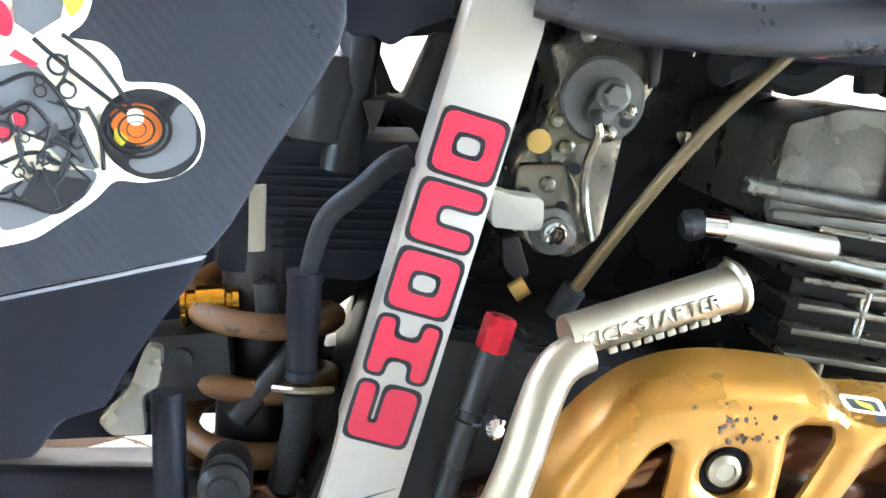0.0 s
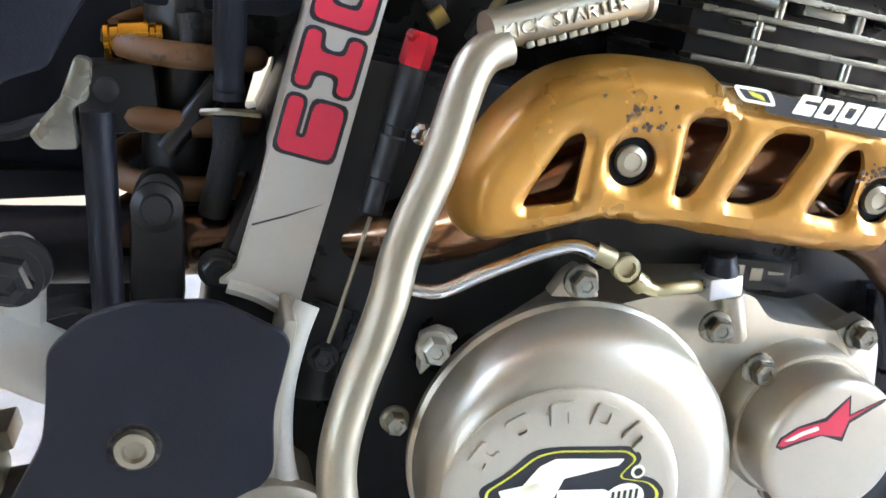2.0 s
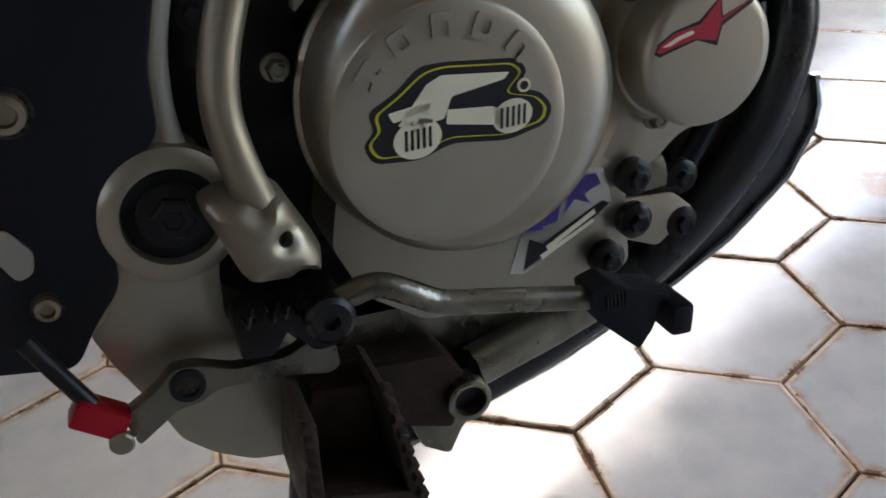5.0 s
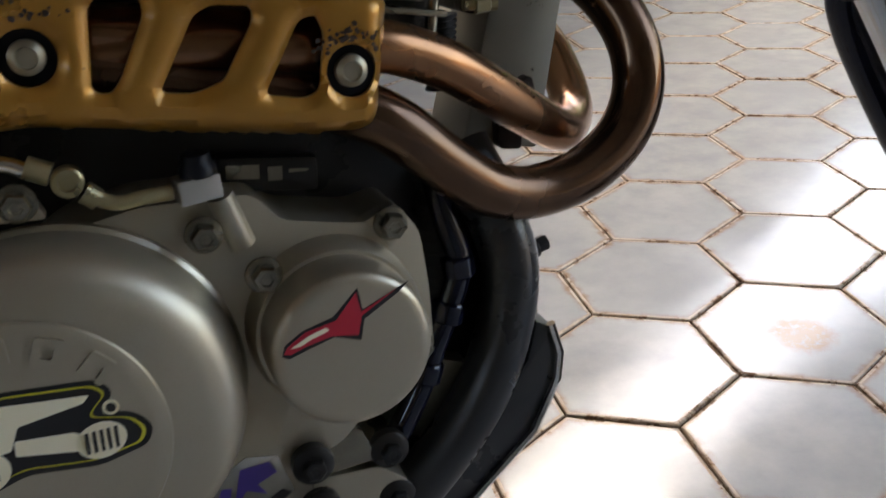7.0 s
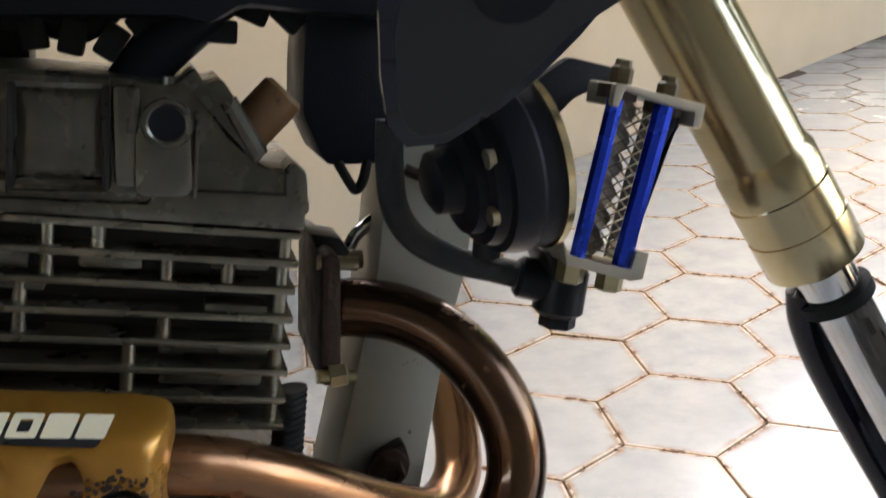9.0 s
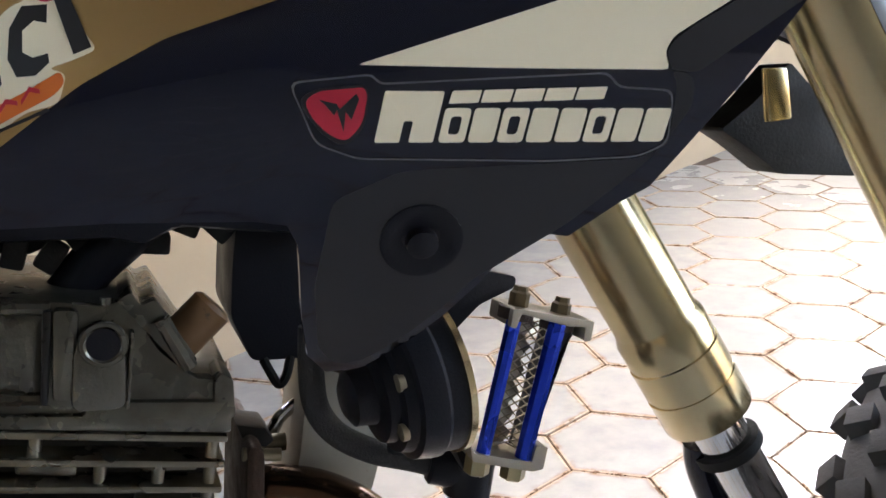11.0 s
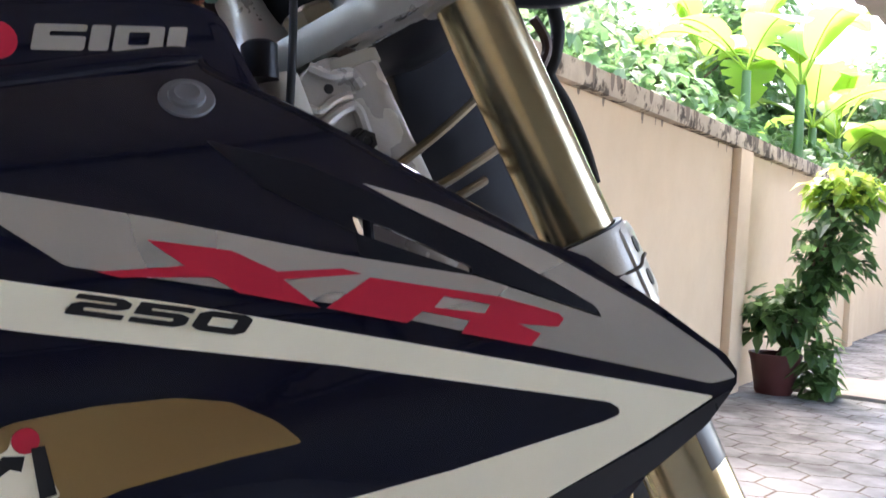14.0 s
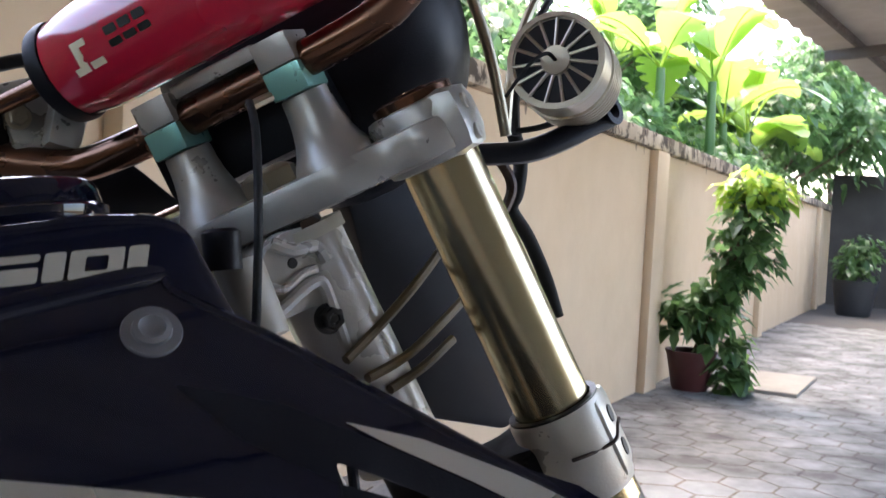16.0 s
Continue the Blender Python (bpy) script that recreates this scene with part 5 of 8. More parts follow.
# heat shield and header pipes
sh_out = [(-0.068, 0.716), (-0.063, 0.734), (-0.054, 0.746), (-0.041, 0.760), (-0.024, 0.772), (-0.006, 0.777), (0.013, 0.778), (0.039, 0.774), (0.062, 0.769)] + [(0.068, 0.759), (0.089, 0.757), (0.125, 0.748), (0.159, 0.740), (0.169, 0.735), (0.169, 0.726), (0.164, 0.705), (0.158, 0.680), (0.153, 0.673), (0.144, 0.671), (0.119, 0.675)] + [(0.061, 0.688), (0.028, 0.696), (0.009, 0.700)] + [(-0.005, 0.701), (-0.032, 0.697), (-0.052, 0.695), (-0.064, 0.700)]
sh_holes = [rounded(h, 0.003, 3) for h in ([(-0.038, 0.715), (-0.033, 0.724), (-0.017, 0.745), (-0.010, 0.748), (-0.007, 0.744), (-0.013, 0.716), (-0.019, 0.715)], [(0.036, 0.714), (0.042, 0.748), (0.047, 0.751), (0.062, 0.749), (0.063, 0.742), (0.048, 0.717), (0.043, 0.712)], [(0.062, 0.709), (0.082, 0.738), (0.090, 0.741), (0.106, 0.738), (0.106, 0.732), (0.089, 0.709), (0.076, 0.706)], [(0.105, 0.700), (0.125, 0.729), (0.133, 0.730), (0.135, 0.721), (0.129, 0.697), (0.122, 0.695)])]
B1, B2 = (0.015, -0.140, 0.732), (0.145, -0.140, 0.703)
sh_holes += [circle((B1[0], B1[2]), 0.0118, 22), circle((B2[0], B2[2]), 0.0118, 22)]
shield = part("heat_shield", pillow(rounded(sh_out, 0.012, 4), -0.142, 0.03, 0.013, 0.003, sh_holes, 0.004, 0.006, 0.0038), gold_paint, bike, "gold painted slotted exhaust heat shield with chipped spots")
for b in (B1, B2):
    part("shield_bolt", join(turned([(0, 0.0075), (0.003, 0.0072), (0.0045, 0.0045), (0.0035, 0.004), (0.0035, 0.0)], (b[0], -0.134, b[2]), NEAR, 24)), steel, shield)
    part("bolt_seat", turned([(0, 0.0117), (0.006, 0.0117), (0.006, 0.0)], (b[0], -0.126, b[2]), NEAR, 24), black_plastic, shield)
# flaked paint round the front bolt and along the rear crest
chip_rng = random.Random(5)
chips = []
for cx_, cz_, sx_, sz_, n_ in ((B2[0], B2[2] + 0.017, 0.009, 0.004, 30), (B2[0] + 0.010, B2[2] + 0.013, 0.003, 0.004, 10), (B2[0] - 0.012, B2[2] + 0.012, 0.004, 0.004, 10), (B1[0] + 0.004, B1[2] + 0.022, 0.012, 0.008, 26)):
    for _ in range(n_):
        x_, z_ = cx_ + chip_rng.gauss(0, sx_ * 0.6), cz_ + chip_rng.gauss(0, sz_ * 0.6)
        if min((Vector((x_, z_)) - Vector((b_[0], b_[2]))).length for b_ in (B1, B2)) > 0.0135 and x_ < B2[0] + 0.0125:
            r_ = chip_rng.uniform(0.0004, 0.0013)
            chip = turned([(0, r_), (0.0003, r_ * 0.9)], (x_, -0.1421, z_), NEAR, 8)
            for v in chip.verts:
                v.co.x += chip_rng.gauss(0, r_ * 0.22)
                v.co.z += chip_rng.gauss(0, r_ * 0.22)
            chips.append(chip)
tagged(part("flaked_paint", join(*chips), rust, shield, "small flaked and rusty paint spots"), kind="stuff")


def on_shield(x, z):
    return -0.1424
SCO = [(0.089, 0.751), (0.146, 0.738)]
decal("label_backing", [rounded([(0.078, 0.761), (0.149, 0.743), (0.142, 0.735), (0.076, 0.752)], 0.002)], on_shield, 0.0004, black_vinyl, shield)
decal("label_mark", marks(SCO[0], SCO[1], 0.0095, 5, 0.35, 0.12, ("slit", "ring", "ring", "plain", "plain")), on_shield, 0.0008, white_vinyl, shield, "white block marks on black", round_=0.001)
decal("label_badge", [rounded([(0.059, 0.766), (0.078, 0.762), (0.082, 0.754), (0.064, 0.758)], 0.003)], on_shield, 0.0006, white_vinyl, shield)
decal("label_badge_core", [rounded([(0.062, 0.764), (0.076, 0.761), (0.079, 0.756), (0.066, 0.759)], 0.001)], on_shield, 0.0009, black_vinyl, shield)
decal("label_badge_mark", [rounded([(0.066, 0.763), (0.074, 0.760), (0.076, 0.757), (0.069, 0.760)], 0.001)], on_shield, 0.0012, yellow_vinyl, shield)

part("header_pipe", sweep(spline([(0.246, -0.030, 0.738), (0.259, -0.034, 0.737), (0.278, -0.043, 0.733), (0.297, -0.055, 0.722), (0.312, -0.068, 0.702), (0.3195, -0.079, 0.678), (0.317, -0.086, 0.653), (0.302, -0.091, 0.631), (0.275, -0.096, 0.617), (0.244, -0.100, 0.614), (0.216, -0.106, 0.623), (0.192, -0.111, 0.643), (0.171, -0.114, 0.665), (0.154, -0.114, 0.678), (0.123, -0.113, 0.692), (0.073, -0.112, 0.706), (0.036, -0.110, 0.719)], 8), 0.0146, 24), exhaust_metal, bike, "brown heat-stained header pipe")
part("header_pipe", sweep(spline([(0.276, 0.050, 0.701), (0.299, 0.040, 0.691), (0.311, 0.020, 0.670), (0.309, -0.010, 0.648), (0.300, -0.035, 0.634), (0.280, -0.060, 0.633), (0.253, -0.078, 0.651), (0.230, -0.090, 0.669), (0.205, -0.100, 0.688), (0.182, -0.106, 0.701), (0.160, -0.110, 0.709), (0.118, -0.110, 0.719), (0.078, -0.110, 0.728), (0.041, -0.110, 0.735)], 8), 0.0128, 24), copper_pipe, bike, "coppery second header pipe")
part("collector", sweep(spline([(0.147, -0.105, 0.709), (0.082, -0.105, 0.722), (0.029, -0.103, 0.725), (-0.016, -0.100, 0.716), (-0.046, -0.095, 0.701), (-0.074, -0.080, 0.691)], 8), 0.0195, 20), copper_pipe, bike)
part("exhaust_flange", slab(rounded([(0.243, 0.769), (0.247, 0.771), (0.252, 0.767), (0.245, 0.709), (0.240, 0.704), (0.234, 0.706)], 0.003), -0.05, 0.04, 0.003), rust, bike)
part("flange_nut", join(rod((0.233, -0.050, 0.711), (0.252, -0.050, 0.708), 0.0035, 10), turned([(0, 0.006), (0.008, 0.006), (0.009, 0.004)], (0.239, -0.050, 0.710), (1, 0, 0), 6)), yellowish, bike)
part("flange_stud", rod((0.241, -0.045, 0.766), (0.260, -0.045, 0.762), 0.0035, 10), steel, bike)
part("down_tube", slab(rounded([(0.286, 0.819), (0.335, 0.813), (0.317, 0.745), (0.303, 0.708), (0.277, 0.616), (0.230, 0.628), (0.259, 0.713), (0.272, 0.753)], 0.003), -0.03, 0.03, 0.006), tube_paint, bike, "dull silver frame down tube with chips and rust")
part("weld_rust", sweep(spline([(0.291, -0.031, 0.802), (0.301, -0.032, 0.797), (0.315, -0.031, 0.797)], 5), 0.003, 8), rust, bike)
part("lower_bracket", slab(rounded([(0.250, 0.639), (0.259, 0.657), (0.274, 0.663), (0.276, 0.650), (0.265, 0.633), (0.263, 0.620), (0.249, 0.623)], 0.003), -0.04, -0.028, 0.002), rust, bike)
part("lower_bracket_bolt", hexbolt((0.264, -0.040, 0.651), NEAR, 0.008, 0.008), rust, bike)
hose = part("ribbed_hose", sweep([(0.220, -0.050, 0.707), (0.212, -0.055, 0.670)], 0.007, 12), rubber, bike)
for k in range(13):
    part("rib", turned([(-0.0008, 0.0082), (0.0008, 0.0082)], Vector((0.220, -0.050, 0.707)).lerp(Vector((0.212, -0.055, 0.670)), k / 12), (0, 0, 1), 12), rubber, hose)

part("front_hose", sweep(spline([(0.192, -0.085, 0.634), (0.195, -0.088, 0.605), (0.199, -0.090, 0.582), (0.191, -0.092, 0.561), (0.177, -0.094, 0.537), (0.164, -0.095, 0.513), (0.146, -0.095, 0.486)], 8), 0.0072, 14), gloss_black, bike, "shiny black hose")
for at_, d_ in (((0.198, -0.090, 0.579), (0.05, 0, -1)), ((0.188, -0.093, 0.555), (-0.35, 0, -1)), ((0.170, -0.095, 0.524), (-0.4, 0, -1))):
    part("hose_collar", turned([(-0.006, 0.0085), (-0.005, 0.0094), (0.005, 0.0094), (0.006, 0.0085)], at_, d_, 18), gloss_black, bike)
# cradle, skid plate, controls below
part("cradle_tube", sweep(spline([(0.218, -0.060, 0.636), (0.224, -0.075, 0.610), (0.230, -0.085, 0.575), (0.223, -0.090, 0.542), (0.204, -0.092, 0.502), (0.172, -0.092, 0.465), (0.121, -0.092, 0.426), (0.049, -0.092, 0.392), (-0.047, -0.092, 0.364)], 8), 0.0165, 20), satin_black, bike, "black lower frame cradle tube")
part("tube_bolt", hexbolt((0.256, -0.060, 0.565), (1, 0, 0.2), 0.005, 0.008), dark_void, bike)
part("skid_plate", slab([(0.243, 0.530), (0.254, 0.523), (0.258, 0.505), (0.254, 0.489), (0.236, 0.458), (0.191, 0.423), (0.148, 0.400), (0.066, 0.368), (-0.049, 0.337), (-0.063, 0.359), (0.056, 0.399), (0.146, 0.439), (0.208, 0.475), (0.235, 0.507)], -0.086, 0.11, 0.002), satin_black, bike, "black skid plate with a bright worn edge")
part("skid_edge", sweep([(0.251, -0.087, 0.527), (0.255, -0.087, 0.507), (0.252, -0.087, 0.491), (0.234, -0.087, 0.460), (0.189, -0.087, 0.425), (0.146, -0.087, 0.403), (0.064, -0.087, 0.371), (-0.049, -0.087, 0.340)], 0.0028, 8), chrome, bike)
part("radiator_shell_edge", slab([(0.239, 0.570), (0.244, 0.567), (0.245, 0.534), (0.239, 0.534)], -0.085, -0.07, 0.002), alu_cast, bike)
hose = part("ribbed_breather", sweep(spline([(0.199, -0.070, 0.631), (0.193, -0.075, 0.596), (0.187, -0.080, 0.556), (0.177, -0.085, 0.538)], 6), 0.0115, 14), rubber, bike)
for k in range(11):
    part("rib", turned([(-0.001, 0.0128), (0.001, 0.0128)], Vector((0.198, -0.071, 0.626)).lerp(Vector((0.188, -0.079, 0.559)), k / 10), (0, 0, 1), 14), rubber, hose)
part("case_front", slab(rounded([(0.094, 0.502), (0.125, 0.518), (0.174, 0.526), (0.200, 0.515), (0.189, 0.487), (0.155, 0.466), (0.111, 0.431), (0.074, 0.429)], 0.005), -0.085, 0.05, 0.005), alu_dark, bike)
for at_ in ((0.095, -0.121, 0.506), (0.095, -0.121, 0.478), (0.140, -0.100, 0.488), (0.140, -0.100, 0.457), (0.077, -0.120, 0.457)):
    part("mount_bolt", join(turned([(0, 0.011), (0.006, 0.011), (0.008, 0.008)], at_, NEAR, 20), hexbolt(Vector(at_) + Vector((0, -0.006, 0)), NEAR, 0.006, 0.006, False)), dark_void, bike)
part("mount_lug", slab(rounded([(0.095, 0.484), (0.133, 0.480), (0.149, 0.465), (0.123, 0.445), (0.096, 0.457)], 0.004), -0.106, -0.07, 0.004), alu_cast, bike)
part("mount_lug", slab(rounded([(0.099, 0.509), (0.126, 0.507), (0.133, 0.485), (0.101, 0.484)], 0.004), -0.106, -0.07, 0.004), alu_dark, bike)

pedal = part("brake_pedal", sweep(spline([(-0.106, -0.165, 0.495), (-0.092, -0.168, 0.502), (-0.075, -0.170, 0.505), (-0.059, -0.172, 0.497), (-0.043, -0.172, 0.487), (-0.013, -0.174, 0.480), (0.037, -0.176, 0.468)], 8), 0.0068, 14, flat=0.8), alu_dark, bike, "grimy brake pedal arm")
part("pedal_boss", join(turned([(0, 0.0125), (0.02, 0.0125), (0.022, 0.010), (0.022, 0.0045), (0.018, 0.004), (0.018, 0)], (-0.101, -0.155, 0.495), NEAR, 28)), dark_void, pedal)
part("pedal_tip", join(slab(rounded([(0.034, 0.476), (0.046, 0.479), (0.058, 0.472), (0.080, 0.465), (0.082, 0.459), (0.075, 0.460), (0.074, 0.451), (0.070, 0.443), (0.062, 0.433), (0.044, 0.451), (0.036, 0.459)], 0.002), -0.186, -0.165, 0.003), block((0.084, -0.180, 0.449), (0.013, 0.03, 0.018), (0, 6, 0), 0.003)), black_plastic, pedal, "ribbed folding pedal tip")
part("ribbed_face", join(*[slab([(q[0], q[1]) for q in (lambda c: [(c[0], c[1] - 0.0045), (c[0] + 0.0012, c[1] - 0.0045), (c[0] + 0.0012, c[1] + 0.0045), (c[0], c[1] + 0.0045)])((p2(*(0.042, -0.186, 0.468))[0] + 0.0022 * k, p2(*(0.042, -0.186, 0.468))[1]))], -0.1875, -0.185, 0.0) for k in range(6)]), rubber, pedal)
part("pedal_lever", slab(rounded([(-0.0958, 0.467), (-0.0947, 0.450), (-0.101, 0.447), (-0.124, 0.453), (-0.158, 0.4565), (-0.170, 0.451), (-0.180, 0.451), (-0.203, 0.436), (-0.207, 0.455), (-0.187, 0.466), (-0.1785, 0.4745), (-0.166, 0.473), (-0.148, 0.465), (-0.122, 0.464), (-0.105, 0.471)], 0.004), -0.146, -0.136, 0.003), alu_dark, pedal)
part("lever_hole", turned([(0, 0.0095), (0.003, 0.009), (0.0035, 0.006), (0.001, 0.0055), (0.001, 0)], (-0.173, -0.145, 0.464), NEAR, 24), dark_void, pedal)
part("pedal_bracket", slab(rounded([(-0.144, 0.490), (-0.122, 0.499), (-0.088, 0.495), (-0.090, 0.469), (-0.108, 0.468), (-0.119, 0.485), (-0.128, 0.472), (-0.145, 0.474)], 0.004), -0.155, -0.12, 0.003), dark_void, bike)
part("return_spring", sweep([Vector((-0.124, -0.158, 0.498)) + Vector((0.012 * k / 40 * 3 - 0.018, 0.004 * math.sin(k * 0.9), 0.004 * math.cos(k * 0.9))) for k in range(60)], 0.0011, 6), dark_void, bike)
part("clevis", join(block((-0.217, -0.145, 0.460), (0.027, 0.016, 0.0145), (0, 38, 0), 0.002)), red_anod, pedal, "red anodised clevis")
part("clevis_pin", turned([(0, 0.0062), (0.004, 0.0062), (0.005, 0.005)], (-0.210, -0.150, 0.446), NEAR, 20), steel, pedal)
part("push_rod", sweep([(-0.240, -0.138, 0.506), (-0.219, -0.145, 0.467)], 0.0048, 12), dark_void, pedal)
peg = part("footpeg", join(slab([(-0.125, 0.452), (-0.119, 0.448), (-0.122, 0.404), (-0.131, 0.373), (-0.133, 0.398)], -0.19, -0.13, 0.002), slab([(-0.083, 0.453), (-0.078, 0.447), (-0.074, 0.414), (-0.068, 0.381), (-0.074, 0.371), (-0.078, 0.389), (-0.082, 0.427)], -0.19, -0.13, 0.002), slab([(-0.127, 0.406), (-0.072, 0.390), (-0.071, 0.370), (-0.129, 0.384)], -0.19, -0.13, 0.002), slab([(-0.113, 0.442), (-0.074, 0.435), (-0.073, 0.404), (-0.117, 0.374), (-0.124, 0.401)], -0.15, -0.12, 0.002)), rust, bike, "rusty toothed steel footpeg")
for a_, b_, turn_ in ((Vector((-0.125, -0.192, 0.459)), Vector((-0.126, -0.192, 0.404)), 20), (Vector((-0.083, -0.192, 0.460)), Vector((-0.072, -0.192, 0.391)), 30)):
    for k in range(8):
        part("tooth", block(a_.lerp(b_, k / 7), (0.005, 0.008, 0.0038), (0, turn_, 0), 0.0006), rust, peg)
part("peg_mount", slab(rounded([(-0.096, 0.436), (-0.059, 0.430), (-0.032, 0.427), (-0.020, 0.409), (-0.032, 0.376), (-0.059, 0.386), (-0.083, 0.411), (-0.097, 0.425)], 0.004), -0.13, -0.10, 0.004), rust, bike)
part("lower_frame_tube", sweep([(0.094, -0.100, 0.421), (0.046, -0.105, 0.410), (-0.012, -0.115, 0.403)], 0.0135, 16), alu_dark, bike)
part("tube_bracket", slab(rounded([(-0.056, 0.387), (-0.038, 0.413), (-0.006, 0.402), (-0.004, 0.376), (-0.022, 0.365), (-0.032, 0.347), (-0.049, 0.359)], 0.004), -0.118, -0.10, 0.003), alu_dark, bike)
part("open_bush", turned([(0, 0.0135), (0.012, 0.0135), (0.013, 0.012), (0.013, 0.0098), (0.002, 0.0096), (0.001, 0.0)], (-0.022, -0.125, 0.396), NEAR, 28), alu_dark, bike)
part("bush_dark", turned([(0, 0.0095), (0.003, 0.0095), (0.003, 0)], (-0.023, -0.127, 0.398), NEAR, 20), black_vinyl, bike)
part("rear_case", slab(rounded([(-0.148, 0.470), (-0.088, 0.451), (0.048, 0.439), (0.053, 0.404), (-0.025, 0.397), (-0.093, 0.421), (-0.118, 0.430)], 0.004), -0.1, 0.0, 0.004), alu_dark, bike)


# --- tank and shroud ---
shr_out = [(0.111, 1.122), (0.166, 1.139), (0.215, 1.154), (0.253, 1.165), (0.263, 1.166), (0.268, 1.158), (0.303, 1.139), (0.343, 1.114), (0.393, 1.083)] + [(0.432, 1.069), (0.457, 1.052), (0.482, 1.033), (0.497, 1.022), (0.502, 1.014), (0.501, 1.008), (0.496, 1.002), (0.482, 0.987), (0.452, 0.965)] + [(0.397, 0.898), (0.385, 0.892), (0.367, 0.880)] + [(0.349, 0.884), (0.333, 0.863), (0.320, 0.849), (0.307, 0.838), (0.288, 0.826), (0.273, 0.826), (0.265, 0.836), (0.262, 0.856), (0.261, 0.888), (0.257, 0.897), (0.245, 0.900), (0.195, 0.905), (0.155, 0.907), (0.107, 0.910)]
window = rounded([(0.320, 1.0855), (0.3385, 1.0785), (0.3535, 1.0715), (0.3735, 1.0622), (0.3715, 1.0560), (0.355, 1.0590), (0.3368, 1.0630), (0.3205, 1.0665)], 0.002, 2)
shroud = part("shroud", shell(shr_out, surface, 0.003, 0, [window], 0.006), gloss_black, bike, "glossy black tank shroud with silver, red and white graphics")
sil = rounded([(0.114, 1.098), (0.167, 1.090), (0.235, 1.080), (0.308, 1.067), (0.374, 1.058), (0.415, 1.045), (0.434, 1.039), (0.431, 1.045), (0.411, 1.057), (0.380, 1.074), (0.344, 1.092), (0.327, 1.102), (0.361, 1.093), (0.401, 1.076), (0.435, 1.059), (0.468, 1.038), (0.491, 1.022), (0.501, 1.011), (0.487, 1.008), (0.306, 1.044), (0.198, 1.058), (0.167, 1.079), (0.113, 1.108)], 0.002, 2)
part("silver_graphic", shell(sil, surface, 0.0004, 0.0006, [], 0.010), silver_vinyl, shroud)
wht = rounded([(0.131, 1.058), (0.179, 1.051), (0.242, 1.043), (0.334, 1.028), (0.488, 1.002), (0.452, 0.982), (0.409, 0.960), (0.400, 0.955), (0.397, 0.950), (0.399, 0.943), (0.333, 0.949), (0.284, 0.954), (0.357, 0.971), (0.430, 0.991), (0.438, 0.994), (0.438, 0.997), (0.433, 1.000), (0.309, 1.017), (0.242, 1.024), (0.180, 1.031), (0.132, 1.038)], 0.002, 2)
part("white_graphic", shell(wht, surface, 0.0004, 0.0006, [], 0.010), white_vinyl, shroud, "off-white arrow graphic, slightly stained")
part("graphic_border", shell(rounded([(0.400, 0.943), (0.398, 0.950), (0.401, 0.954), (0.411, 0.960), (0.452, 0.980), (0.489, 1.001), (0.498, 1.005), (0.483, 0.988), (0.452, 0.966), (0.410, 0.941)], 0.002, 2), surface, 0.0003, 0.0004, [], 0.010), charcoal_film, shroud)
decal("red_shape", [[(0.230, 1.0703), (0.2647, 1.0666), (0.2834, 1.0578), (0.312, 1.0599), (0.3207, 1.0576), (0.2855, 1.0544), (0.3011, 1.0420), (0.2667, 1.0480), (0.2559, 1.0548), (0.219, 1.0536), (0.2096, 1.0558), (0.2451, 1.0593)]], surface, 0.0012, red_vinyl, shroud, "angular red shapes")
decal("red_shape", [([(0.3035, 1.0420), (0.3242, 1.0562), (0.3832, 1.0486), (0.4113, 1.0411), (0.4136, 1.0385), (0.4103, 1.0348), (0.3906, 1.0361), (0.4013, 1.0316), (0.3958, 1.0258), (0.3634, 1.0314), (0.3682, 1.0373), (0.3465, 1.0413), (0.3389, 1.0357)], [[(0.3574, 1.0483), (0.3787, 1.0449), (0.3755, 1.0405), (0.3521, 1.0430)]])], surface, 0.0012, red_vinyl, shroud)
figures = {
    "two": [[(0, 1), (0.8, 1), (1, 0.82), (1, 0.55), (0.85, 0.42), (0.26, 0.40), (0.26, 0.25), (1, 0.25), (1, 0), (0, 0), (0, 0.5), (0.14, 0.64), (0.74, 0.65), (0.74, 0.75), (0, 0.75)]],
    "five": [[(0, 1), (1, 1), (1, 0.75), (0.26, 0.75), (0.26, 0.65), (0.84, 0.65), (1, 0.5), (1, 0.18), (0.82, 0), (0, 0), (0, 0.25), (0.74, 0.25), (0.74, 0.4), (0, 0.4)]],
    "nought": [[(0.16, 1), (0.84, 1), (1, 0.82), (1, 0.18), (0.84, 0), (0.16, 0), (0, 0.18), (0, 0.82)], [(0.26, 0.72), (0.26, 0.28), (0.74, 0.28), (0.74, 0.72)]],
}
FIG = frame2((0.1965, 1.0385), (0.2690, 1.0294), 0.0090, 0.5)
for k, shape in enumerate(("two", "five", "nought")):
    ring, *cuts = [[FIG((k + 0.04 + 0.90 * u) / 3, v) for u, v in loop] for loop in figures[shape]]
    decal("displacement_figure", [(ring, cuts)], surface, 0.0012, black_vinyl, shroud, "black slanted figure of the number 250", round_=0.0006)
gold = rounded([(0.133, 0.973), (0.180, 0.995), (0.210, 1.001), (0.241, 1.004), (0.263, 1.002), (0.281, 0.994), (0.292, 0.985), (0.263, 0.979), (0.221, 0.968), (0.192, 0.955), (0.181, 0.948), (0.134, 0.917)], 0.003, 2)
part("gold_graphic", shell(gold, surface, 0.0004, 0.0006, [], 0.010), gold_film, shroud, "brushed gold graphic")
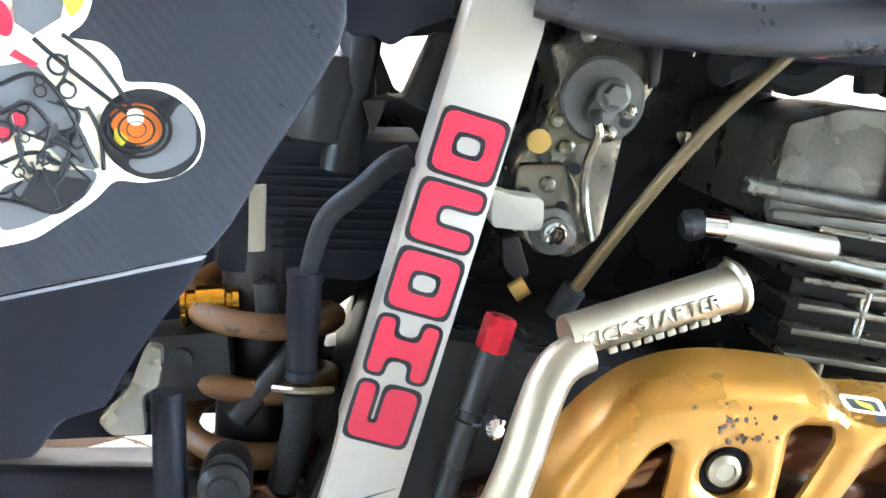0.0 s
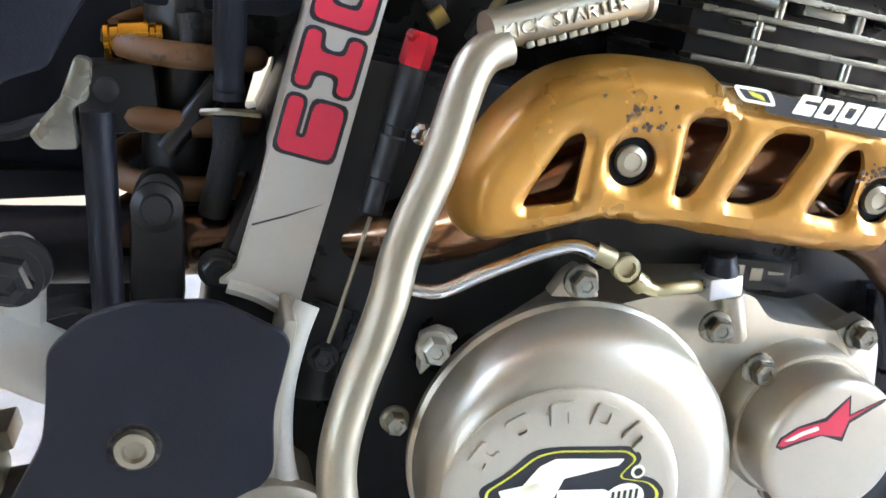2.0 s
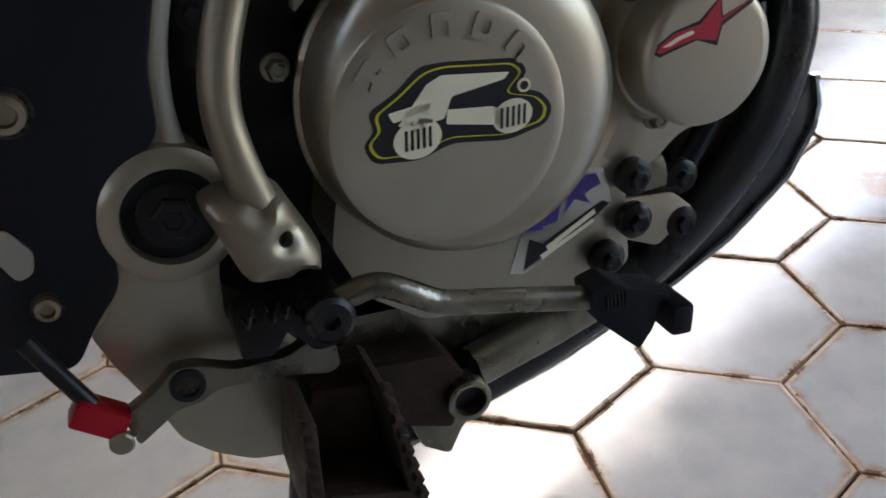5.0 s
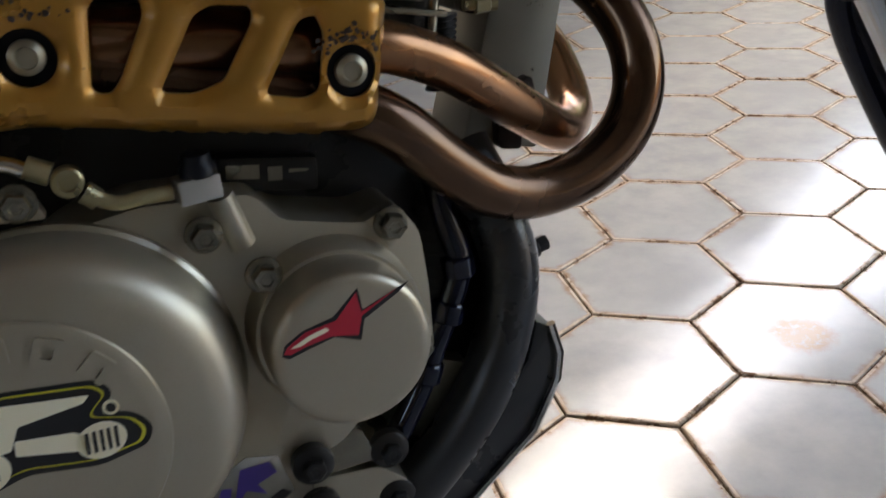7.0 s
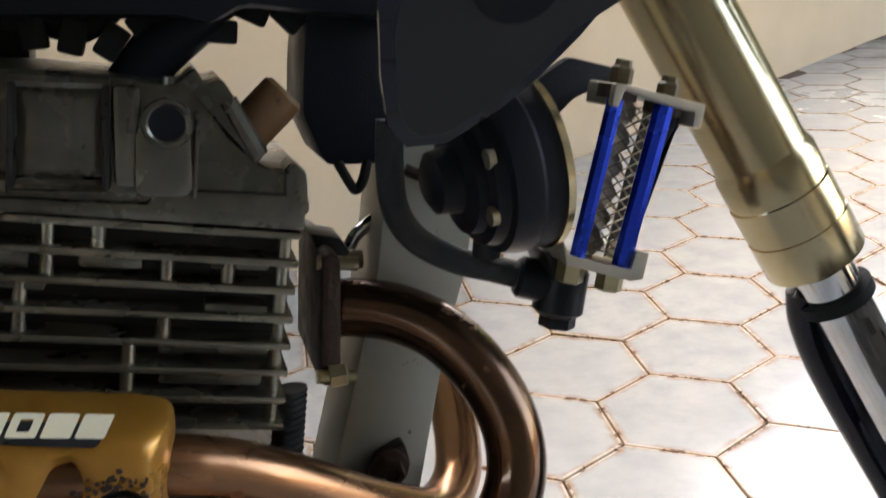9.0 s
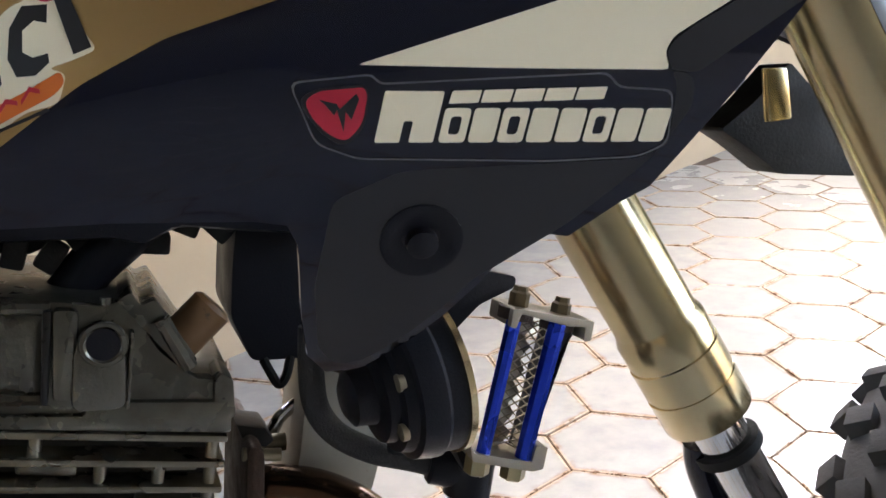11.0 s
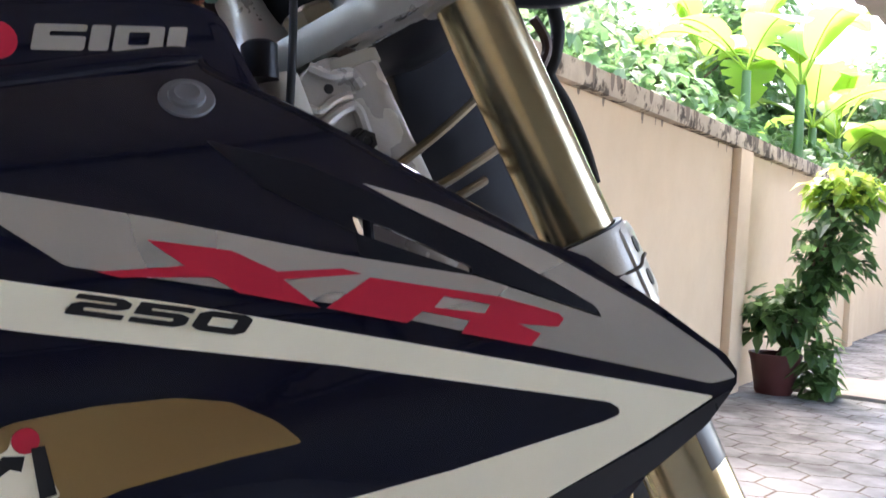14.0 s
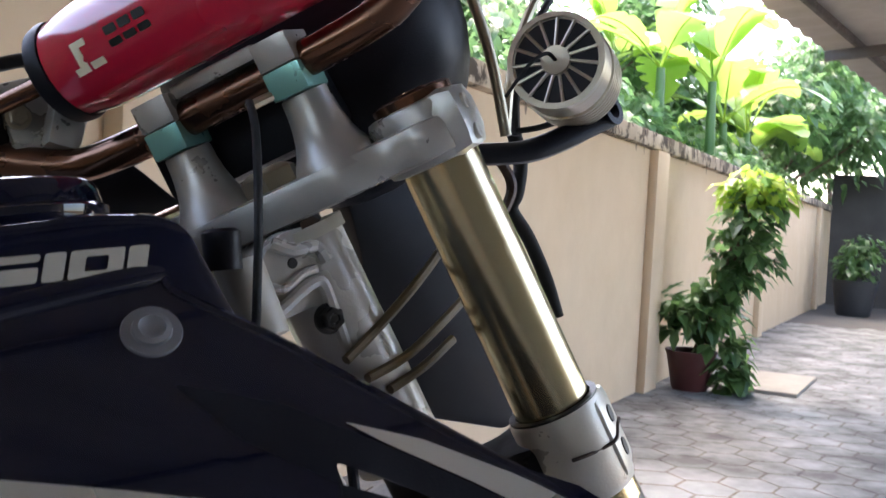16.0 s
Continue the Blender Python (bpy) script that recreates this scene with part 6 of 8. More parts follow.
part("charcoal_field", shell(rounded([(0.400, 0.9425), (0.4028, 0.938), (0.4022, 0.9142), (0.390, 0.9098), (0.356, 0.9113), (0.300, 0.9140), (0.274, 0.9050), (0.267, 0.870), (0.269, 0.840), (0.276, 0.830), (0.288, 0.830), (0.305, 0.841), (0.318, 0.852), (0.331, 0.866), (0.337, 0.869), (0.366, 0.886), (0.395, 0.909), (0.410, 0.929), (0.409, 0.9405)], 0.004, 2), surface, 0.0002, 0.0002, [], 0.010), charcoal_film, shroud, "charcoal film")
# badge and word row
decal("badge_edge", [rounded([(0.263, 0.944), (0.270, 0.947), (0.286, 0.947), (0.288, 0.944), (0.286, 0.932), (0.279, 0.925), (0.272, 0.929), (0.266, 0.937)], 0.004)], surface, 0.0006, black_vinyl, shroud)
decal("badge", [rounded([(0.265, 0.943), (0.270, 0.946), (0.286, 0.946), (0.287, 0.943), (0.285, 0.933), (0.279, 0.927), (0.273, 0.930), (0.267, 0.937)], 0.004)], surface, 0.001, red_vinyl, shroud, "red shield badge")
decal("badge_cut", [[(0.270, 0.943), (0.276, 0.941), (0.277, 0.939), (0.283, 0.944), (0.284, 0.942), (0.281, 0.935), (0.279, 0.938), (0.278, 0.931), (0.276, 0.939), (0.275, 0.937), (0.272, 0.941)]], surface, 0.0014, black_vinyl, shroud)
W0, W1 = [(0.287, 0.925), (0.397, 0.916)]
decal("word_mark", marks((0.2887, 0.9258), (0.3108, 0.9238), 0.0187, 1, 0.14, 0.03, ("cut",)), surface, 0.001, white_vinyl, shroud, "white block shape", round_=0.0008)
decal("word_mark", marks((0.3118, 0.9236), (0.3992, 0.9158), 0.0128, 8, 0.12, 0.11, ("ring", "plain", "ring", "plain", "plain", "ring", "plain", "plain")), surface, 0.001, white_vinyl, shroud, "row of slanted white block shapes", round_=0.0016)
decal("small_mark", marks((0.3156, 0.9376), (0.3745, 0.9342), 0.0046, 5, 0.25, 0.08, ("plain",)), surface, 0.0013, white_vinyl, shroud, "thin white bar", round_=0.0006)
decal("sticker_outline", [(rounded([(0.2600, 0.9500), (0.2890, 0.9505), (0.2920, 0.9470), (0.3760, 0.9440), (0.3800, 0.9385), (0.4015, 0.9355), (0.4015, 0.9145), (0.3900, 0.9105), (0.3560, 0.9120), (0.2830, 0.9200), (0.2680, 0.9270)], 0.004, 3), [rounded([(0.2607, 0.9494), (0.2888, 0.9499), (0.2917, 0.9464), (0.3757, 0.9434), (0.3797, 0.9379), (0.4009, 0.9349), (0.4009, 0.9151), (0.3899, 0.9111), (0.3561, 0.9126), (0.2832, 0.9206), (0.2684, 0.9275)], 0.004, 3)])], surface, 0.0005, grey_vinyl, shroud, "thin grey sticker edge", thick=0.0002)


def outward(x, z):
    """Direction square to the shroud skin."""
    e = 0.002
    return Vector(((surface(x + e, z) - surface(x - e, z)) / (2 * e), -1.0, (surface(x, z + e) - surface(x, z - e)) / (2 * e))).normalized()


SB = (0.308, -0.165, 0.885)
part("shroud_bolt", join(turned([(0, 0.0165), (0.001, 0.0165), (0.0015, 0.015), (0.0005, 0.012), (0.0, 0.0)], (SB[0], surface(SB[0], SB[2]) + 0.0002, SB[2]), outward(SB[0], SB[2]), 28), turned([(0, 0.0065), (0.004, 0.0062), (0.005, 0.004)], (SB[0], surface(SB[0], SB[2]), SB[2]), outward(SB[0], SB[2]), 20)), black_plastic, shroud)
TB = (0.253, -0.123, 1.142)
part("tank_bolt", turned([(0, 0.0135), (0.0012, 0.013), (0.0014, 0.009), (0.0035, 0.0085), (0.0045, 0.006), (0.003, 0.004), (0.003, 0)], (TB[0], surface(TB[0], TB[2]), TB[2]), outward(TB[0], TB[2]), 28), bolt_grey, shroud, "grey recessed bolt")
C_STEP = (lambda p, q: (p[0] - q[0], p[1] - q[1]))(*[(0.164, 0.966), (0.180, 0.972)])
# round sticker on the gold
decal("oval_sticker", [rounded([(0.143, 0.975), (0.165, 0.975), (0.173, 0.982), (0.179, 0.984), (0.180, 0.991), (0.186, 0.993), (0.190, 0.988), (0.189, 0.983), (0.199, 0.966), (0.190, 0.963), (0.182, 0.961), (0.188, 0.959), (0.184, 0.949), (0.173, 0.947), (0.160, 0.939), (0.135, 0.927)], 0.003)], surface, 0.0011, white_vinyl, shroud, "white and black racing sticker with orange script")
for dx in (0, -82):
    decal("sticker_block", [[(x + (0.0 if dx == 0 else C_STEP[0]), z + (0.0 if dx == 0 else C_STEP[1])) for x, z in [(0.185, 0.982), (0.177, 0.982), (0.172, 0.975), (0.170, 0.965), (0.172, 0.959), (0.178, 0.959), (0.183, 0.963), (0.183, 0.966), (0.178, 0.965), (0.175, 0.967), (0.176, 0.974), (0.180, 0.977), (0.184, 0.976)]]], surface, 0.0015, black_vinyl, shroud)
decal("sticker_block", [[(0.187, 0.985), (0.192, 0.986), (0.197, 0.967), (0.191, 0.965)]], surface, 0.0015, black_vinyl, shroud)
decal("sticker_script", [rounded([(0.149, 0.941), (0.162, 0.949), (0.174, 0.954), (0.186, 0.960), (0.187, 0.956), (0.183, 0.952), (0.169, 0.946), (0.150, 0.937)], 0.003)], surface, 0.0015, orange_vinyl, shroud)
for q0, q1 in ((-30, 10), (14, 50), (56, 88)):
    decal("script_stroke", [[(a[0] * (1 - t_) + b[0] * t_, a[1] * (1 - t_) + b[1] * t_ + e) for t_, e in ((0, 0), (0.5, 0.003), (1, 0.0005), (1, -0.001), (0.5, 0.0012), (0, -0.0015))] for a, b in [(lambda A, B: ((A[0] + (B[0] - A[0]) * (q0 + 40) / 140, A[1] + (B[1] - A[1]) * (q0 + 40) / 140), (A[0] + (B[0] - A[0]) * (q1 + 40) / 140, A[1] + (B[1] - A[1]) * (q1 + 40) / 140)))(*[(0.153, 0.943), (0.181, 0.955)])]], surface, 0.0018, red_vinyl, shroud)
decal("sticker_text_bar", [[(0.152, 0.938), (0.180, 0.948), (0.181, 0.947), (0.152, 0.937)]], surface, 0.0017, black_vinyl, shroud)
decal("sticker_dot", [circle([(0.185, 0.988)][0], 0.0052, 16)], surface, 0.0014, red_vinyl, shroud)
# inner edge strip and vent
part("shroud_vent", shell(rounded([(0.258, 1.120), (0.303, 1.110), (0.344, 1.091), (0.380, 1.073), (0.411, 1.056), (0.431, 1.045), (0.432, 1.041), (0.415, 1.046), (0.371, 1.060), (0.320, 1.077), (0.281, 1.097)], 0.003), surface, 0.0006, 0.0005, [window]), black_plastic, shroud)
part("vent_post", sweep([(0.3285, surface(0.3285, 1.083) + 0.004, 1.083), (0.3275, surface(0.3275, 1.063) + 0.004, 1.063)], 0.0026, 8), black_plastic, shroud)
part("shroud_rim", sweep(spline([(x, surface(x, z) + 0.002, z) for x, z in [(0.254, 1.165), (0.263, 1.165), (0.268, 1.158), (0.303, 1.139), (0.343, 1.114), (0.393, 1.083), (0.433, 1.060), (0.468, 1.040)]], 5), 0.0032, 8), gloss_black, shroud)

# tank body
tank = part("fuel_tank", slab(rounded([(0.091, 1.162), (0.124, 1.174), (0.173, 1.185), (0.228, 1.195), (0.258, 1.197), (0.274, 1.192), (0.285, 1.173), (0.303, 1.143), (0.310, 1.089), (0.311, 1.008), (0.105, 1.016)], 0.008), -0.105, 0.105, 0.03), gloss_black, bike, "glossy black fuel tank")
part("tank_shoulder", sweep(spline([(0.106, -0.100, 1.138), (0.148, -0.100, 1.143), (0.171, -0.100, 1.145), (0.207, -0.100, 1.155), (0.247, -0.100, 1.165), (0.262, -0.098, 1.168)], 6), 0.008, 12), gloss_black, tank)
part("filler_cap", turned([(0, 0.046), (0.003, 0.047), (0.008, 0.047), (0.010, 0.044), (0.016, 0.0425), (0.021, 0.040), (0.023, 0.036), (0.0235, 0.012), (0.024, 0.0)], (0.211, -0.020, 1.193), (-0.12, 0, 1), 40), gloss_black, tank, "round black filler cap")
T0, T1 = [(0.183, 1.160), (0.255, 1.169)]
decal("tank_mark", marks(T0, T1, 0.0125, 4, 0.25, 0.1, ("slit", "plain", "ring", "plain"), widths=[1.3, 0.5, 1.3, 0.5]), flat(-0.1055), 0.0, silver_vinyl, tank, "silver-grey block marks", round_=0.0015)
decal("tank_dot", [circle(p2(*(0.170, -0.106, 1.163)), 0.009, 20)], flat(-0.1055), 0.0, red_vinyl, tank)
# under the tank
part("coil_box", slab(rounded([(0.258, 0.902), (0.301, 0.898), (0.289, 0.829), (0.280, 0.806), (0.253, 0.809), (0.245, 0.834), (0.249, 0.861)], 0.004), -0.03, 0.04, 0.004), black_plastic, bike)
part("frame_backbone", slab([(0.072, 0.948), (0.321, 0.927), (0.303, 0.871), (0.253, 0.880), (0.224, 0.886), (0.208, 0.879), (0.194, 0.884), (0.065, 0.896)], -0.05, 0.05, 0.006), black_plastic, bike)
part("engine_stay", sweep([(0.167, -0.020, 0.852), (0.183, -0.020, 0.869), (0.210, -0.020, 0.888)], 0.0125, 12), black_plastic, bike)
part("wiring_loom", sweep(spline([Vector((0.053, -0.020, 0.891)) + Vector((0.02 * k, 0.006 * math.sin(k * 1.7), 0.006 * math.sin(k * 2.3))) for k in range(24)], 4), 0.009, 8), rubber, bike)
for k in range(9):
    part("loom_clip", block(Vector((0.133, -0.020, 0.884)) + Vector((0.016 * k, 0, -0.004 * (k % 3))), (0.011, 0.012, 0.016), (0, 20 * k, 0), 0.002), rubber, bike)
part("wire_loop", sweep(spline([(0.259, -0.030, 0.809), (0.262, -0.035, 0.801), (0.265, -0.035, 0.796), (0.269, -0.035, 0.800), (0.273, -0.030, 0.808)], 6), 0.0025, 8), rubber, bike)
part("tap_lever", slab([(0.077, 0.910), (0.088, 0.909), (0.087, 0.899), (0.084, 0.898), (0.081, 0.897), (0.077, 0.899)], -0.075, -0.06, 0.002), red_vinyl, bike)
part("tank_edge", sweep(spline([(-0.051, -0.090, 0.931), (-0.020, -0.100, 0.921), (0.014, -0.105, 0.915), (0.052, -0.110, 0.912), (0.096, -0.110, 0.912)], 6), 0.012, 12), satin_black, bike)
part("tank_tunnel", slab([(-0.063, 0.955), (0.137, 0.950), (0.141, 0.909), (0.104, 0.904), (0.088, 0.913), (0.023, 0.917), (-0.015, 0.926), (-0.049, 0.929)], -0.09, 0.06, 0.005), black_plastic, bike)
part("seat_front_block", slab([(-0.105, 0.963), (-0.020, 0.961), (-0.020, 0.939), (-0.032, 0.923), (-0.050, 0.918), (-0.078, 0.922)], 0.0, 0.06, 0.004), black_plastic, bike)
part("inner_dark_frame", slab([(-0.144, 0.956), (-0.103, 0.955), (-0.107, 0.914), (-0.120, 0.908), (-0.124, 0.887), (-0.138, 0.854), (-0.151, 0.842)], 0.03, 0.06, 0.004), black_plastic, bike)

# oil cooler, horn and hose
cooler = part("cooler_bar", rod((0.360, -0.130, 0.838), (0.339, -0.130, 0.774), 0.0037, 8), blue_anod, bike, "blue anodised oil cooler frame")
part("cooler_bar", rod((0.381, -0.130, 0.830), (0.360, -0.130, 0.767), 0.0045, 8), blue_anod, cooler)
part("cooler_plate", slab(rounded([(0.355, 0.833), (0.357, 0.841), (0.362, 0.840), (0.391, 0.831), (0.398, 0.829), (0.396, 0.820), (0.392, 0.821), (0.393, 0.827), (0.384, 0.829), (0.361, 0.838), (0.358, 0.832)], 0.001), -0.135, -0.108, 0.0012), alu_cast, cooler)
part("cooler_plate", slab(rounded([(0.331, 0.784), (0.333, 0.777), (0.363, 0.766), (0.366, 0.774), (0.372, 0.772), (0.369, 0.761), (0.363, 0.761), (0.332, 0.773)], 0.001), -0.135, -0.108, 0.0012), alu_cast, cooler)
part("cooler_side", slab([(0.387, 0.828), (0.396, 0.824), (0.380, 0.802), (0.370, 0.761), (0.364, 0.763)], -0.122, -0.10, 0.002), black_plastic, cooler)
wires = []
A0, A1, B0_, B1_ = Vector((0.367, -0.118, 0.835)), Vector((0.384, -0.118, 0.829)), Vector((0.346, -0.118, 0.772)), Vector((0.364, -0.118, 0.766))
for k in range(15):
    t_ = k / 14
    for s0 in (0.1, -0.1):
        wires.append(sweep([A0.lerp(B0_, max(0, min(1, t_ + s0))), A1.lerp(B1_, max(0, min(1, t_ - s0)))], 0.00042, 4))
part("stone_guard_mesh", join(*wires), steel, cooler)
bm = bmesh.new()
prev = None
for k in range(13):
    a_, b_ = A0.lerp(B0_, k / 12), A1.lerp(B1_, k / 12)
    e_ = a_.lerp(b_, 0.78 if k % 2 else 0.42)
    row = [bm.verts.new(a_ + Vector((0, 0.004, 0))), bm.verts.new(e_ + Vector((0, 0.004 + 0.004 * (k % 2), 0)))]
    if prev:
        bm.faces.new((prev[0], prev[1], row[1], row[0]))
    prev = row
r_ = bmesh.ops.extrude_face_region(bm, geom=bm.faces[:])
for g in r_["geom"]:
    if isinstance(g, bmesh.types.BMVert):
        g.co.y += 0.006
part("cooler_core", bm, alu_cast, cooler, smooth=False)
for at_, m_ in (((0.365, -0.125, 0.846), cable_brown), ((0.386, -0.125, 0.838), cable_brown)):
    part("cooler_bolt", turned([(-0.010, 0.0048), (-0.001, 0.0048), (0.0, 0.0036), (0.002, 0.0034)], at_, (0.25, 0, 1), 6), m_, cooler)
    part("bolt_collar", turned([(-0.004, 0.0085), (0.001, 0.0085)], Vector(at_) - Vector((0.0025, 0, 0.008)), (0.25, 0, 1), 18), rust, cooler)
for at_ in ((0.337, -0.128, 0.770), (0.356, -0.128, 0.763)):
    part("cooler_nut", turned([(-0.004, 0.0065), (0.006, 0.0065), (0.007, 0.005)], at_, (-0.25, 0, -1), 6), yellowish, cooler)
for ob in (cooler, *cooler.children):        # the cooler leans back at its foot
    for v in ob.data.vertices:
        k = (0.838 - v.co.z) / 0.075
        v.co += Vector((0.003 + 0.010 * k, 0.006 + 0.029 * k, -0.013 * k))
HC = Vector((0.311, -0.110, 0.810))
hd = Vector((0.993, 0.10, 0.06)).normalized()
horn = part("horn", turned([(-0.030, 0.0), (-0.030, 0.008), (-0.027, 0.013), (-0.018, 0.0145), (-0.017, 0.022), (-0.0165, 0.0235), (-0.012, 0.0245), (-0.011, 0.0295), (-0.006, 0.031), (-0.005, 0.0345), (0.002, 0.0362), (0.006, 0.0365), (0.008, 0.035), (0.016, 0.036), (0.018, 0.033), (0.02, 0.0)], HC, hd, 48), black_plastic, bike, "round black horn with a brass rim")
part("horn_rim", turned([(0.0155, 0.0350), (0.0158, 0.0375), (0.0190, 0.0375), (0.0195, 0.0350), (0.0155, 0.0350)], HC, hd, 48), gold_anod, horn)
part("horn_bolt", turned([(0, 0.004), (0.003, 0.004)], HC + hd * -0.0115 + Vector((0.004, -0.0250, 0.010)), -hd, 12), steel, horn)
part("horn_bolt", turned([(0, 0.004), (0.003, 0.004)], HC + hd * -0.0115 + Vector((0.004, -0.0235, -0.013)), -hd, 12), steel, horn)
part("horn_bracket", slab(rounded([(0.301, 0.822), (0.320, 0.822), (0.326, 0.803), (0.319, 0.788), (0.312, 0.797), (0.304, 0.805)], 0.004), -0.08, -0.05, 0.003), dark_void, bike)
part("horn_stay", slab(rounded([(0.3116, 0.8219), (0.3399, 0.8376), (0.3628, 0.8500), (0.3854, 0.8426), (0.3840, 0.8370), (0.3640, 0.8310), (0.3494, 0.8195), (0.3223, 0.7915), (0.3099, 0.804)], 0.003), -0.075, -0.068, 0.001), black_plastic, bike)
part("horn_spade", block((0.315, -0.090, 0.785), (0.014, 0.012, 0.012), (0, 10, 0), 0.001), clamp_silver, bike)
part("horn_knob", rod((0.316, -0.080, 0.778), (0.314, -0.080, 0.765), 0.0065, 12), rubber, bike)
part("oil_hose", sweep(spline([(0.2803, -0.060, 0.8303), (0.2778, -0.060, 0.8085), (0.2785, -0.060, 0.7885), (0.287, -0.060, 0.7729), (0.3033, -0.062, 0.7612), (0.321, -0.065, 0.7544), (0.337, -0.068, 0.7484), (0.352, -0.070, 0.7434)], 8), 0.0066, 14), hose_rubber, bike, "black oil hose")
part("hose_union", join(rod((0.3315, -0.068, 0.750), (0.351, -0.072, 0.743), 0.0102, 14, 0.002), turned([(-0.012, 0.010), (-0.010, 0.0125), (0.010, 0.0125), (0.012, 0.010)], (0.352, -0.072, 0.7405), (-0.25, 0, -1), 20), turned([(0, 0.0105), (0.003, 0.0105), (0.004, 0.009), (0.009, 0.009), (0.010, 0.006)], (0.3505, -0.072, 0.7315), (-0.2, 0, -1), 6)), black_plastic, bike)
part("cooler_mount", slab([(0.340, 0.765), (0.358, 0.757), (0.360, 0.749), (0.345, 0.749)], -0.085, -0.055, 0.002), dark_void, bike)
part("chrome_line", sweep(spline([(0.261, 0.000, 0.755), (0.268, 0.000, 0.766), (0.280, 0.000, 0.773), (0.290, 0.000, 0.776)], 6), 0.0038, 10), chrome, bike)
part("line_end", rod((0.252, -0.010, 0.757), (0.268, -0.010, 0.755), 0.005, 10), steel, bike)
part("chain_adjust", slab([(0.241, 0.777), (0.256, 0.772), (0.260, 0.764), (0.255, 0.761), (0.244, 0.764)], -0.03, 0.0, 0.002), dark_void, bike)

# --- steering, fork, wheel ---
turn_m = Matrix((RIGHT, AHEAD, AXIS_UP)).transposed().to_4x4()
turn_m.translation = HEAD


def steered(bm):
    bm.transform(turn_m)
    return bm


def plate_rf(outline, u0, u1, bevel=0.003, holes=()):
    """A plate lying across the steering axis: outline in right/ahead, from u0 to u1."""
    bm = slab(outline, -u1, -u0, bevel, holes)
    bm.transform(Matrix(((1, 0, 0, 0), (0, 0, 1, 0), (0, -1, 0, 0), (0, 0, 0, 1))))
    return bm


FR, FO = 0.0945, 0.026
up_out = [(-0.118, 0.0), (-0.10, -0.012), (-0.075, -0.010), (-0.05, -0.026), (0.05, -0.026), (0.075, -0.010), (0.10, -0.012), (0.118, 0.0), (0.122, 0.05), (0.108, 0.062), (0.08, 0.062), (0.05, 0.03), (-0.05, 0.03), (-0.08, 0.062), (-0.108, 0.062), (-0.122, 0.05)]
clamp = part("upper_clamp", steered(plate_rf(rounded(up_out, 0.008), -0.033, -0.010, 0.006)), clamp_silver, bike, "machined silver upper fork clamp")
part("stem_nut", steered(turned([(-0.012, 0.0185), (0.000, 0.0185), (0.0015, 0.0165), (0.004, 0.011), (0.004, 0.0)], (0, 0, 0), (0, 0, 1), 6)), steel, clamp)
for s in (1, -1):
    part("clamp_boss", steered(join(turned([(-0.037, 0.027), (-0.036, 0.0305), (-0.033, 0.0318), (-0.003, 0.0318), (0.0, 0.0305), (0.001, 0.027), (0.001, 0.0)], (FR * s, FO, 0), (0, 0, 1), 44), block((0.1115 * s, FO - 0.004, -0.0175), (0.031, 0.048, 0.041), (0, 0, 0), 0.012))), clamp_silver, clamp)
    part("fork_cap", steered(turned([(0.0, 0.0255), (0.006, 0.0255), (0.007, 0.024), (0.008, 0.021), (0.005, 0.019), (0.005, 0.012), (0.009, 0.011), (0.009, 0.0)], (FR * s, FO, 0), (0, 0, 1), 28)), brown_bar, clamp)
    part("clamp_bolt", steered(join(*[turned([(-0.002, 0.0050), (0.0008, 0.0050), (0.0012, 0.0044), (0.0004, 0.0026), (0.0004, 0.0)], (0.1268 * s, FO - 0.014, u), (s, 0, 0), 16) for u in (-0.0098, -0.0284)])), frame_silver, clamp)
    part("bar_post", steered(join(turned([(-0.016, 0.028), (-0.006, 0.0245), (0.0, 0.021), (0.006, 0.0185), (0.016, 0.0162), (0.024, 0.0152), (0.033, 0.0148), (0.034, 0.013)], (0.043 * s, 0.002, 0), (0, 0, 1), 24), turned([(-0.03, 0.006), (-0.018, 0.006)], (0.045 * s, 0.0, 0), (0, 0, 1), 12))), clamp_silver, clamp)
    part("bar_clamp_lower", steered(block((0.043 * s, 0.0, 0.0425), (0.024, 0.034, 0.017), (0, 0, 0), 0.0015)), teal_metal, clamp)
    part("bar_clamp_upper", steered(block((0.043 * s, 0.0, 0.0602), (0.024, 0.034, 0.0175), (0, 0, 0), 0.0015)), clamp_silver, clamp)
part("clamp_bridge", steered(block((0, 0.0, 0.067), (0.06, 0.018, 0.009), (0, 0, 0), 0.002)), clamp_silver, clamp)
bar_pts = [(-0.40, -0.10, 0.13), (-0.30, -0.055, 0.12), (-0.20, -0.012, 0.10), (-0.13, 0.0, 0.062), (-0.09, 0.0, 0.052), (0, 0, 0.051), (0.09, 0.0, 0.052), (0.13, 0.0, 0.062), (0.20, -0.012, 0.10), (0.30, -0.055, 0.12), (0.40, -0.10, 0.13)]
part("handlebar", steered(sweep(spline(bar_pts, 6), 0.0112, 16)), brown_bar, bike, "bronze handlebar")
PAD_F, PAD_U, PAD_R = -0.010, 0.107, 0.033


def on_pad(bm):
    """Bends a flat mark, drawn in right/up, on to the round face of the pad."""
    for v in bm.verts:
        v.co.y = PAD_F - math.sqrt(max(0.0, PAD_R ** 2 - (v.co.z - PAD_U) ** 2)) + (-0.0006 if v.co.y < 0 else 0.002)
    return steered(bm)


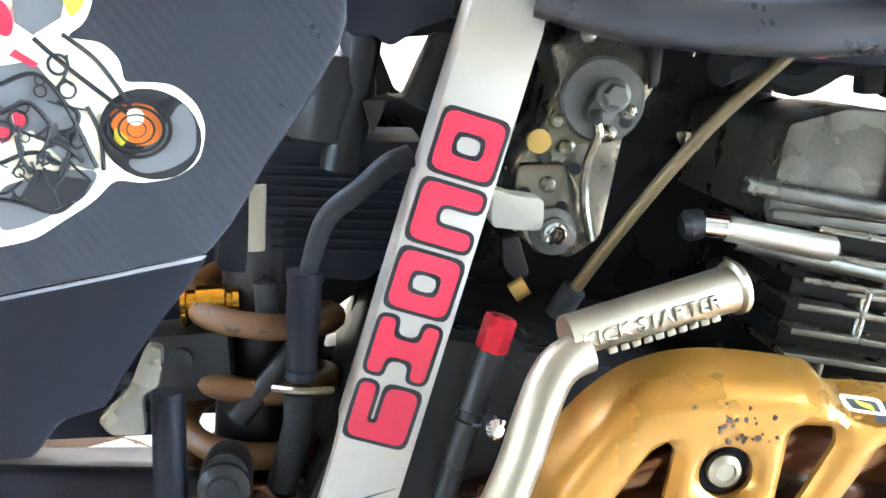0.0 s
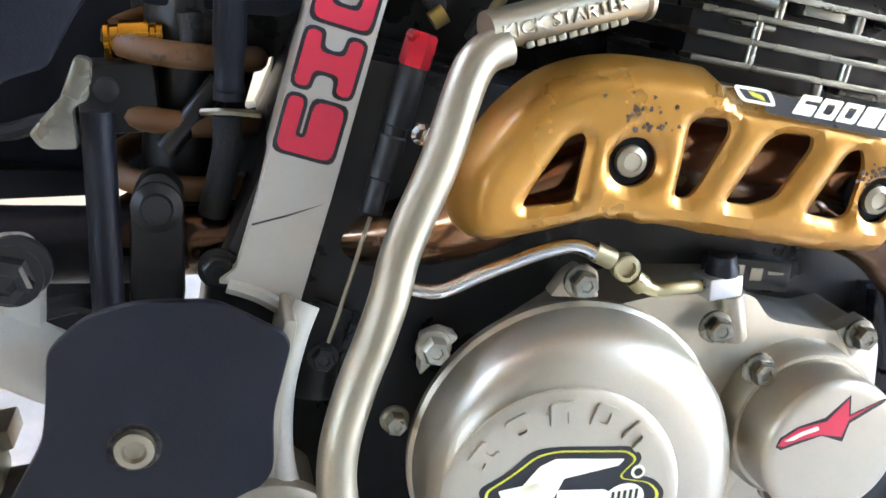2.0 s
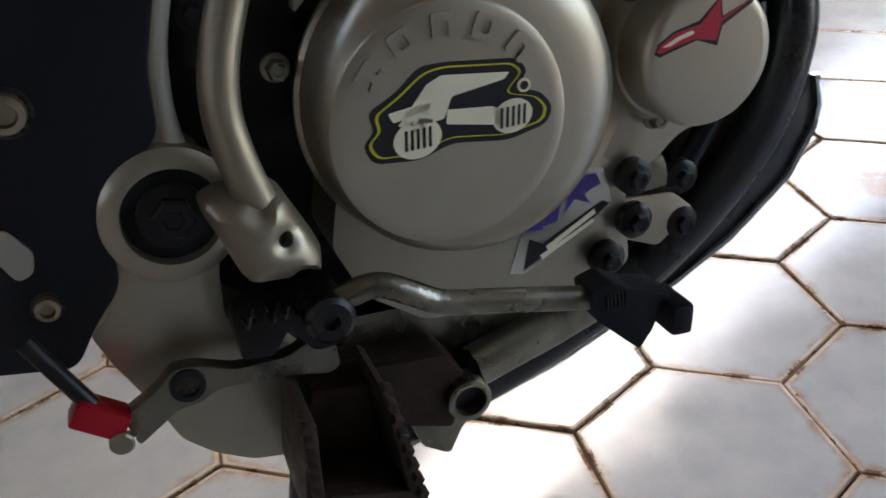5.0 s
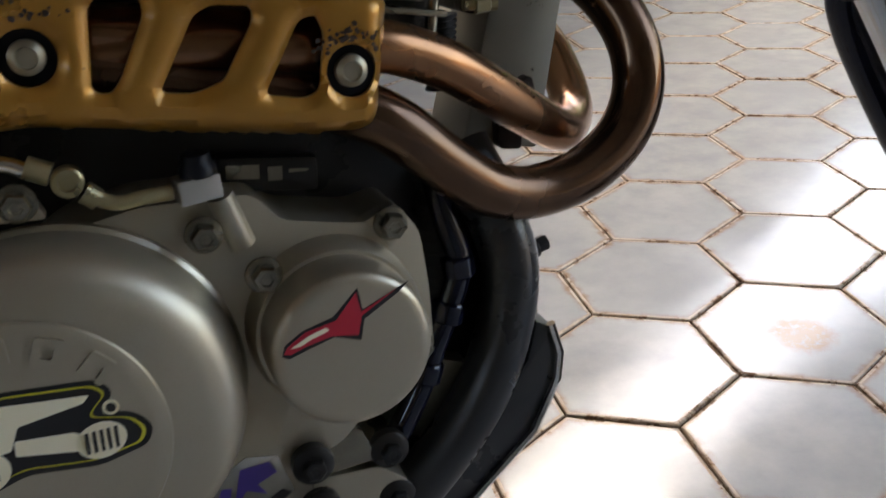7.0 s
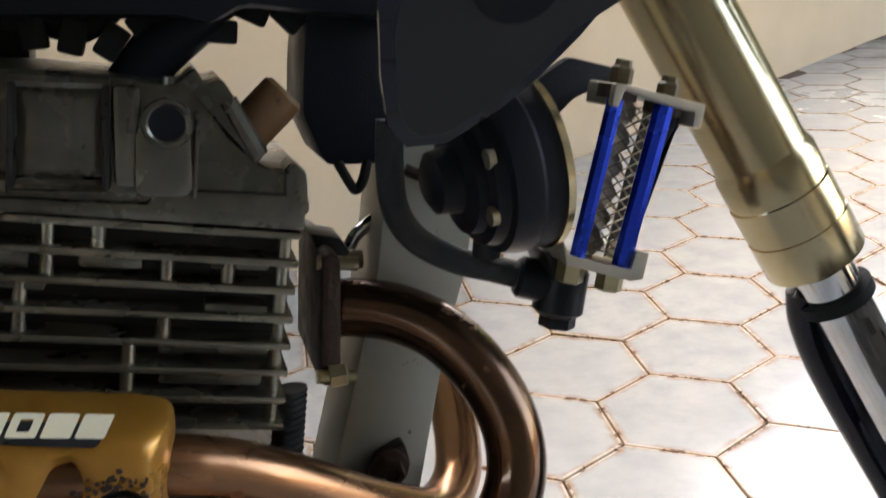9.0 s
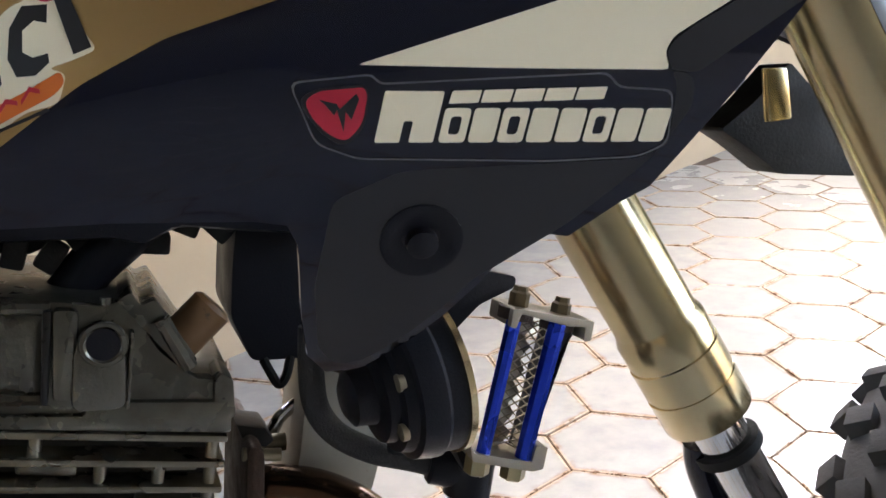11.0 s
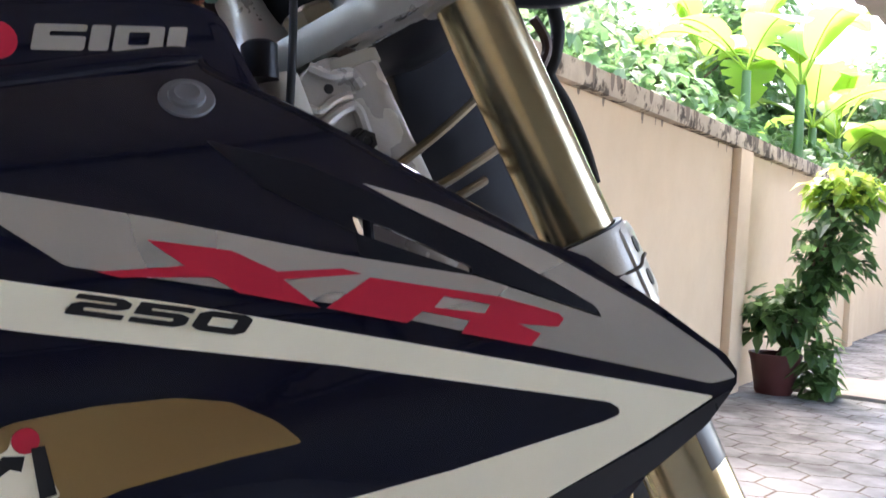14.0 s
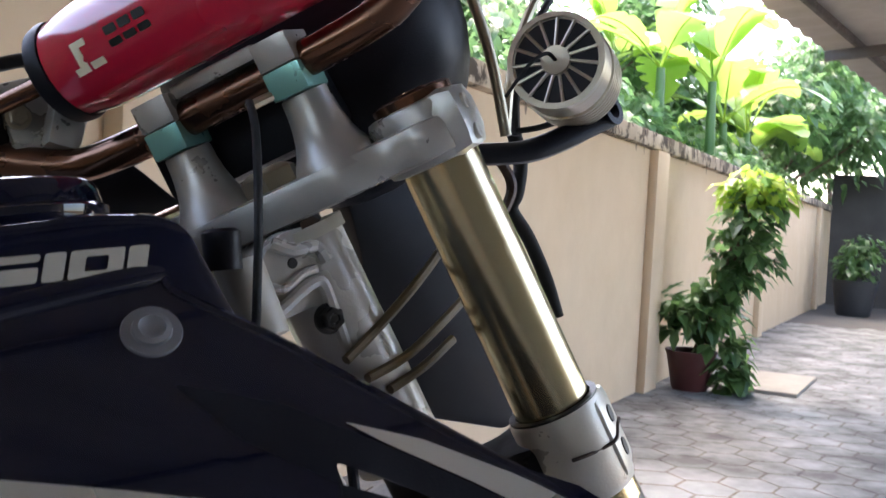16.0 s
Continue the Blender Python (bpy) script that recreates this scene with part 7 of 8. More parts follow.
pad = part("bar_pad", steered(sweep([(-0.082 + 0.222 * k / 24, PAD_F, PAD_U) for k in range(25)], PAD_R, 32, taper=lambda t: 0.9 + 0.1 * min(1, t / 0.1) if t < 0.5 else 0.9 + 0.1 * min(1, (1 - t) / 0.1))), foam_red, bike, "red vinyl handlebar pad")
part("pad_end", steered(turned([(-0.005, 0.0285), (-0.004, 0.0312), (0.0, 0.0322), (0.006, 0.0312), (0.009, 0.027), (0.010, 0.0)], (-0.084, PAD_F, PAD_U), (-1, 0, 0), 32)), black_plastic, pad)
part("cross_bar", steered(sweep([(-0.20, -0.013, 0.112), (-0.09, -0.010, 0.107)], 0.006, 10)), brown_bar, bike)
part("pad_mark", on_pad(join(slab([(-0.060, 0.094), (-0.051, 0.094), (-0.051, 0.108), (-0.046, 0.108), (-0.046, 0.112), (-0.056, 0.112), (-0.056, 0.098), (-0.060, 0.098)], -0.001, 0.001), slab([(-0.049, 0.094), (-0.040, 0.094), (-0.040, 0.098), (-0.049, 0.098)], -0.001, 0.001))), white_vinyl, pad)
for u0, u1 in ((0.1065, 0.1115), (0.0995, 0.1035)):
    for r0, r1 in ((-0.032, -0.024), (-0.022, -0.014), (-0.012, -0.004)):
        part("pad_bar", on_pad(slab(rounded([(r0, u0), (r1, u0), (r1, u1), (r0, u1)], 0.001), -0.001, 0.001)), black_vinyl, pad)
part("pad_seam", on_pad(slab([(-0.06, 0.0805), (0.03, 0.0805), (0.03, 0.082), (-0.06, 0.082)], -0.001, 0.001)), red_vinyl, pad)
lc_out = [(-0.13, 0.01), (-0.12, 0.0), (-0.07, 0.0), (-0.04, -0.03), (0.04, -0.03), (0.07, 0.0), (0.12, 0.0), (0.13, 0.01), (0.137, 0.035), (0.13, 0.062), (0.11, 0.072), (0.08, 0.072), (0.05, 0.04), (-0.05, 0.04), (-0.08, 0.072), (-0.11, 0.072), (-0.13, 0.062), (-0.137, 0.035)]
low = part("lower_clamp", steered(plate_rf(rounded([(x * 0.86, y) for x, y in lc_out], 0.008), -0.250, -0.216, 0.005)), dark_void, bike, "dark lower fork clamp with pale cast bosses")
for s in (1, -1):
    part("clamp_boss", steered(join(turned([(-0.262, 0.0285), (-0.262, 0.0296), (-0.259, 0.0306), (-0.207, 0.0306), (-0.204, 0.0296), (-0.204, 0.0262), (-0.262, 0.0285)], (FR * s, FO, 0), (0, 0, 1), 40), block((0.1125 * s, FO + 0.003, -0.232), (0.026, 0.036, 0.054), (0, 0, 0), 0.007))), pale_cast, low)
# black discs whose colour gives the dark depth of the bolt recesses
for s in (1, -1):
    part("clamp_bolt", steered(join(*[turned([(-0.002, 0.0056), (0.0007, 0.0056), (0.0007, 0.0)], (0.1256 * s, FO, u), (s, 0, 0), 18) for u in (-0.2207, -0.2436)])), black_vinyl, low)
part("cast_ridge", steered(sweep(spline([(0.1005, FO - 0.0335, -0.229), (0.108, FO - 0.029, -0.2305), (0.114, FO - 0.022, -0.2325), (0.1245, FO - 0.012, -0.2335), (0.1258, FO + 0.004, -0.231), (0.1256, FO + 0.016, -0.2315)], 6), 0.0013, 6)), rust, low)
part("seal_ring", steered(turned([(-0.2055, 0.0255), (-0.2055, 0.0295), (-0.2025, 0.0295), (-0.2025, 0.0255), (-0.2055, 0.0255)], (FR, FO, 0), (0, 0, 1), 36)), dark_void, low)
part("stem", steered(rod((0, 0, -0.22), (0, 0, -0.01), 0.018, 20)), dark_void, bike)
part("head_tube", rod(HEAD - AXIS_UP * 0.040, HEAD - AXIS_UP * 0.195, 0.0275, 28, 0.003), head_paint, bike, "silver head tube with weld spatter")
for u in (-0.042, -0.190):
    part("head_ring", turned([(-0.004, 0.030), (0.004, 0.030)], HEAD + AXIS_UP * u, AXIS_UP, 28), frame_silver, bike)
gus = part("head_gusset", slab(rounded([(0.342, 1.187), (0.352, 1.197), (0.374, 1.203), (0.389, 1.192), (0.404, 1.148), (0.408, 1.121), (0.389, 1.128), (0.374, 1.155), (0.343, 1.142), (0.333, 1.130), (0.319, 1.136), (0.332, 1.161)], 0.004), -0.032, 0.03, 0.005), head_paint, bike, "welded silver head gusset")
part("gusset_hole", turned([(0, 0.0032), (0.0006, 0.003), (0.0006, 0)], (0.358, -0.032, 1.179), NEAR, 14), black_vinyl, gus)
part("gusset_weld", sweep(spline([(0.336, -0.034, 1.142), (0.351, -0.035, 1.153), (0.366, -0.036, 1.166), (0.375, -0.036, 1.168), (0.382, -0.036, 1.153), (0.392, -0.035, 1.128)], 6), 0.0038, 8), head_paint, gus)
part("gusset_weld", sweep(spline([(0.344, -0.034, 1.190), (0.357, -0.036, 1.186), (0.371, -0.036, 1.189), (0.378, -0.036, 1.181)], 6), 0.004, 8), head_paint, gus)
part("gusset_weld", sweep(spline([(0.340, -0.034, 1.166), (0.352, -0.0345, 1.164), (0.362, -0.0345, 1.172), (0.372, -0.034, 1.176)], 6), 0.003, 8), head_paint, gus)
part("paint_chip", shell(rounded([(0.362, 1.202), (0.369, 1.207), (0.375, 1.205), (0.377, 1.201), (0.367, 1.196), (0.364, 1.198)], 0.001), flat(-0.0328), 0.0004), rust, gus)
part("gusset_nut", hexbolt((0.379, -0.036, 1.147), NEAR, 0.007, 0.008), dark_void, gus)
part("frame_rail", sweep([(0.322, -0.040, 1.177), (0.335, -0.050, 1.136)], 0.014, 14), frame_silver, bike)
part("rail_cap", turned([(0, 0.010), (0.02, 0.0105), (0.022, 0.008)], (0.309, -0.055, 1.173), (-0.1, 0, 1), 18), black_plastic, bike)
for s in (1, -1):
    fork = part("fork_leg", steered(turned([(u, r) if s > 0 else (u + 0.014 * max(0.0, min(1.0, (-0.27 - u) / 0.24)), r * 1.07) for u, r in [(-0.5930, 0.0265), (-0.5920, 0.0305), (-0.5900, 0.0312), (-0.5640, 0.0312), (-0.5635, 0.0303), (-0.5610, 0.0303), (-0.5605, 0.0312), (-0.5370, 0.0312), (-0.5360, 0.0302), (-0.5340, 0.0302), (-0.5335, 0.0308), (-0.5160, 0.0308), (-0.5100, 0.0285), (-0.5090, 0.0283), (-0.27, 0.0283), (-0.261, 0.0283), (-0.259, 0.0255), (-0.2, 0.0245), (0.004, 0.0245)]], (FR * s, FO, 0), (0, 0, 1), 40)), gold_anod, bike, "gold anodised upside-down fork leg")
    part("fork_slider", steered(rod((FR * s, FO, -1.0), (FR * s, FO, -0.585), 0.0205, 28)), chrome, fork)
    part("dust_seal", steered(turned([(-0.612, 0.021), (-0.612, 0.0258), (-0.604, 0.0258)], (FR * s, FO, 0), (0, 0, 1), 32)), rubber, fork)
    if s > 0:
        part("fork_guard", steered(join(moved(sweep([(0, 0.012 + 0.012 * min(1, k / 6), -0.60 - 0.04 * k) for k in range(11)], 0.030, 18), Matrix.Translation((FR * s + 0.006 * s, FO + 0.01, 0))))), gloss_black, fork)
    part("axle_lug", steered(block((FR * s * 0.95, FO + 0.015, -1.02), (0.035, 0.06, 0.09), (0, 0, 0), 0.01)), alu_cast, fork)
    if s > 0:
        for u0, u1, w in ((-0.31, -0.275, 1.0), (-0.37, -0.335, 0.9), (-0.43, -0.405, 0.8), (-0.49, -0.44, 1.0)):
            bm = bmesh.new()
            ring = []
            for u in (u0, u1):
                ring.append([bm.verts.new((FR + 0.0286 * math.cos(a), FO + 0.0286 * math.sin(a), u)) for a in (radians(-44 + 9.5 * k * w) for k in range(9))])
            for k in range(8):
                bm.faces.new((ring[0][k], ring[0][k + 1], ring[1][k + 1], ring[1][k]))
            part("fork_mark", steered(bm), black_vinyl, fork)
WC = (0, 0.05, -1.01)
wheel = part("front_tyre", steered(turned([(-0.038, 0.262), (-0.048, 0.29), (-0.047, 0.331), (-0.031, 0.349), (0.0, 0.355), (0.031, 0.349), (0.047, 0.331), (0.048, 0.29), (0.038, 0.262), (0.0, 0.255), (-0.038, 0.262)], WC, (1, 0, 0), 80)), tyre_rubber, bike, "dusty black knobbly front tyre")
kn = []
for k in range(52):
    a = 2 * math.pi * k / 52
    for off, rr, tilt in ((-0.022, 0.354, 0), (0.022, 0.354, 0)) if k % 2 else ((0.0, 0.357, 0), (-0.045, 0.339, 30), (0.045, 0.339, -30)):
        m_ = Matrix.Translation((WC[0], WC[1], WC[2])) @ Matrix.Rotation(a, 4, "X") @ Matrix.Translation((off, 0, rr)) @ Matrix.Rotation(radians(-tilt), 4, "Y")
        b_ = block((0, 0, 0), (0.021, 0.026, 0.016), (0, 0, 0), 0.002)
        b_.transform(m_)
        kn.append(b_)
tagged(part("tread", steered(join(*kn)), tyre_rubber, wheel), kind="stuff")
part("rim", steered(turned([(-0.03, 0.262), (-0.03, 0.25), (-0.012, 0.238), (0.012, 0.238), (0.03, 0.25), (0.03, 0.262), (0.0, 0.256), (-0.03, 0.262)], WC, (1, 0, 0), 60)), black_plastic, wheel)
part("hub", steered(turned([(-0.05, 0.02), (-0.045, 0.04), (0.045, 0.04), (0.05, 0.02)], WC, (1, 0, 0), 32)), alu_cast, wheel)
for k in range(36):
    part("spoke", steered(sweep([(0.035 * (-1) ** k, WC[1] + 0.04 * math.cos(math.pi * k / 18), WC[2] + 0.04 * math.sin(math.pi * k / 18)), (0.0, WC[1] + 0.243 * math.cos(math.pi * k / 18 + 0.18 * (-1) ** (k // 2)), WC[2] + 0.243 * math.sin(math.pi * k / 18 + 0.18 * (-1) ** (k // 2)))], 0.0018, 5)), steel, wheel)
# fender under the lower clamp
bm = bmesh.new()
rows_ = []
for i in range(15):
    f = 0.06 + 0.27 * i / 14
    u = -0.335 - 0.9 * max(0, -f - 0.02) ** 1.3 - 0.55 * max(0, f - 0.05) ** 1.5
    w = 0.062 + 0.02 * math.sin(math.pi * i / 14)
    rows_.append([bm.verts.new((w * s_, f, u - 0.03 * abs(s_) ** 3)) for s_ in (-1, -0.8, -0.4, 0, 0.4, 0.8, 1)])
for a, b in zip(rows_, rows_[1:]):
    for k in range(6):
        bm.faces.new((a[k], a[k + 1], b[k + 1], b[k]))
r_ = bmesh.ops.extrude_face_region(bm, geom=bm.faces[:])
for g in r_["geom"]:
    if isinstance(g, bmesh.types.BMVert):
        g.co.z -= 0.004
fender = part("front_fender", steered(bm), black_plastic, bike, "black plastic front fender")
part("fender_bracket", steered(join(block((0.04, -0.03, -0.27), (0.02, 0.03, 0.06), (0, 0, 0), 0.003), block((0.0, 0.02, -0.245), (0.09, 0.08, 0.016), (0, 0, 0), 0.004))), gold_anod, bike)
part("switch_box", slab(rounded([(0.145, 1.241), (0.232, 1.267), (0.309, 1.258), (0.352, 1.226), (0.300, 1.203), (0.146, 1.197)], 0.01), 0.14, 0.17, 0.006), black_plastic, bike)
part("front_cowl", slab(rounded([(0.452, 1.258), (0.531, 1.273), (0.585, 1.175), (0.624, 1.082), (0.606, 1.055), (0.530, 1.069), (0.481, 1.114), (0.471, 1.195)], 0.008), 0.1, 0.13, 0.004), black_plastic, bike)
part("fender_flap", slab(rounded([(0.562, 0.8975), (0.587, 0.912), (0.6155, 0.936), (0.6345, 0.9165), (0.6686, 0.856), (0.606, 0.8645), (0.580, 0.8855)], 0.004), 0.0, 0.03, 0.004), rubber, bike)
part("flap_strap", slab([(0.5695, 0.9345), (0.585, 0.9336), (0.588, 0.9026), (0.571, 0.902)], -0.036, -0.03, 0.002), gold_anod, bike)
part("fork_hose", sweep(spline([(0.544, 0.115, 0.862), (0.568, 0.118, 0.828), (0.595, 0.120, 0.777), (0.619, 0.120, 0.730), (0.631, 0.120, 0.694), (0.629, 0.120, 0.671)], 8), 0.005, 10), rubber, bike)
part("slider_guard", steered(sweep(spline([(-0.110, FO - 0.004, -0.598), (-0.119, FO - 0.006, -0.625), (-0.1235, FO - 0.006, -0.68), (-0.1235, FO - 0.004, -0.80), (-0.120, FO, -1.0)], 6), 0.0125, 16)), gloss_black, bike, "black plastic fork slider guard")
# headlamp shell, cables, lamp
part("headlamp_shell", steered(turned([(0, 0.02), (0.01, 0.07), (0.03, 0.10), (0.06, 0.112), (0.08, 0.115), (0.085, 0.10)], (0.01, 0.06, 0.06), (0, 1, 0.1), 36)), black_plastic, bike, "black headlamp shell")
part("lamp_bracket", sweep(spline([(0.501, 0.000, 1.380), (0.513, 0.000, 1.353), (0.522, 0.000, 1.327), (0.529, 0.000, 1.299), (0.534, 0.000, 1.275)], 6), 0.0042, 10), steel, bike)
part("cable_outer", sweep(spline([(0.576, 0.010, 1.392), (0.552, 0.000, 1.360), (0.539, 0.000, 1.321), (0.534, 0.000, 1.279)], 6), 0.0035, 8), steel, bike)
part("cable_outer", sweep(spline([(0.598, 0.020, 1.399), (0.557, 0.000, 1.352), (0.544, 0.000, 1.313), (0.543, 0.000, 1.276)], 6), 0.003, 8), rubber, bike)
part("brake_hose", sweep(spline([(0.551, 0.020, 1.293), (0.561, 0.020, 1.264), (0.558, 0.020, 1.239), (0.560, 0.030, 1.227), (0.575, 0.030, 1.207), (0.591, 0.030, 1.177), (0.602, 0.030, 1.147)], 6), 0.0055, 10), rubber, bike)
part("lamp_lead", sweep(spline([(0.526, 0.000, 1.259), (0.536, 0.000, 1.247), (0.538, 0.000, 1.235), (0.530, 0.000, 1.219)], 6), 0.004, 8), rust, bike)
LC = Vector((0.509, -0.088, 1.3055))
ld = Vector((0.79, 0.61, -0.03)).normalized()
spot = part("spot_lamp", turned([(0.0, 0.029), (0.002, 0.0305), (0.006, 0.031), (0.02, 0.031)] + [v for k in range(6) for v in ((0.022 + 0.005 * k, 0.0285), (0.0225 + 0.005 * k, 0.032), (0.0255 + 0.005 * k, 0.032), (0.026 + 0.005 * k, 0.0285))] + [(0.053, 0.03), (0.056, 0.028)], LC, ld, 40), alu_cast, bike, "finned silver spot lamp")
part("lamp_back", turned([(-0.0006, 0.0265), (0.0002, 0.0265)], LC, ld, 36), black_plastic, spot)
lu = ld.orthogonal().normalized()
ls_ = ld.cross(lu)
for vane in [sweep([LC - ld * 0.0012 + (lu * math.cos(a) + ls_ * math.sin(a)) * 0.008, LC - ld * 0.0012 + (lu * math.cos(a + 0.1) + ls_ * math.sin(a + 0.1)) * 0.0275], 0.0012, 6) for a in (2 * math.pi * k / 15 for k in range(15))]:
    part("vane", vane, alu_cast, spot)
part("lamp_hub", turned([(-0.0028, 0.0070), (-0.0032, 0.0092), (0, 0.0098)], LC, ld, 24), alu_cast, spot)
part("lamp_socket", turned([(-0.0026, 0.0), (-0.0026, 0.0072), (0.0, 0.0072)], LC, ld, 20), black_plastic, spot)
part("lamp_lead", sweep(spline([LC - ld * 0.003, LC - ld * 0.012 + Vector((-0.006, -0.002, 0.0)), LC - ld * 0.010 + Vector((-0.022, -0.004, -0.010)), LC + Vector((-0.036, 0.004, -0.026))], 6), 0.0012, 8), rubber, spot)
part("lamp_ring", turned([(-0.003, 0.0275), (-0.003, 0.031), (0.002, 0.0312), (0.002, 0.0275), (-0.003, 0.0275)], LC, ld, 36), alu_cast, spot)
part("lamp_mount", sweep(spline([(0.470, -0.050, 1.249), (0.505, -0.058, 1.2525), (0.532, -0.060, 1.2620), (0.556, -0.060, 1.2735), (0.574, -0.060, 1.2815)], 6), 0.0095, 12, flat=0.6), black_plastic, bike, "black lamp bracket")
part("lamp_clip", turned([(-0.004, 0.0060), (-0.004, 0.0105), (0.004, 0.0105), (0.004, 0.0060), (-0.004, 0.0060)], (0.5745, -0.063, 1.2855), (0.25, -1, 0.2), 20), black_plastic, bike)
part("lamp_wire", sweep(spline([(0.554, -0.050, 1.298), (0.551, -0.045, 1.283), (0.535, -0.040, 1.275), (0.520, -0.030, 1.272)], 6), 0.0022, 8), rubber, bike)
# left controls and cables
perch = part("clutch_perch", join(block((0.236, 0.120, 1.276), (0.03, 0.03, 0.05), (0, -20, 0), 0.006), block((0.257, 0.100, 1.274), (0.022, 0.035, 0.04), (0, 10, 0), 0.006)), clamp_silver, bike, "silver lever perch")
part("perch_bolt", hexbolt((0.229, 0.100, 1.274), NEAR, 0.006, 0.005), steel, perch)
part("clutch_lever", sweep(spline([(0.161, 0.150, 1.306), (0.203, 0.140, 1.314), (0.217, 0.130, 1.312), (0.236, 0.130, 1.318), (0.242, 0.130, 1.313)], 6), 0.005, 10), dark_void, bike)
part("amber_reflector", turned([(0, 0.018), (0.04, 0.02), (0.042, 0.016)], (0.196, 0.180, 1.323), (0, 0, 1), 24), amber_metal, bike)
part("bar_band", steered(turned([(-0.0015, 0.0122), (0.0015, 0.0122)], (-0.15, -0.002, 0.098), (1, 0, -0.6), 16)), rubber, bike)
part("meter_cable", sweep(spline([(0.326, -0.045, 1.267), (0.324, -0.060, 1.249), (0.322, -0.070, 1.211), (0.320, -0.075, 1.172), (0.317, -0.080, 1.134)], 8), 0.0024, 10), rubber, bike)
part("cable_guide", sweep([(0.327, -0.040, 1.265), (0.341, -0.040, 1.273)], 0.003, 8), steel, bike)
for pts_ in ([(0.386, -0.045, 1.123), (0.416, -0.035, 1.145), (0.449, -0.020, 1.170), (0.483, 0.000, 1.197)], [(0.400, -0.045, 1.112), (0.432, -0.035, 1.124), (0.466, -0.020, 1.143), (0.501, 0.000, 1.163)], [(0.415, -0.045, 1.105), (0.444, -0.035, 1.117), (0.475, -0.020, 1.133)]):
    part("control_cable", sweep(spline(pts_, 8), 0.0032, 8), cable_brown, bike)
for pts_ in ([(0.435, 0.030, 1.302), (0.441, 0.030, 1.330), (0.452, 0.030, 1.352), (0.470, 0.030, 1.379)], [(0.436, 0.050, 1.318), (0.472, 0.050, 1.331), (0.501, 0.050, 1.356)]):
    part("control_cable", sweep(spline(pts_, 8), 0.005, 8), rubber, bike)
part("ignition_switch", steered(join(block((-0.02, 0.05, 0.03), (0.12, 0.06, 0.05), (0, 0, 0), 0.01))), black_plastic, bike)

# rear wheel on the ground
RW = (-0.86, 0.0, 0.318)
rear = part("rear_tyre", turned([(-0.045, 0.235), (-0.056, 0.262), (-0.055, 0.295), (-0.036, 0.312), (0.0, 0.316), (0.036, 0.312), (0.055, 0.295), (0.056, 0.262), (0.045, 0.235), (-0.045, 0.235)], RW, (0, 1, 0), 64), tyre_rubber, bike, "dusty black rear tyre")
part("rim", turned([(-0.04, 0.237), (-0.04, 0.226), (-0.015, 0.216), (0.015, 0.216), (0.04, 0.226), (0.04, 0.237), (-0.04, 0.237)], RW, (0, 1, 0), 56), black_plastic, rear)
part("hub", turned([(-0.06, 0.02), (-0.055, 0.05), (0.055, 0.05), (0.06, 0.02)], RW, (0, 1, 0), 32), alu_cast, rear)
for k in range(36):
    part("spoke", sweep([(RW[0] + 0.05 * math.cos(math.pi * k / 18), 0.045 * (-1) ** k, RW[2] + 0.05 * math.sin(math.pi * k / 18)), (RW[0] + 0.22 * math.cos(math.pi * k / 18 + 0.16 * (-1) ** (k // 2)), 0.0, RW[2] + 0.22 * math.sin(math.pi * k / 18 + 0.16 * (-1) ** (k // 2)))], 0.0018, 5), steel, rear)
part("swingarm_beam", join(*[sweep([(-0.86, 0.09 * s_, 0.33), (-0.42, 0.075 * s_, 0.42)], 0.022, 14) for s_ in (-1, 1)]), frame_silver, bike)
part("side_stand", sweep([(-0.05, 0.12, 0.42), (-0.10, 0.235, 0.035)], 0.012, 12), black_plastic, bike)


# ---------------- yard: roof, planting, pots ----------------
ROOF_Z = 3.11
ROOF_STEP, ROOF_FAR = 0.9, 8.0      # between these the unseen inner roof is cut short to let skylight in


def roof_depth(s):
    return 4.6 if ROOF_STEP < s < ROOF_FAR else 6.95

E0 = Vector((0.627, 2.43))
ed = Vector((1, 0.44)).normalized()
en = Vector((ed.y, -ed.x))          # from the eave inwards, towards the unseen wall
roof_mat = material("sheet_roof", (0.42, 0.38, 0.33), 0.8, scale=6, amount=0.4, bump=0.2, bump_scale=40)
beam_mat = material("dark_steel_beam", (0.06, 0.05, 0.045), 0.6, amount=0.4)
bm = bmesh.new()
NW = 340
prev = None
for i in range(NW + 1):
    s = -11.0 + 34 * i / NW
    w = 0.014 * math.sin(2 * math.pi * i / 4)
    row = []
    for q in (0.0, roof_depth(s)):
        p = E0 + ed * s + en * q
        row.append(bm.verts.new((p.x, p.y, ROOF_Z + w + 0.07 * q)))
    if prev:
        bm.faces.new((prev[0], row[0], row[1], prev[1]))
    prev = row
r_ = bmesh.ops.extrude_face_region(bm, geom=bm.faces[:])
for g in r_["geom"]:
    if isinstance(g, bmesh.types.BMVert):
        g.co.z += 0.012
roof = tagged(part("ceiling_carport", bm, roof_mat, None), "corrugated sheet carport roof on dark steel beams", "roof", kind="structure")


def beam(name, a, b, w, h, z0, z1):
    a, b = Vector((a.x, a.y, z0)), Vector((b.x, b.y, z1))
    d = b - a
    bm = bmesh.new()
    bmesh.ops.create_cube(bm, size=1)
    bm.transform(Matrix.Diagonal((d.length, w, h, 1)))
    soften(bm, 0.004)
    bm.transform(Matrix.Translation((a + b) / 2) @ d.to_track_quat("X", "Z").to_matrix().to_4x4())
    return part(name, bm, beam_mat, roof)


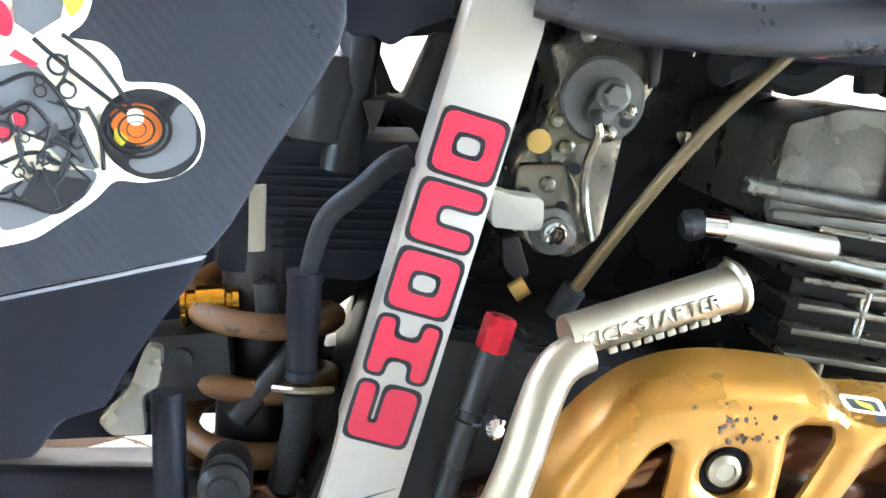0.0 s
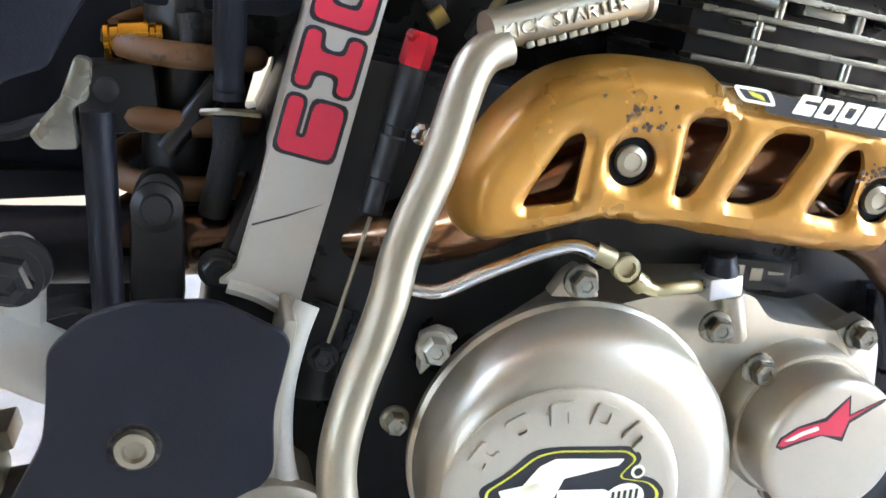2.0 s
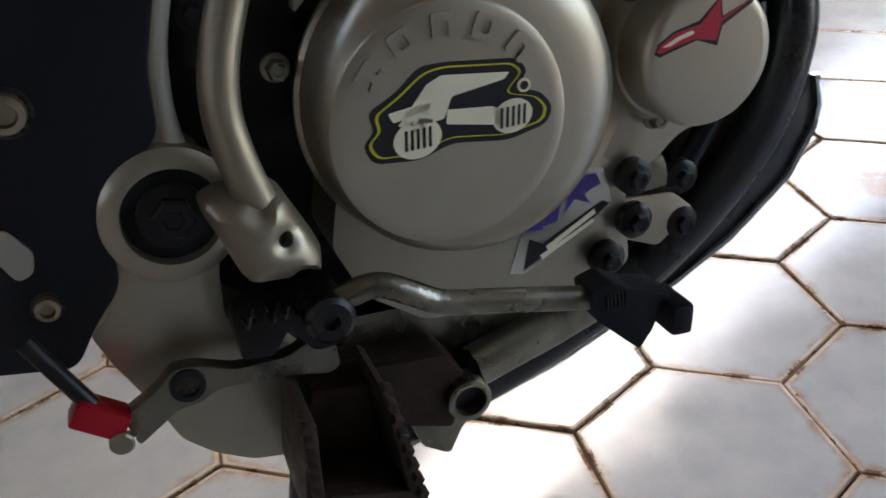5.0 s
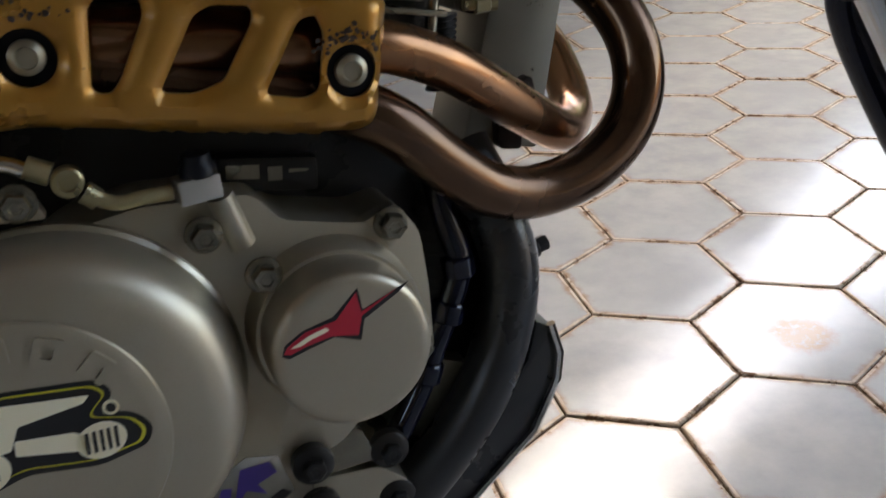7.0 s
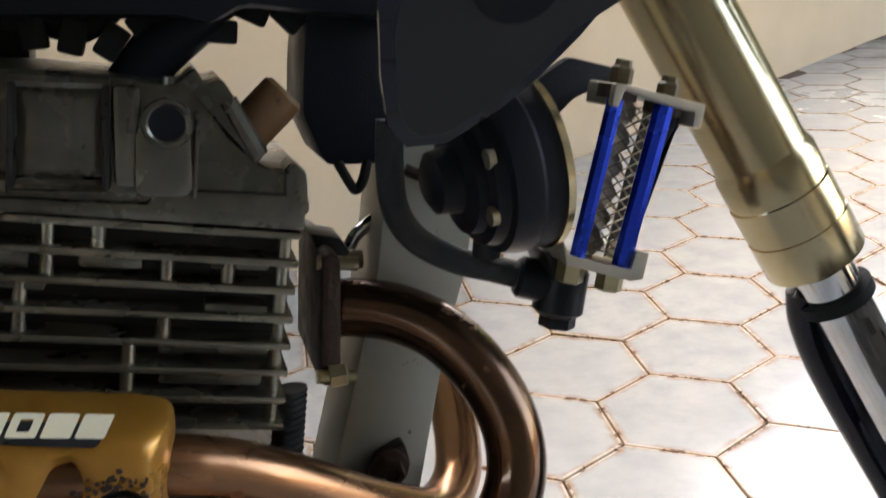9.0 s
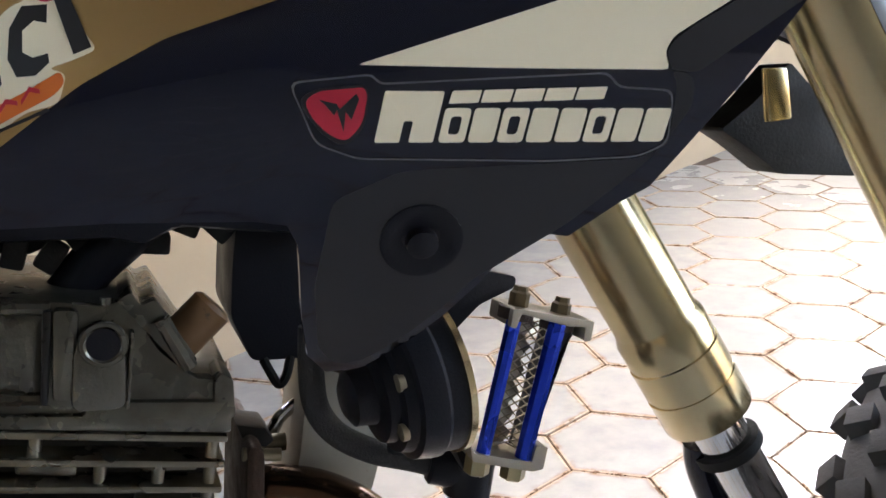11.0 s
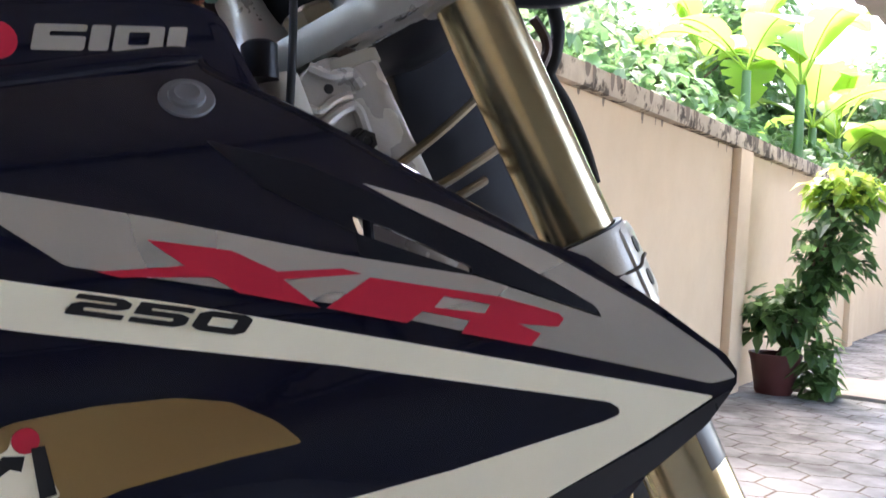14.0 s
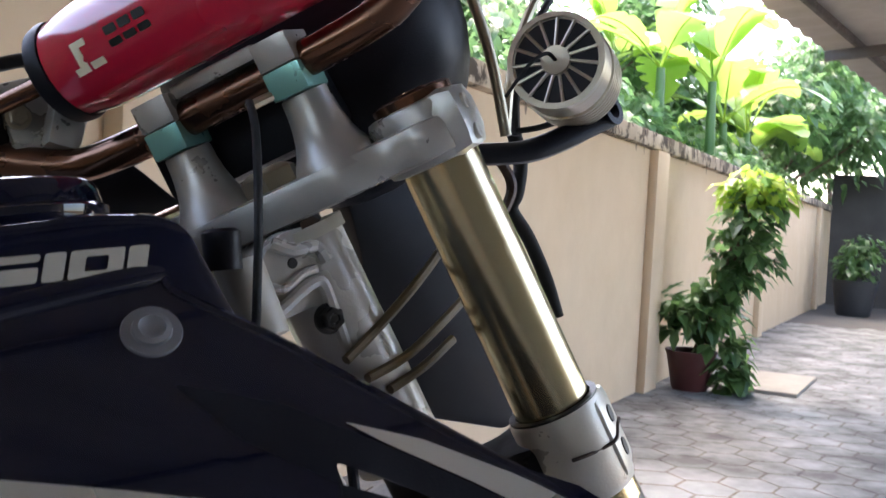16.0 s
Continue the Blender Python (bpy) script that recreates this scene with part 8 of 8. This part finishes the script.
for q in (0.377, 1.6, 2.5, 4.0, 5.2, 6.4):
    z = ROOF_Z - 0.047 + 0.07 * q
    for s0, s1 in [(-11.0, 22.8)] if q < 4.6 else [(-11.0, ROOF_STEP), (ROOF_FAR, 22.8)]:
        beam("purlin", E0 + ed * s0 + en * q, E0 + ed * s1 + en * q, 0.045, 0.065, z, z)
for s in (-10.5, -2.7, 0.8, 8.1, 13.0, 17.7, 22.5):
    q = roof_depth(s) - 0.1
    beam("rafter", E0 + ed * s + en * 0.1, E0 + ed * s + en * q, 0.06, 0.10, ROOF_Z - 0.135, ROOF_Z - 0.135 + 0.07 * q)

# added wall out of view, dark so that glossy parts reflect little light
unseen_wall_mat = material("unseen_dark_wall", (0.18, 0.172, 0.16), 0.85, scale=3, amount=0.4, bump=0.2, bump_scale=60)
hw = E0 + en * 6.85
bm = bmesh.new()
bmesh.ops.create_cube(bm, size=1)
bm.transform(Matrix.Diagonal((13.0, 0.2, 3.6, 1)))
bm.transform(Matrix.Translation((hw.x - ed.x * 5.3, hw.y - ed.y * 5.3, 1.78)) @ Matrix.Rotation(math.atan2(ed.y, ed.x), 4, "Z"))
tagged(part("wall_house", bm, unseen_wall_mat, None), "plain unseen wall behind the carport, kept dark for reflections", "wall", kind="structure")
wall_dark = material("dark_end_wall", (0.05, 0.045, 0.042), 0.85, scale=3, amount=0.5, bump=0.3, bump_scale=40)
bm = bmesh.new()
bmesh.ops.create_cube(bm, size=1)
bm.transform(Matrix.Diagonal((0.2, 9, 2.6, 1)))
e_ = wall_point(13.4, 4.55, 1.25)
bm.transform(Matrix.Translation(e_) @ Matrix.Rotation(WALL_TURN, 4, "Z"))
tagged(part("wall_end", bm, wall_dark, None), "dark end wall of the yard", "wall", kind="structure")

slab_mat = concrete
bm = block((0, 0, 0.006), (1.15, 0.75, 0.05), (0, 0, 0), 0.01)
bm.transform(pose(6.75, 5.02, 0, 0, 0, 30))
tagged(part("paving_slab", bm, slab_mat, None), "low concrete slab beside the potted plant", "slab")


# foliage
def leaf_material(name, a, b, gloss=0.4, glow=0.35):
    m = bpy.data.materials.new(name)
    m.use_nodes = True
    n, l = m.node_tree.nodes, m.node_tree.links
    p = n["Principled BSDF"]
    geo = n.new("ShaderNodeNewGeometry")
    ramp = n.new("ShaderNodeMix")
    ramp.data_type = "RGBA"
    ramp.inputs["A"].default_value, ramp.inputs["B"].default_value = (*a, 1), (*b, 1)
    l.new(geo.outputs["Random Per Island"], ramp.inputs["Factor"])
    l.new(ramp.outputs["Result"], p.inputs["Base Color"])
    p.inputs["Roughness"].default_value = gloss
    tr = n.new("ShaderNodeBsdfTranslucent")
    hs = n.new("ShaderNodeHueSaturation")
    hs.inputs["Value"].default_value = 2.0
    hs.inputs["Saturation"].default_value = 0.9
    l.new(ramp.outputs["Result"], hs.inputs["Color"])
    l.new(hs.outputs[0], tr.inputs["Color"])
    mx = n.new("ShaderNodeMixShader")
    mx.inputs[0].default_value = glow
    l.new(p.outputs[0], mx.inputs[1])
    l.new(tr.outputs[0], mx.inputs[2])
    l.new(mx.outputs[0], n["Material Output"].inputs["Surface"])
    return m


leaf_green = leaf_material("garden_leaf", (0.035, 0.085, 0.025), (0.095, 0.18, 0.055), 0.4, 0.45)
leaf_lime = leaf_material("bright_lime_leaf", (0.16, 0.28, 0.03), (0.30, 0.38, 0.04), 0.4, 0.45)
leaf_tree = leaf_material("tree_leaf", (0.06, 0.115, 0.045), (0.16, 0.24, 0.09), 0.45, 0.6)
leaf_banana = leaf_material("banana_leaf", (0.06, 0.17, 0.025), (0.26, 0.38, 0.03), 0.3, 0.5)
bark = material("bark", (0.13, 0.09, 0.06), 0.9, scale=30, amount=0.6, bump=0.6, bump_scale=80)
pot_mat = material("dark_red_pot", (0.065, 0.015, 0.013), 0.5, scale=12, amount=0.4)
black_pot = material("black_tub", (0.02, 0.022, 0.026), 0.5)
soil = material("soil", (0.06, 0.04, 0.03), 0.95)


def add_leaf(verts, faces, at, direction, length, width, droop, fold=0.12, seg=3):
    d = direction.normalized()
    side = d.cross(Vector((0, 0, 1)))
    side = side.normalized() if side.length > 1e-3 else Vector((1, 0, 0))
    up = side.cross(d)
    base = len(verts)
    rows = []
    for i in range(seg + 1):
        t = i / seg
        w = width * (math.sin(math.pi * min(1, 0.08 + t * 0.92)) ** 0.7) * (1 if i < seg else 0.02)
        c = at + d * (length * t) - Vector((0, 0, 1)) * (droop * length * t * t)
        k = len(verts)
        verts += [tuple(c - side * w / 2 + up * fold * w), tuple(c), tuple(c + side * w / 2 + up * fold * w)]
        rows.append(k)
    for a, b in zip(rows, rows[1:]):
        faces += [(a, a + 1, b + 1, b), (a + 1, a + 2, b + 2, b + 1)]


def leaf_cloud(name, centres, count, size, mat, parent, rng, label=""):
    """Many small leaves round a set of clump centres (point, radius)."""
    verts, faces = [], []
    for _ in range(count):
        c, r = centres[rng.randrange(len(centres))]
        v = Vector((rng.gauss(0, 1), rng.gauss(0, 1), rng.gauss(0, 1))).normalized() * r * rng.random() ** 0.4
        at = Vector(c) + v
        d = Vector((v.x + rng.gauss(0, 0.4) * r, v.y + rng.gauss(0, 0.4) * r, rng.gauss(-0.1, 0.4) * r))
        s = size * rng.uniform(0.6, 1.3)
        add_leaf(verts, faces, at, d, s, s * 0.72, rng.uniform(0.1, 0.7), seg=2)
    me = bpy.data.meshes.new(name)
    me.from_pydata(verts, [], faces)
    me.materials.append(mat)
    ob = new(name, me)
    ob.parent = parent
    if label:
        tagged(ob, label=label)
    return ob


rng = random.Random(11)
# potted climber by the first pillar
PP = Vector((5.84, 4.95, 0))
plant = empty("potted_plant", "bushy green plant in a red pot, its lit top coloured lime", "plant", m=pose(PP.x, PP.y, 0))
part("pot", turned([(0, 0.13), (0.02, 0.14), (0.26, 0.185), (0.30, 0.20), (0.31, 0.20), (0.31, 0.18), (0.27, 0.17), (0.27, 0.0)], (0, 0, 0), (0, 0, 1), 32), pot_mat, plant, "dark red plant pot")
part("stem", join(*[sweep(spline([(0.02 * i, -0.02 * i, 0.26), (0.15 + 0.04 * math.sin(i * 2), -0.17 + 0.03 * math.cos(i * 3), 0.8), (0.25 + 0.04 * math.cos(i), -0.28 + 0.05 * math.sin(i), 1.5)], 6), 0.012, 7) for i in range(4)]), bark, plant)


def beside(r, z):
    return (0.67 * r, -0.74 * r, z)


leaf_cloud("foliage", [(beside(0.40, 1.42), 0.22), (beside(0.35, 1.25), 0.26), (beside(0.26, 1.1), 0.2), (beside(0.44, 1.05), 0.17), (beside(0.28, 0.9), 0.13)], 430, 0.125, leaf_green, plant, rng)
leaf_cloud("foliage", [(beside(-0.05, 0.62), 0.22), (beside(0.05, 0.7), 0.2), (beside(0.16, 0.52), 0.24), (beside(-0.12, 0.55), 0.15), (beside(0.27, 0.34), 0.16), (beside(0.2, 0.72), 0.12), (beside(0.3, 0.12), 0.12)], 480, 0.125, leaf_green, plant, rng)
# light falling on the plant's top is put into a brighter leaf colour
leaf_cloud("top_foliage", [(beside(0.42, 1.62), 0.19), (beside(0.56, 1.56), 0.12), (beside(0.28, 1.58), 0.13)], 230, 0.12, leaf_lime, plant, rng, "top leaves coloured lime-yellow for the strong light from above")
# far tub
TP = wall_point(10.6, 0.75, 0)
tub = empty("plant_tub", "dark tub with a thin shrub by the wall", "plant", m=pose(TP.x, TP.y, 0))
part("tub", turned([(0, 0.26), (0.05, 0.28), (0.55, 0.36), (0.6, 0.37), (0.6, 0.33), (0.5, 0.32), (0.5, 0)], (0, 0, 0), (0, 0, 1), 28), black_pot, tub)
leaf_cloud("foliage", [((0, 0, 0.85), 0.35), ((0.2, 0, 1.1), 0.3)], 260, 0.16, leaf_green, tub, rng)

# trees behind the wall
def tree(s, n, height, spread, count, mat, size, label):
    b = wall_point(s, -n, 0)
    t = empty("tree", label, "tree", m=pose(b.x, b.y, 0), group="garden trees")
    part("trunk", sweep(spline([(0, 0, -0.05), (0.08, 0.05, height * 0.35), (-0.05, 0.1, height * 0.6), (0.0, 0.0, height * 0.9)], 6), 0.11, 10, taper=lambda q: 1 - 0.8 * q), bark, t)
    cents = []
    for k in range(9):
        a = rng.uniform(0, 6.28)
        z0 = height * rng.uniform(0.42, 0.78)
        e = Vector((math.cos(a) * spread * rng.uniform(0.4, 1), math.sin(a) * spread * rng.uniform(0.4, 1), z0 + height * rng.uniform(0.05, 0.3)))
        part("limb", sweep(spline([(0, 0, z0), tuple(Vector((e.x * 0.5, e.y * 0.5, z0 + 0.1 * height))), tuple(e)], 5), 0.04, 7, taper=lambda q: 1 - 0.8 * q), bark, t)
        cents.append((tuple(e), spread * rng.uniform(0.3, 0.5)))
    leaf_cloud("crown", cents, int(count * 1.7), size, mat, t, rng)


for s, n, h, sp, ct, mt, sz in ((1.2, 4.0, 3.2, 1.4, 2000, leaf_tree, 0.16), (3.4, 4.4, 3.7, 1.7, 2400, leaf_tree, 0.17), (6.5, 3.2, 4.3, 2.0, 2600, leaf_green, 0.18), (9.8, 3.4, 4.8, 2.2, 2800, leaf_green, 0.18), (6.0, 6.6, 4.9, 2.3, 2600, leaf_tree, 0.22), (13.0, 1.2, 4.6, 2.3, 2400, leaf_green, 0.2), (11.0, 6.5, 5.0, 2.6, 2200, leaf_tree, 0.22), (16.5, 1.8, 4.6, 2.2, 2200, leaf_green, 0.22), (19.5, 2.2, 5.6, 2.6, 2200, leaf_green, 0.24), (24.0, 1.0, 6.5, 3.2, 2400, leaf_tree, 0.28), (17.5, -3.5, 5.0, 2.4, 2000, leaf_green, 0.24), (2.4, 5.6, 3.7, 1.9, 2200, leaf_tree, 0.17), (4.9, 5.0, 4.2, 2.0, 2400, leaf_green, 0.18), (8.3, 4.8, 4.6, 2.2, 2400, leaf_tree, 0.19)):
    tree(s, n, h, sp, ct, mt, sz, "leafy garden tree behind the wall")


def banana(s, n, height, blades, seed):
    r = random.Random(seed)
    b = wall_point(s, -n, 0)
    t = empty("banana_plant", "banana plant with broad bright leaves behind the wall", "banana plant", m=pose(b.x, b.y, 0), group="banana plants")
    part("pseudostem", sweep([(0, 0, -0.05), (0.03, 0, height * 0.5), (0, 0, height)], 0.11, 12, taper=lambda q: 1 - 0.5 * q), leaf_green, t)
    for k in range(blades):
        a = 2 * math.pi * k / blades + r.uniform(-0.3, 0.3)
        verts, faces = [], []
        L, W = r.uniform(1.6, 2.4), r.uniform(0.55, 0.85)
        el = r.uniform(0.45, 1.4)
        d = Vector((math.cos(a) * math.cos(el), math.sin(a) * math.cos(el), math.sin(el)))
        side = d.cross(Vector((0, 0, 1))).normalized()
        rows, spine = [], []
        for i in range(31):
            q = i / 30
            c = Vector((0, 0, height)) + d * L * q - Vector((0, 0, 1)) * L * 0.55 * q ** 2.4
            w = W * 0.5 * (0.05 if q < 0.18 else math.sin(math.pi * (0.03 + 0.96 * (q - 0.18) / 0.82)) ** 0.6)
            rows.append(len(verts))
            jag, jog = (r.choice((0.98, 1.0, 1.02, 0.97, 0.99, 1.0, 0.98, 1.0, 0.99, 1.01, 1.0, 0.98, 0.6)) for _ in range(2))
            sag = 0.30 * w * (1 - 1.3 * q)
            verts += [tuple(c - side * w * jag + Vector((0, 0, sag))), tuple(c), tuple(c + side * w * jog + Vector((0, 0, sag)))]
            spine.append(c - Vector((0, 0, 0.004)))
        for x, y in zip(rows, rows[1:]):
            faces += [(x, x + 1, y + 1, y), (x + 1, x + 2, y + 2, y + 1)]
        me = bpy.data.meshes.new("leaf")
        me.from_pydata(verts, [], faces)
        me.materials.append(leaf_banana)
        for p in me.polygons:
            p.use_smooth = True
        ob = new("leaf", me)
        ob.parent = t
        part("midrib", sweep(spine[::3], 0.014, 6, taper=lambda q: 1 - 0.8 * q), leaf_lime, ob)


for s, n, h, k, sd in ((5.0, 1.3, 3.3, 6, 5), (6.2, 0.9, 3.3, 6, 8), (7.6, 1.0, 2.9, 6, 21), (9.0, 0.9, 2.9, 6, 23), (10.8, 1.2, 2.6, 7, 25), (6.6, 2.4, 3.6, 6, 31)):
    banana(s, n, h, k, sd)
hedge = empty("hedge", "tangled creeper hanging over the wall coping", "hedge", kind="stuff")
leaf_cloud("creeper", [(tuple(wall_point(4.2 + 0.22 * k, -0.35 - 0.2 * rng.random(), 1.85 + 0.25 * rng.random())), 0.28) for k in range(30)], 1900, 0.13, leaf_green, hedge, rng)
leaf_cloud("creeper", [(tuple(wall_point(14.6 + 0.5 * rng.random(), 0.4 + 0.45 * k, 0.5 + 2.0 * rng.random())), 0.5) for k in range(18)], 1500, 0.2, leaf_green, hedge, rng)
leaf_cloud("creeper", [(tuple(wall_point(0.4 + 0.42 * k, -1.1 - 0.8 * rng.random(), 1.9 + 0.8 * rng.random())), 0.5) for k in range(32)], 5200, 0.17, leaf_green, hedge, rng)
# walls that close the yard
bm = bmesh.new()
bmesh.ops.create_cube(bm, size=1)
bm.transform(Matrix.Diagonal((24, 0.2, 1.9, 1)))
fw = E0 + en * 13.0 + ed * 9.0
bm.transform(Matrix.Translation((fw.x, fw.y, 0.9)) @ Matrix.Rotation(math.atan2(ed.y, ed.x), 4, "Z"))
tagged(part("wall_front", bm, wall_mat, None), "cream rendered front wall of the yard", "wall", kind="structure")
bm = bmesh.new()
bmesh.ops.create_cube(bm, size=1)
bm.transform(Matrix.Diagonal((0.2, 16, 1.9, 1)))
bm.transform(Matrix.Translation(wall_point(-13, 8, 0.9)) @ Matrix.Rotation(WALL_TURN, 4, "Z"))
tagged(part("wall_side", bm, wall_mat, None), "cream rendered side wall of the yard", "wall", kind="structure")
# soot drips below the coping
drip_rng = random.Random(17)
drip_mat = material("soot_stain", (0.20, 0.155, 0.115), 0.95, scale=20, amount=0.5)
verts, faces = [], []
for _ in range(46):
    s0 = drip_rng.uniform(-3.0, 14.0)
    w_, h_ = drip_rng.uniform(0.012, 0.05), drip_rng.uniform(0.015, 0.075)
    b_ = len(verts)
    for u_, v_ in ((-0.5, 0.0), (0.5, 0.0), (0.36, -0.55), (0.12, -1.0), (-0.16, -0.92), (-0.42, -0.5)):
        verts.append(tuple(wall_point(s0 + u_ * w_, 0.004, WALL_H + 0.002 + v_ * h_)))
    faces.append(list(range(b_, b_ + 6)))
me = bpy.data.meshes.new("drip_stain")
me.from_pydata(verts, [], faces)
me.materials.append(drip_mat)
drip = new("drip_stain", me)
drip.parent = yard_wall
tagged(drip, label="dark drip stains under the coping", kind="stuff")
verts, faces = [], []
for _ in range(80):
    s0 = drip_rng.uniform(-3.0, 14.0)
    w_, h_ = drip_rng.uniform(0.02, 0.09), drip_rng.uniform(0.05, 0.115)
    b_ = len(verts)
    for u_, v_ in ((-0.5, 0.0), (0.5, 0.0), (0.42, -0.6), (0.1, -1.0), (-0.2, -0.85), (-0.4, -0.5)):
        verts.append(tuple(wall_point(s0 + u_ * w_, 0.0635, WALL_H + 0.118 + v_ * h_)))
    faces.append(list(range(b_, b_ + 6)))
me = bpy.data.meshes.new("coping_stain")
me.from_pydata(verts, [], faces)
me.materials.append(drip_mat)
drip = new("coping_stain", me)
drip.parent = yard_wall
tagged(drip, label="black streaks on the coping edge", kind="stuff")

crumb_mat = material("crumbled_mortar", (0.20, 0.12, 0.065), 0.9, other=(0.08, 0.05, 0.03), scale=60, amount=1.0, bump=0.4, bump_scale=400)
# ---------------- paving, one piece each ----------------
tile_me = hex_mesh()
C0 = Vector((0.7855, 0.4858))
ux, uy = Vector((math.cos(FLOOR_TURN), math.sin(FLOOR_TURN))), Vector((-math.sin(FLOOR_TURN), math.cos(FLOOR_TURN)))
C0 = C0 - ux * HEX
near, rest = [], []
for i in range(-62, 70):
    for j in range(-56, 62):
        p = C0 + ux * (1.5 * HEX * i) + uy * (math.sqrt(3) * HEX * (j + 0.5 * (i % 2)))
        q = p - Vector((0.7, 0.9))
        if q.length < 14 and not (Vector((math.cos(WALL_TURN + math.pi / 2), math.sin(WALL_TURN + math.pi / 2))).dot(p - WALL_AT.to_2d()) > 0.05):
            rest.append((q.length, i, j, p))
rest.sort(key=lambda r: (r[0], r[1], r[2]))
for n_, (d, i, j, p) in enumerate(rest[:290]):
    t = new("tile", tile_me)
    t.parent = pavement
    t.matrix_basis = pose(p.x, p.y, random.uniform(-0.0015, 0.0015), random.uniform(-0.3, 0.3), random.uniform(-0.3, 0.3), math.degrees(FLOOR_TURN) + 60 * random.randrange(6))
verts, faces = [], []
for d, i, j, p in rest[290:]:
    base = len(verts)
    for r, z in ((HEX - 0.008, 0.0002), (HEX - 0.0036, 0.0), (HEX - 0.0022, -0.004)):
        for k in range(6):
            a = FLOOR_TURN + math.pi / 3 * k
            verts.append((p.x + r * math.cos(a), p.y + r * math.sin(a), z))
    faces.append([base + k for k in range(6)])
    for o in (0, 6):
        faces += [[base + o + k, base + o + 6 + k, base + o + 6 + (k + 1) % 6, base + o + (k + 1) % 6] for k in range(6)]
me = bpy.data.meshes.new("far_tiles")
me.from_pydata(verts, [], faces)
me.materials.append(tile_mat)
me.materials.append(rim_mat)
me.polygons.foreach_set("material_index", [0 if len(f) == 6 else 1 for f in faces])
far = new("far_tiles", me)
far.parent = pavement
tagged(far, kind="stuff")

# crumbled mortar standing in the joints round the nearest tiles
crumb = []
for d, i, j, p in rest[:150]:
    for k in range(3):
        a, c = (p + (ux * math.cos(g) + uy * math.sin(g)) * HEX for g in (math.pi / 3 * k, math.pi / 3 * (k + 1)))
        for _ in range(random.choice((0, 1, 2, 4, 6))):
            f = random.choice((random.random(), random.random() ** 3))
            q = a.lerp(c, f)
            w, h = random.uniform(0.0015, 0.004), random.uniform(0.0004, 0.0014)
            run = math.atan2((c - a).y, (c - a).x)
            ring = []
            for m_ in range(7):
                g = math.tau * m_ / 7
                v = Vector((math.cos(g) * w * random.uniform(1.0, 2.6), math.sin(g) * w * random.uniform(0.6, 1.1)))
                v.rotate(Matrix.Rotation(run, 2))
                ring.append(q + v)
            crumb.append((q, ring, h))
verts, faces = [], []
for q, ring, h in crumb:
    base = len(verts)
    verts += [(v.x, v.y, -0.002) for v in ring] + [(q.x + (v.x - q.x) * 0.6, q.y + (v.y - q.y) * 0.6, h) for v in ring]
    faces += [[base + k, base + (k + 1) % 7, base + 7 + (k + 1) % 7, base + 7 + k] for k in range(7)] + [[base + 7 + k for k in range(7)]]
me = bpy.data.meshes.new("mortar_crumbs")
me.from_pydata(verts, [], faces)
me.materials.append(crumb_mat)
crumbs = new("mortar_crumbs", me)
crumbs.parent = pavement
tagged(crumbs, "crumbled rusty mortar in the joints", kind="stuff")
